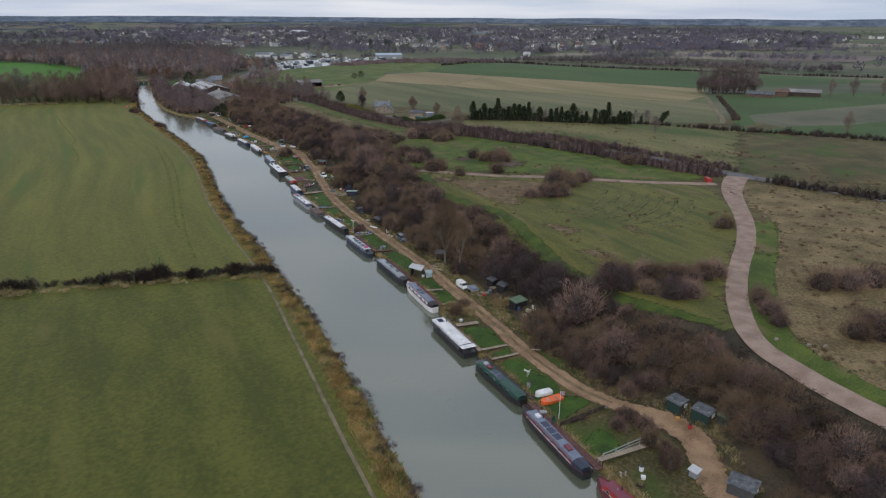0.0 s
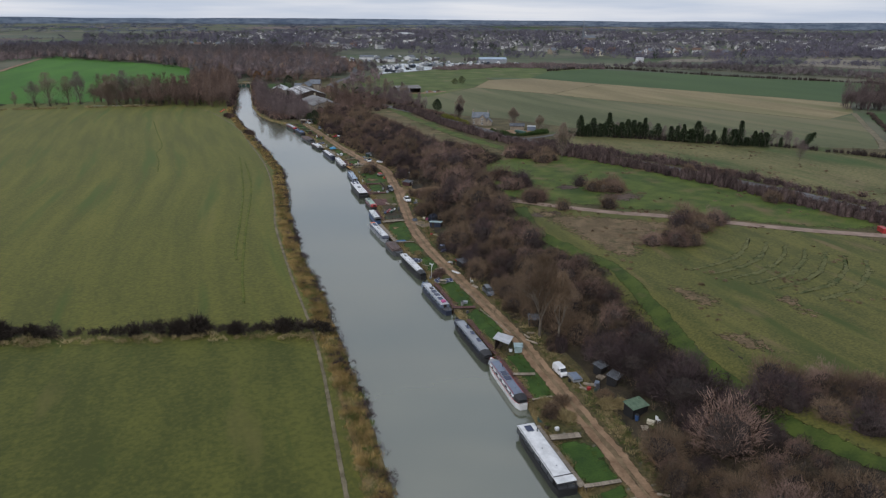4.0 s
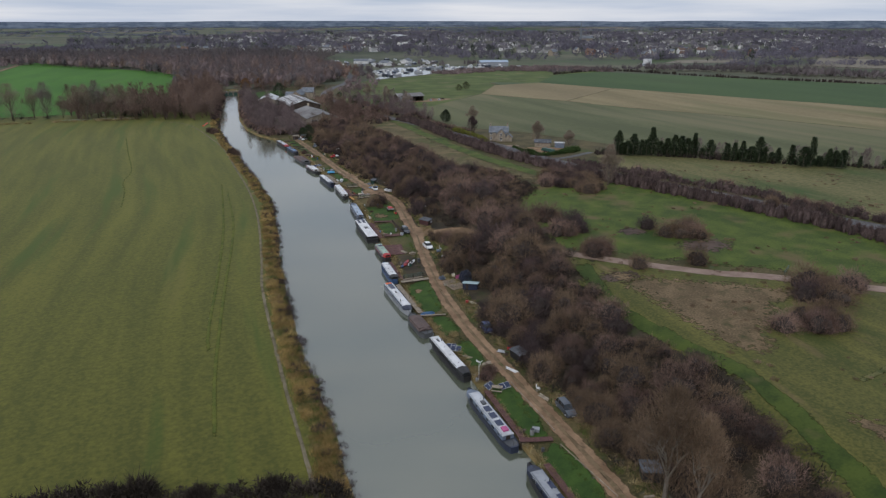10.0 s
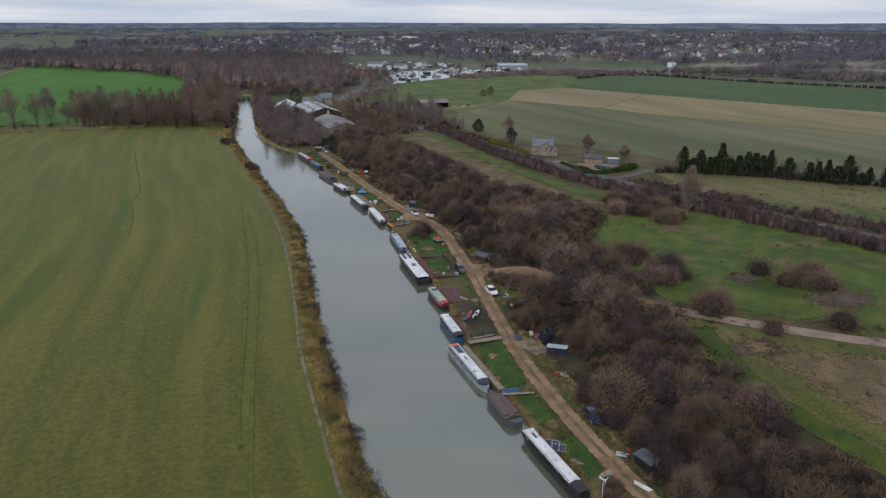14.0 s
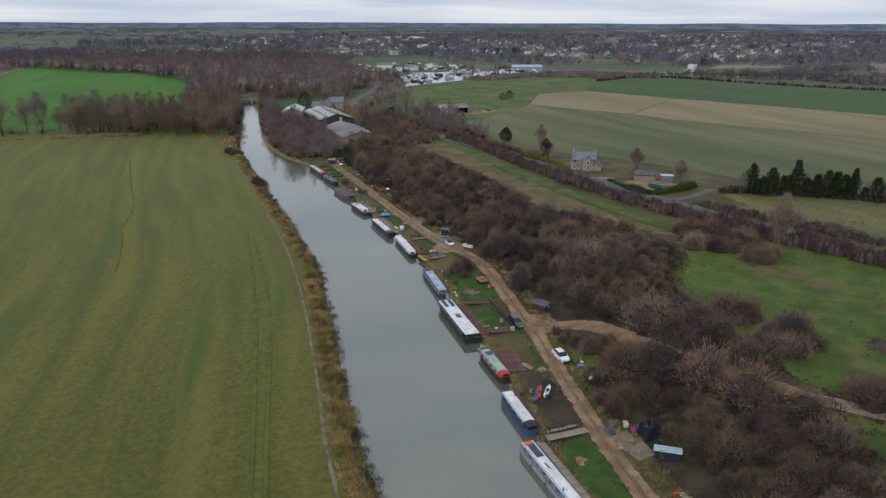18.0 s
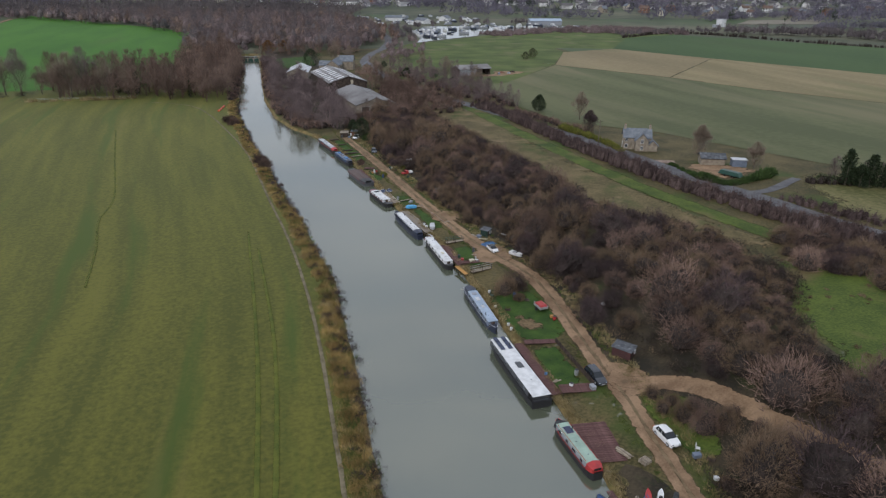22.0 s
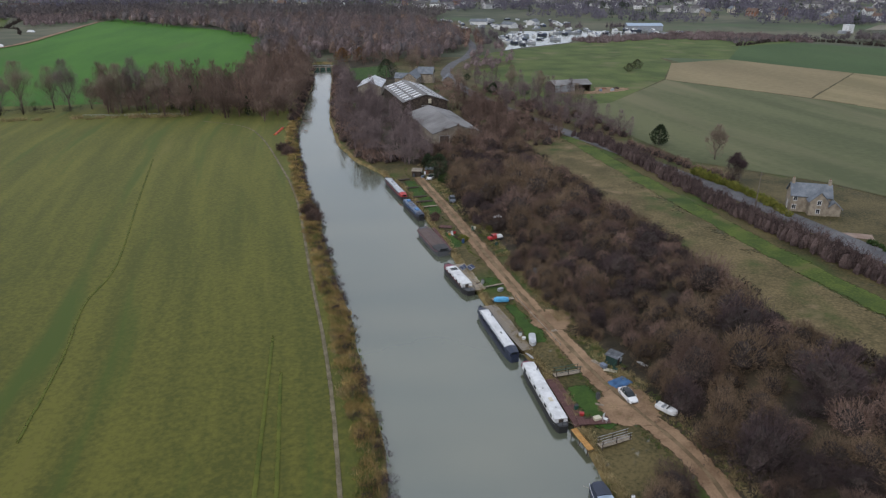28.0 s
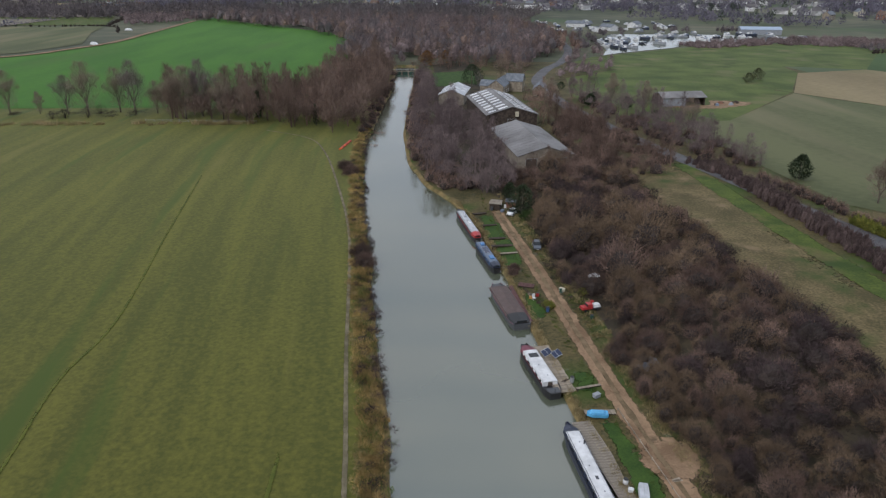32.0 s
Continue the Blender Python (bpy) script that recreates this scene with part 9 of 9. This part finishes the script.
def planks(x, y, turn, n, l, material, label):
    ob = empty("plank_pile", pose(x, y, land(x, y) + 0.04, 0, 0, turn), label, "timber")
    g = random.Random(int(x * 37 + y))
    for i in range(n):
        solid("board", material, ob, g.uniform(-0.35, 0.35), g.uniform(-0.2, 0.2), 0.05 + 0.05 * (i // 2), 0.2, l * g.uniform(0.7, 1), 0.05, rz=g.uniform(-8, 8), bevel=0)


def log(x, y, turn, l, r=0.16):
    ob = empty("log", pose(x, y, land(x, y) + r + 0.03, 0, 0, turn), "pale sawn log lying beside the track", "log", "logs")
    rod("bole", PLANK, ob, (0, -l / 2, 0), (0, l / 2, 0), r, r * 0.9, 9)


def planter(x, y, turn, label="wooden planter with a dead plant"):
    ob = empty("planter", pose(x, y, land(x, y) + 0.06, 0, 0, turn), label, "planter")
    solid("trough", DARKWOOD, ob, 0, 0, 0.2, 0.45, 0.9, 0.4, top=1.0)
    triangles("plant", blades(int(x * 10), 60, 0.3, 0.6, 0.02) + [0, 0, 0.38], STRAW if int(x * 10) % 2 else GREENBLADE, ob)


planks(55.3, 157.0, 100, 6, 1.8, PLANK, "pale boards stacked beside the track")
planks(57.9, 153.4, 30, 5, 2.4, WHITE, "white boards lying beside a dark shed")
planks(59.0, 159.2, 50, 6, 1.8, SILVER, "pale sheets leaning near a dark shed")
planks(58.8, 144.5, 20, 5, 2.0, PLANK, "stack of pale boards beside the grey car")
planks(61.6, 103.4, 60, 6, 2.2, PLANK, "pale boards beside small sheds")
planks(64.4, 282.4, 25, 5, 3.0, PLANK, "long pale planks beside a green hut")
planks(65.4, 280.6, 60, 6, 1.6, CREAM, "scrap boards beside a green hut")
planks(61.6, 293.0, 100, 3, 1.2, PLANK, "few pale boards in the lay-by")
planks(56.0, 287.6, 15, 5, 1.8, SILVER, "white frames lying on the quay")
planks(53.3, 160.4, 40, 6, 1.6, PLANK, "heap of grey timber on the lawn")
planks(57.6, 213.2, 20, 8, 2.4, PLANK, "pale boards laid on the ground beside a deck")
planks(61.5, 179.4, 20, 6, 1.5, CREAM, "scrap boards and rubbish beside the track")
planks(70.4, 281.0, 20, 5, 1.6, SILVER, "pale rubbish among the bushes")
planks(51.2, 60.8, 90, 6, 3.0, DARKWOOD, "dark timbers lying along a fence")
log(59.3, 120.6, 12, 1.6)
log(59.2, 118.6, 30, 2.4)
log(60.4, 121.6, 80, 1.2)
log(57.0, 79.2, 60, 1.4)
pallet(58.9, 211.0, 15, n=3)
pallet(61.4, 190.8, 20, n=2)
pallet(60.8, 188.4, 40, n=2)
pallet(64.0, 104.6, 25, n=2)
pallet(62.6, 91.0, 70, n=1)
drape("worn_patch", [(58.2, 248.2), (60.4, 247.4), (61.4, 244.6), (61.0, 242.4), (59.4, 242.8), (58.0, 245.2)], STRAWPATCH, 0.09, 0.5, "worn straw-coloured patch on a lawn", "ground patch", 0.8, seed=81, soft=1.3)
drape("worn_patch", [(53.0, 190.4), (54.2, 190.6), (54.6, 189.0), (53.6, 187.8), (52.8, 188.8)], DIRT, 0.09, 0.4, "bare brown patch on a lawn", "ground patch", 0.6, seed=82, soft=0.8)
table(53.6, 149.0, 60, "small grey table on the lawn")
g5 = random.Random(77)
CLUTTER = ((62.6, 93.0), (63.6, 91.4), (64.4, 91.0), (63.0, 90.2), (60.6, 102.2), (61.2, 101.2), (60.0, 102.8), (61.8, 101.8), (62.4, 103.0), (50.6, 97.6), (51.0, 96.2), (51.8, 95.0), (54.8, 117.2), (52.9, 138.6), (53.6, 137.4), (54.4, 137.9), (58.9, 146.4), (59.2, 158.2), (61.4, 158.8), (60.2, 159.6), (59.6, 190.0), (63.9, 190.4), (62.8, 193.8), (64.6, 188.6), (62.4, 178.8), (60.6, 179.9), (56.2, 203.6), (57.8, 203.0), (58.6, 204.8), (64.9, 209.8), (65.6, 210.6), (66.1, 208.8), (64.6, 206.0), (58.0, 227.2), (56.9, 229.0), (59.9, 229.4), (60.4, 225.7), (57.6, 255.6), (58.4, 250.4), (63.8, 245.2), (63.9, 244.4), (62.6, 252.2), (61.2, 254.2), (59.4, 270.9), (60.2, 270.3), (58.4, 271.4), (58.0, 272.4), (57.8, 273.8), (60.8, 273.6), (61.2, 275.0), (64.8, 281.6), (65.9, 280.2), (67.4, 280.6), (56.4, 291.9), (56.2, 293.1), (54.2, 312.8), (54.9, 312.0), (57.2, 308.4), (54.2, 335.8), (54.8, 335.0), (53.8, 336.6), (55.0, 337.2), (54.0, 338.0), (55.6, 331.6), (59.3, 338.2), (58.8, 336.6), (60.2, 335.8), (63.2, 333.6), (61.8, 328.4), (64.0, 328.0), (52.6, 380.2), (54.8, 378.8), (55.6, 380.2), (49.3, 46.8), (50.4, 47.6), (51.2, 48.8), (48.9, 49.4), (50.0, 70.9), (48.2, 64.6), (48.0, 61.8), (65.2, 53.8), (62.0, 54.0), (62.0, 51.8))
for i, (x, y) in enumerate(CLUTTER):
    k = i % 7
    if k == 0:
        barrel(x, y, (BLUEPAINT, DARKGREY, GALV)[i % 3], ("blue plastic barrel beside a plot", "dark barrel beside a plot", "galvanised drum beside a plot")[i % 3])
    elif k == 1:
        crate(x, y, 40 * i, 0.6, 0.9, 0.45, (STEELGREY, CREAM, BLUEGREY)[i % 3], ("grey storage box on a plot", "cream storage box on a plot", "blue-grey storage box on a plot")[i % 3])
    elif k == 2:
        chair(x, y, 50 * i, (WHITE, GREENPAINT)[i % 2], ("white garden chair on a plot", "green garden chair on a plot")[i % 2])
    elif k == 3:
        planter(x, y, 30 * i)
    elif k == 4:
        crate(x, y, 25 * i, 0.4, 0.5, 0.35, (FRESHWOOD, REDPAINT, WHITE)[i % 3], ("small orange wooden crate on a plot", "small red box on a plot", "small white box on a plot")[i % 3])
    elif k == 5:
        barrel(x, y, (WHITE, REDPAINT, GREENPAINT)[i % 3], ("white water butt on a plot", "red gas bottle on a plot", "green water butt on a plot")[i % 3], 0.6)
    else:
        planks(x, y, 35 * i, 4, 1.2, (PLANK, DARKWOOD)[i % 2], ("scrap timber lying on a plot", "dark scrap timber lying on a plot")[i % 2])


def flagpole(x, y):
    ob = empty("flagpole", pose(x, y, land(x, y), 0, 0, 0), "white flagpole with a faded flag on the lawn", "flagpole")
    rod("pole", WHITE, ob, (0, 0, -0.2), (0, 0, 4.2), 0.05, 0.035, 8)
    bm = bmesh.new()
    loft(bm, [[(0.03, 0, z), (0.35, 0.08, z - 0.05), (0.7, -0.04, z - 0.12), (0.7, -0.02, z - 0.12), (0.35, 0.10, z - 0.05), (0.03, 0.02, z)] for z in (4.1, 3.5)])
    part("flag", bm, surface("faded_flag", (0.30, 0.10, 0.14), (0.45, 0.42, 0.5), scale=2.0, bump=0.0), ob)


flagpole(49.2, 62.4)


def wind_turbine(x, y, h, label):
    ob = empty("wind_turbine", pose(x, y, land(x, y), 0, 0, 30), label, "wind turbine")
    rod("mast", WHITE, ob, (0, 0, -0.2), (0, 0, h), 0.045, 0.035, 8)
    solid("generator", WHITE, ob, 0, 0, h + 0.05, 0.16, 0.5, 0.16, bevel=0.03)
    for i in range(3):
        a = 2.094 * i + 0.3
        rod("blade", WHITE, ob, (0, -0.28, h + 0.05), (0.6 * math.cos(a), -0.28, h + 0.05 + 0.6 * math.sin(a)), 0.06, 0.02, 4)
    solid("tail_fin", WHITE, ob, 0, 0.42, h + 0.1, 0.02, 0.3, 0.3, bevel=0)


wind_turbine(51.4, 73.4, 1.0, "small white wind turbine on a short mast")
wind_turbine(52.4, 153.2, 3.2, "small white wind turbine on a mast")
sign = empty("site_board", pose(152.5, 133.6, land(152.5, 133.6), 0, 0, 65), "low red container block beside the junction", "container")
sign.scale = (0.75, 0.75, 0.75)
solid("body", REDPAINT, sign, 0, 0, 0.7, 3.6, 1.5, 1.5)
solid("stripe", WHITE, sign, 0, -0.77, 0.9, 3.0, 0.03, 0.25, bevel=0)
bench = empty("green_bench", pose(116.5, 160.0, land(116.5, 160), 0, 0, 35), "long green railing beside the meadow path", "railing")
for h in (0.5, 0.9):
    rod("rail", GREENPAINT, bench, (-2, 0, h), (2, 0, h), 0.05)
for t in (-2, 0, 2):
    rod("post", GREENPAINT, bench, (t, 0, -0.2), (t, 0, 0.95), 0.05)
for x, y in ((79.5, 57.8), (81.5, 56.6), (84.0, 53.2), (87.2, 66.0), (86.0, 52.0)):
    p = empty("stone", pose(x + 1.5, y, land(x + 1.5, y) + 0.2, 0, 0, x * 40), "pale boulder on the verge of the gravel road", "stone", "boulders")
    bm = bmesh.new()
    bmesh.ops.create_icosphere(bm, subdivisions=2, radius=0.32)
    for v in bm.verts:
        v.co *= 1 + 0.35 * noise.noise(v.co * 3 + Vector((x, y, 0)))
    part("rock", bm, CONCRETE, p)
for i, (x, y, k, m) in enumerate(((63.0, 337.2, 0.5, YELLOWLEAF), (56.2, 333.2, 0.45, YELLOWLEAF), (59.6, 374.4, 0.7, HEDGEGREEN), (61.4, 253.0, 0.5, TWIGTAN), (51.6, 306.8, 0.5, TWIGTAN), (53.8, 168.3, 0.35, STRAW), (56.0, 284.4, 0.5, TWIGRED), (56.8, 57.6, 0.7, TWIG), (57.6, 55.0, 0.6, TWIG), (55.4, 48.4, 0.7, TWIG), (54.6, 154.4, 0.55, TWIG), (53.4, 153.0, 0.5, TWIGRED), (52.4, 346.6, 0.45, TWIG), (52.8, 348.4, 0.5, TWIGRED))):
    put(shrub(950 + i, 2.2, 2.4, 1300, m, ("yellow-green garden shrub" if m is YELLOWLEAF else "garden shrub") + " on a mooring plot", width=0.05, length=0.5)[0], x, y, k * 1.2)
for i, (x, y) in enumerate(((53.5, 99.5), (54.2, 96.8), (55.2, 100.6), (53.0, 101.0), (52.6, 98.2), (61.0, 97.5), (61.8, 99.6), (62.4, 96.9))):
    put(shrub(970 + i, 1.5, 1.3, 1100, STRAW if i % 2 else TWIGTAN, "dead brown bramble patch between plots", width=0.03, length=0.5)[0], x, y)
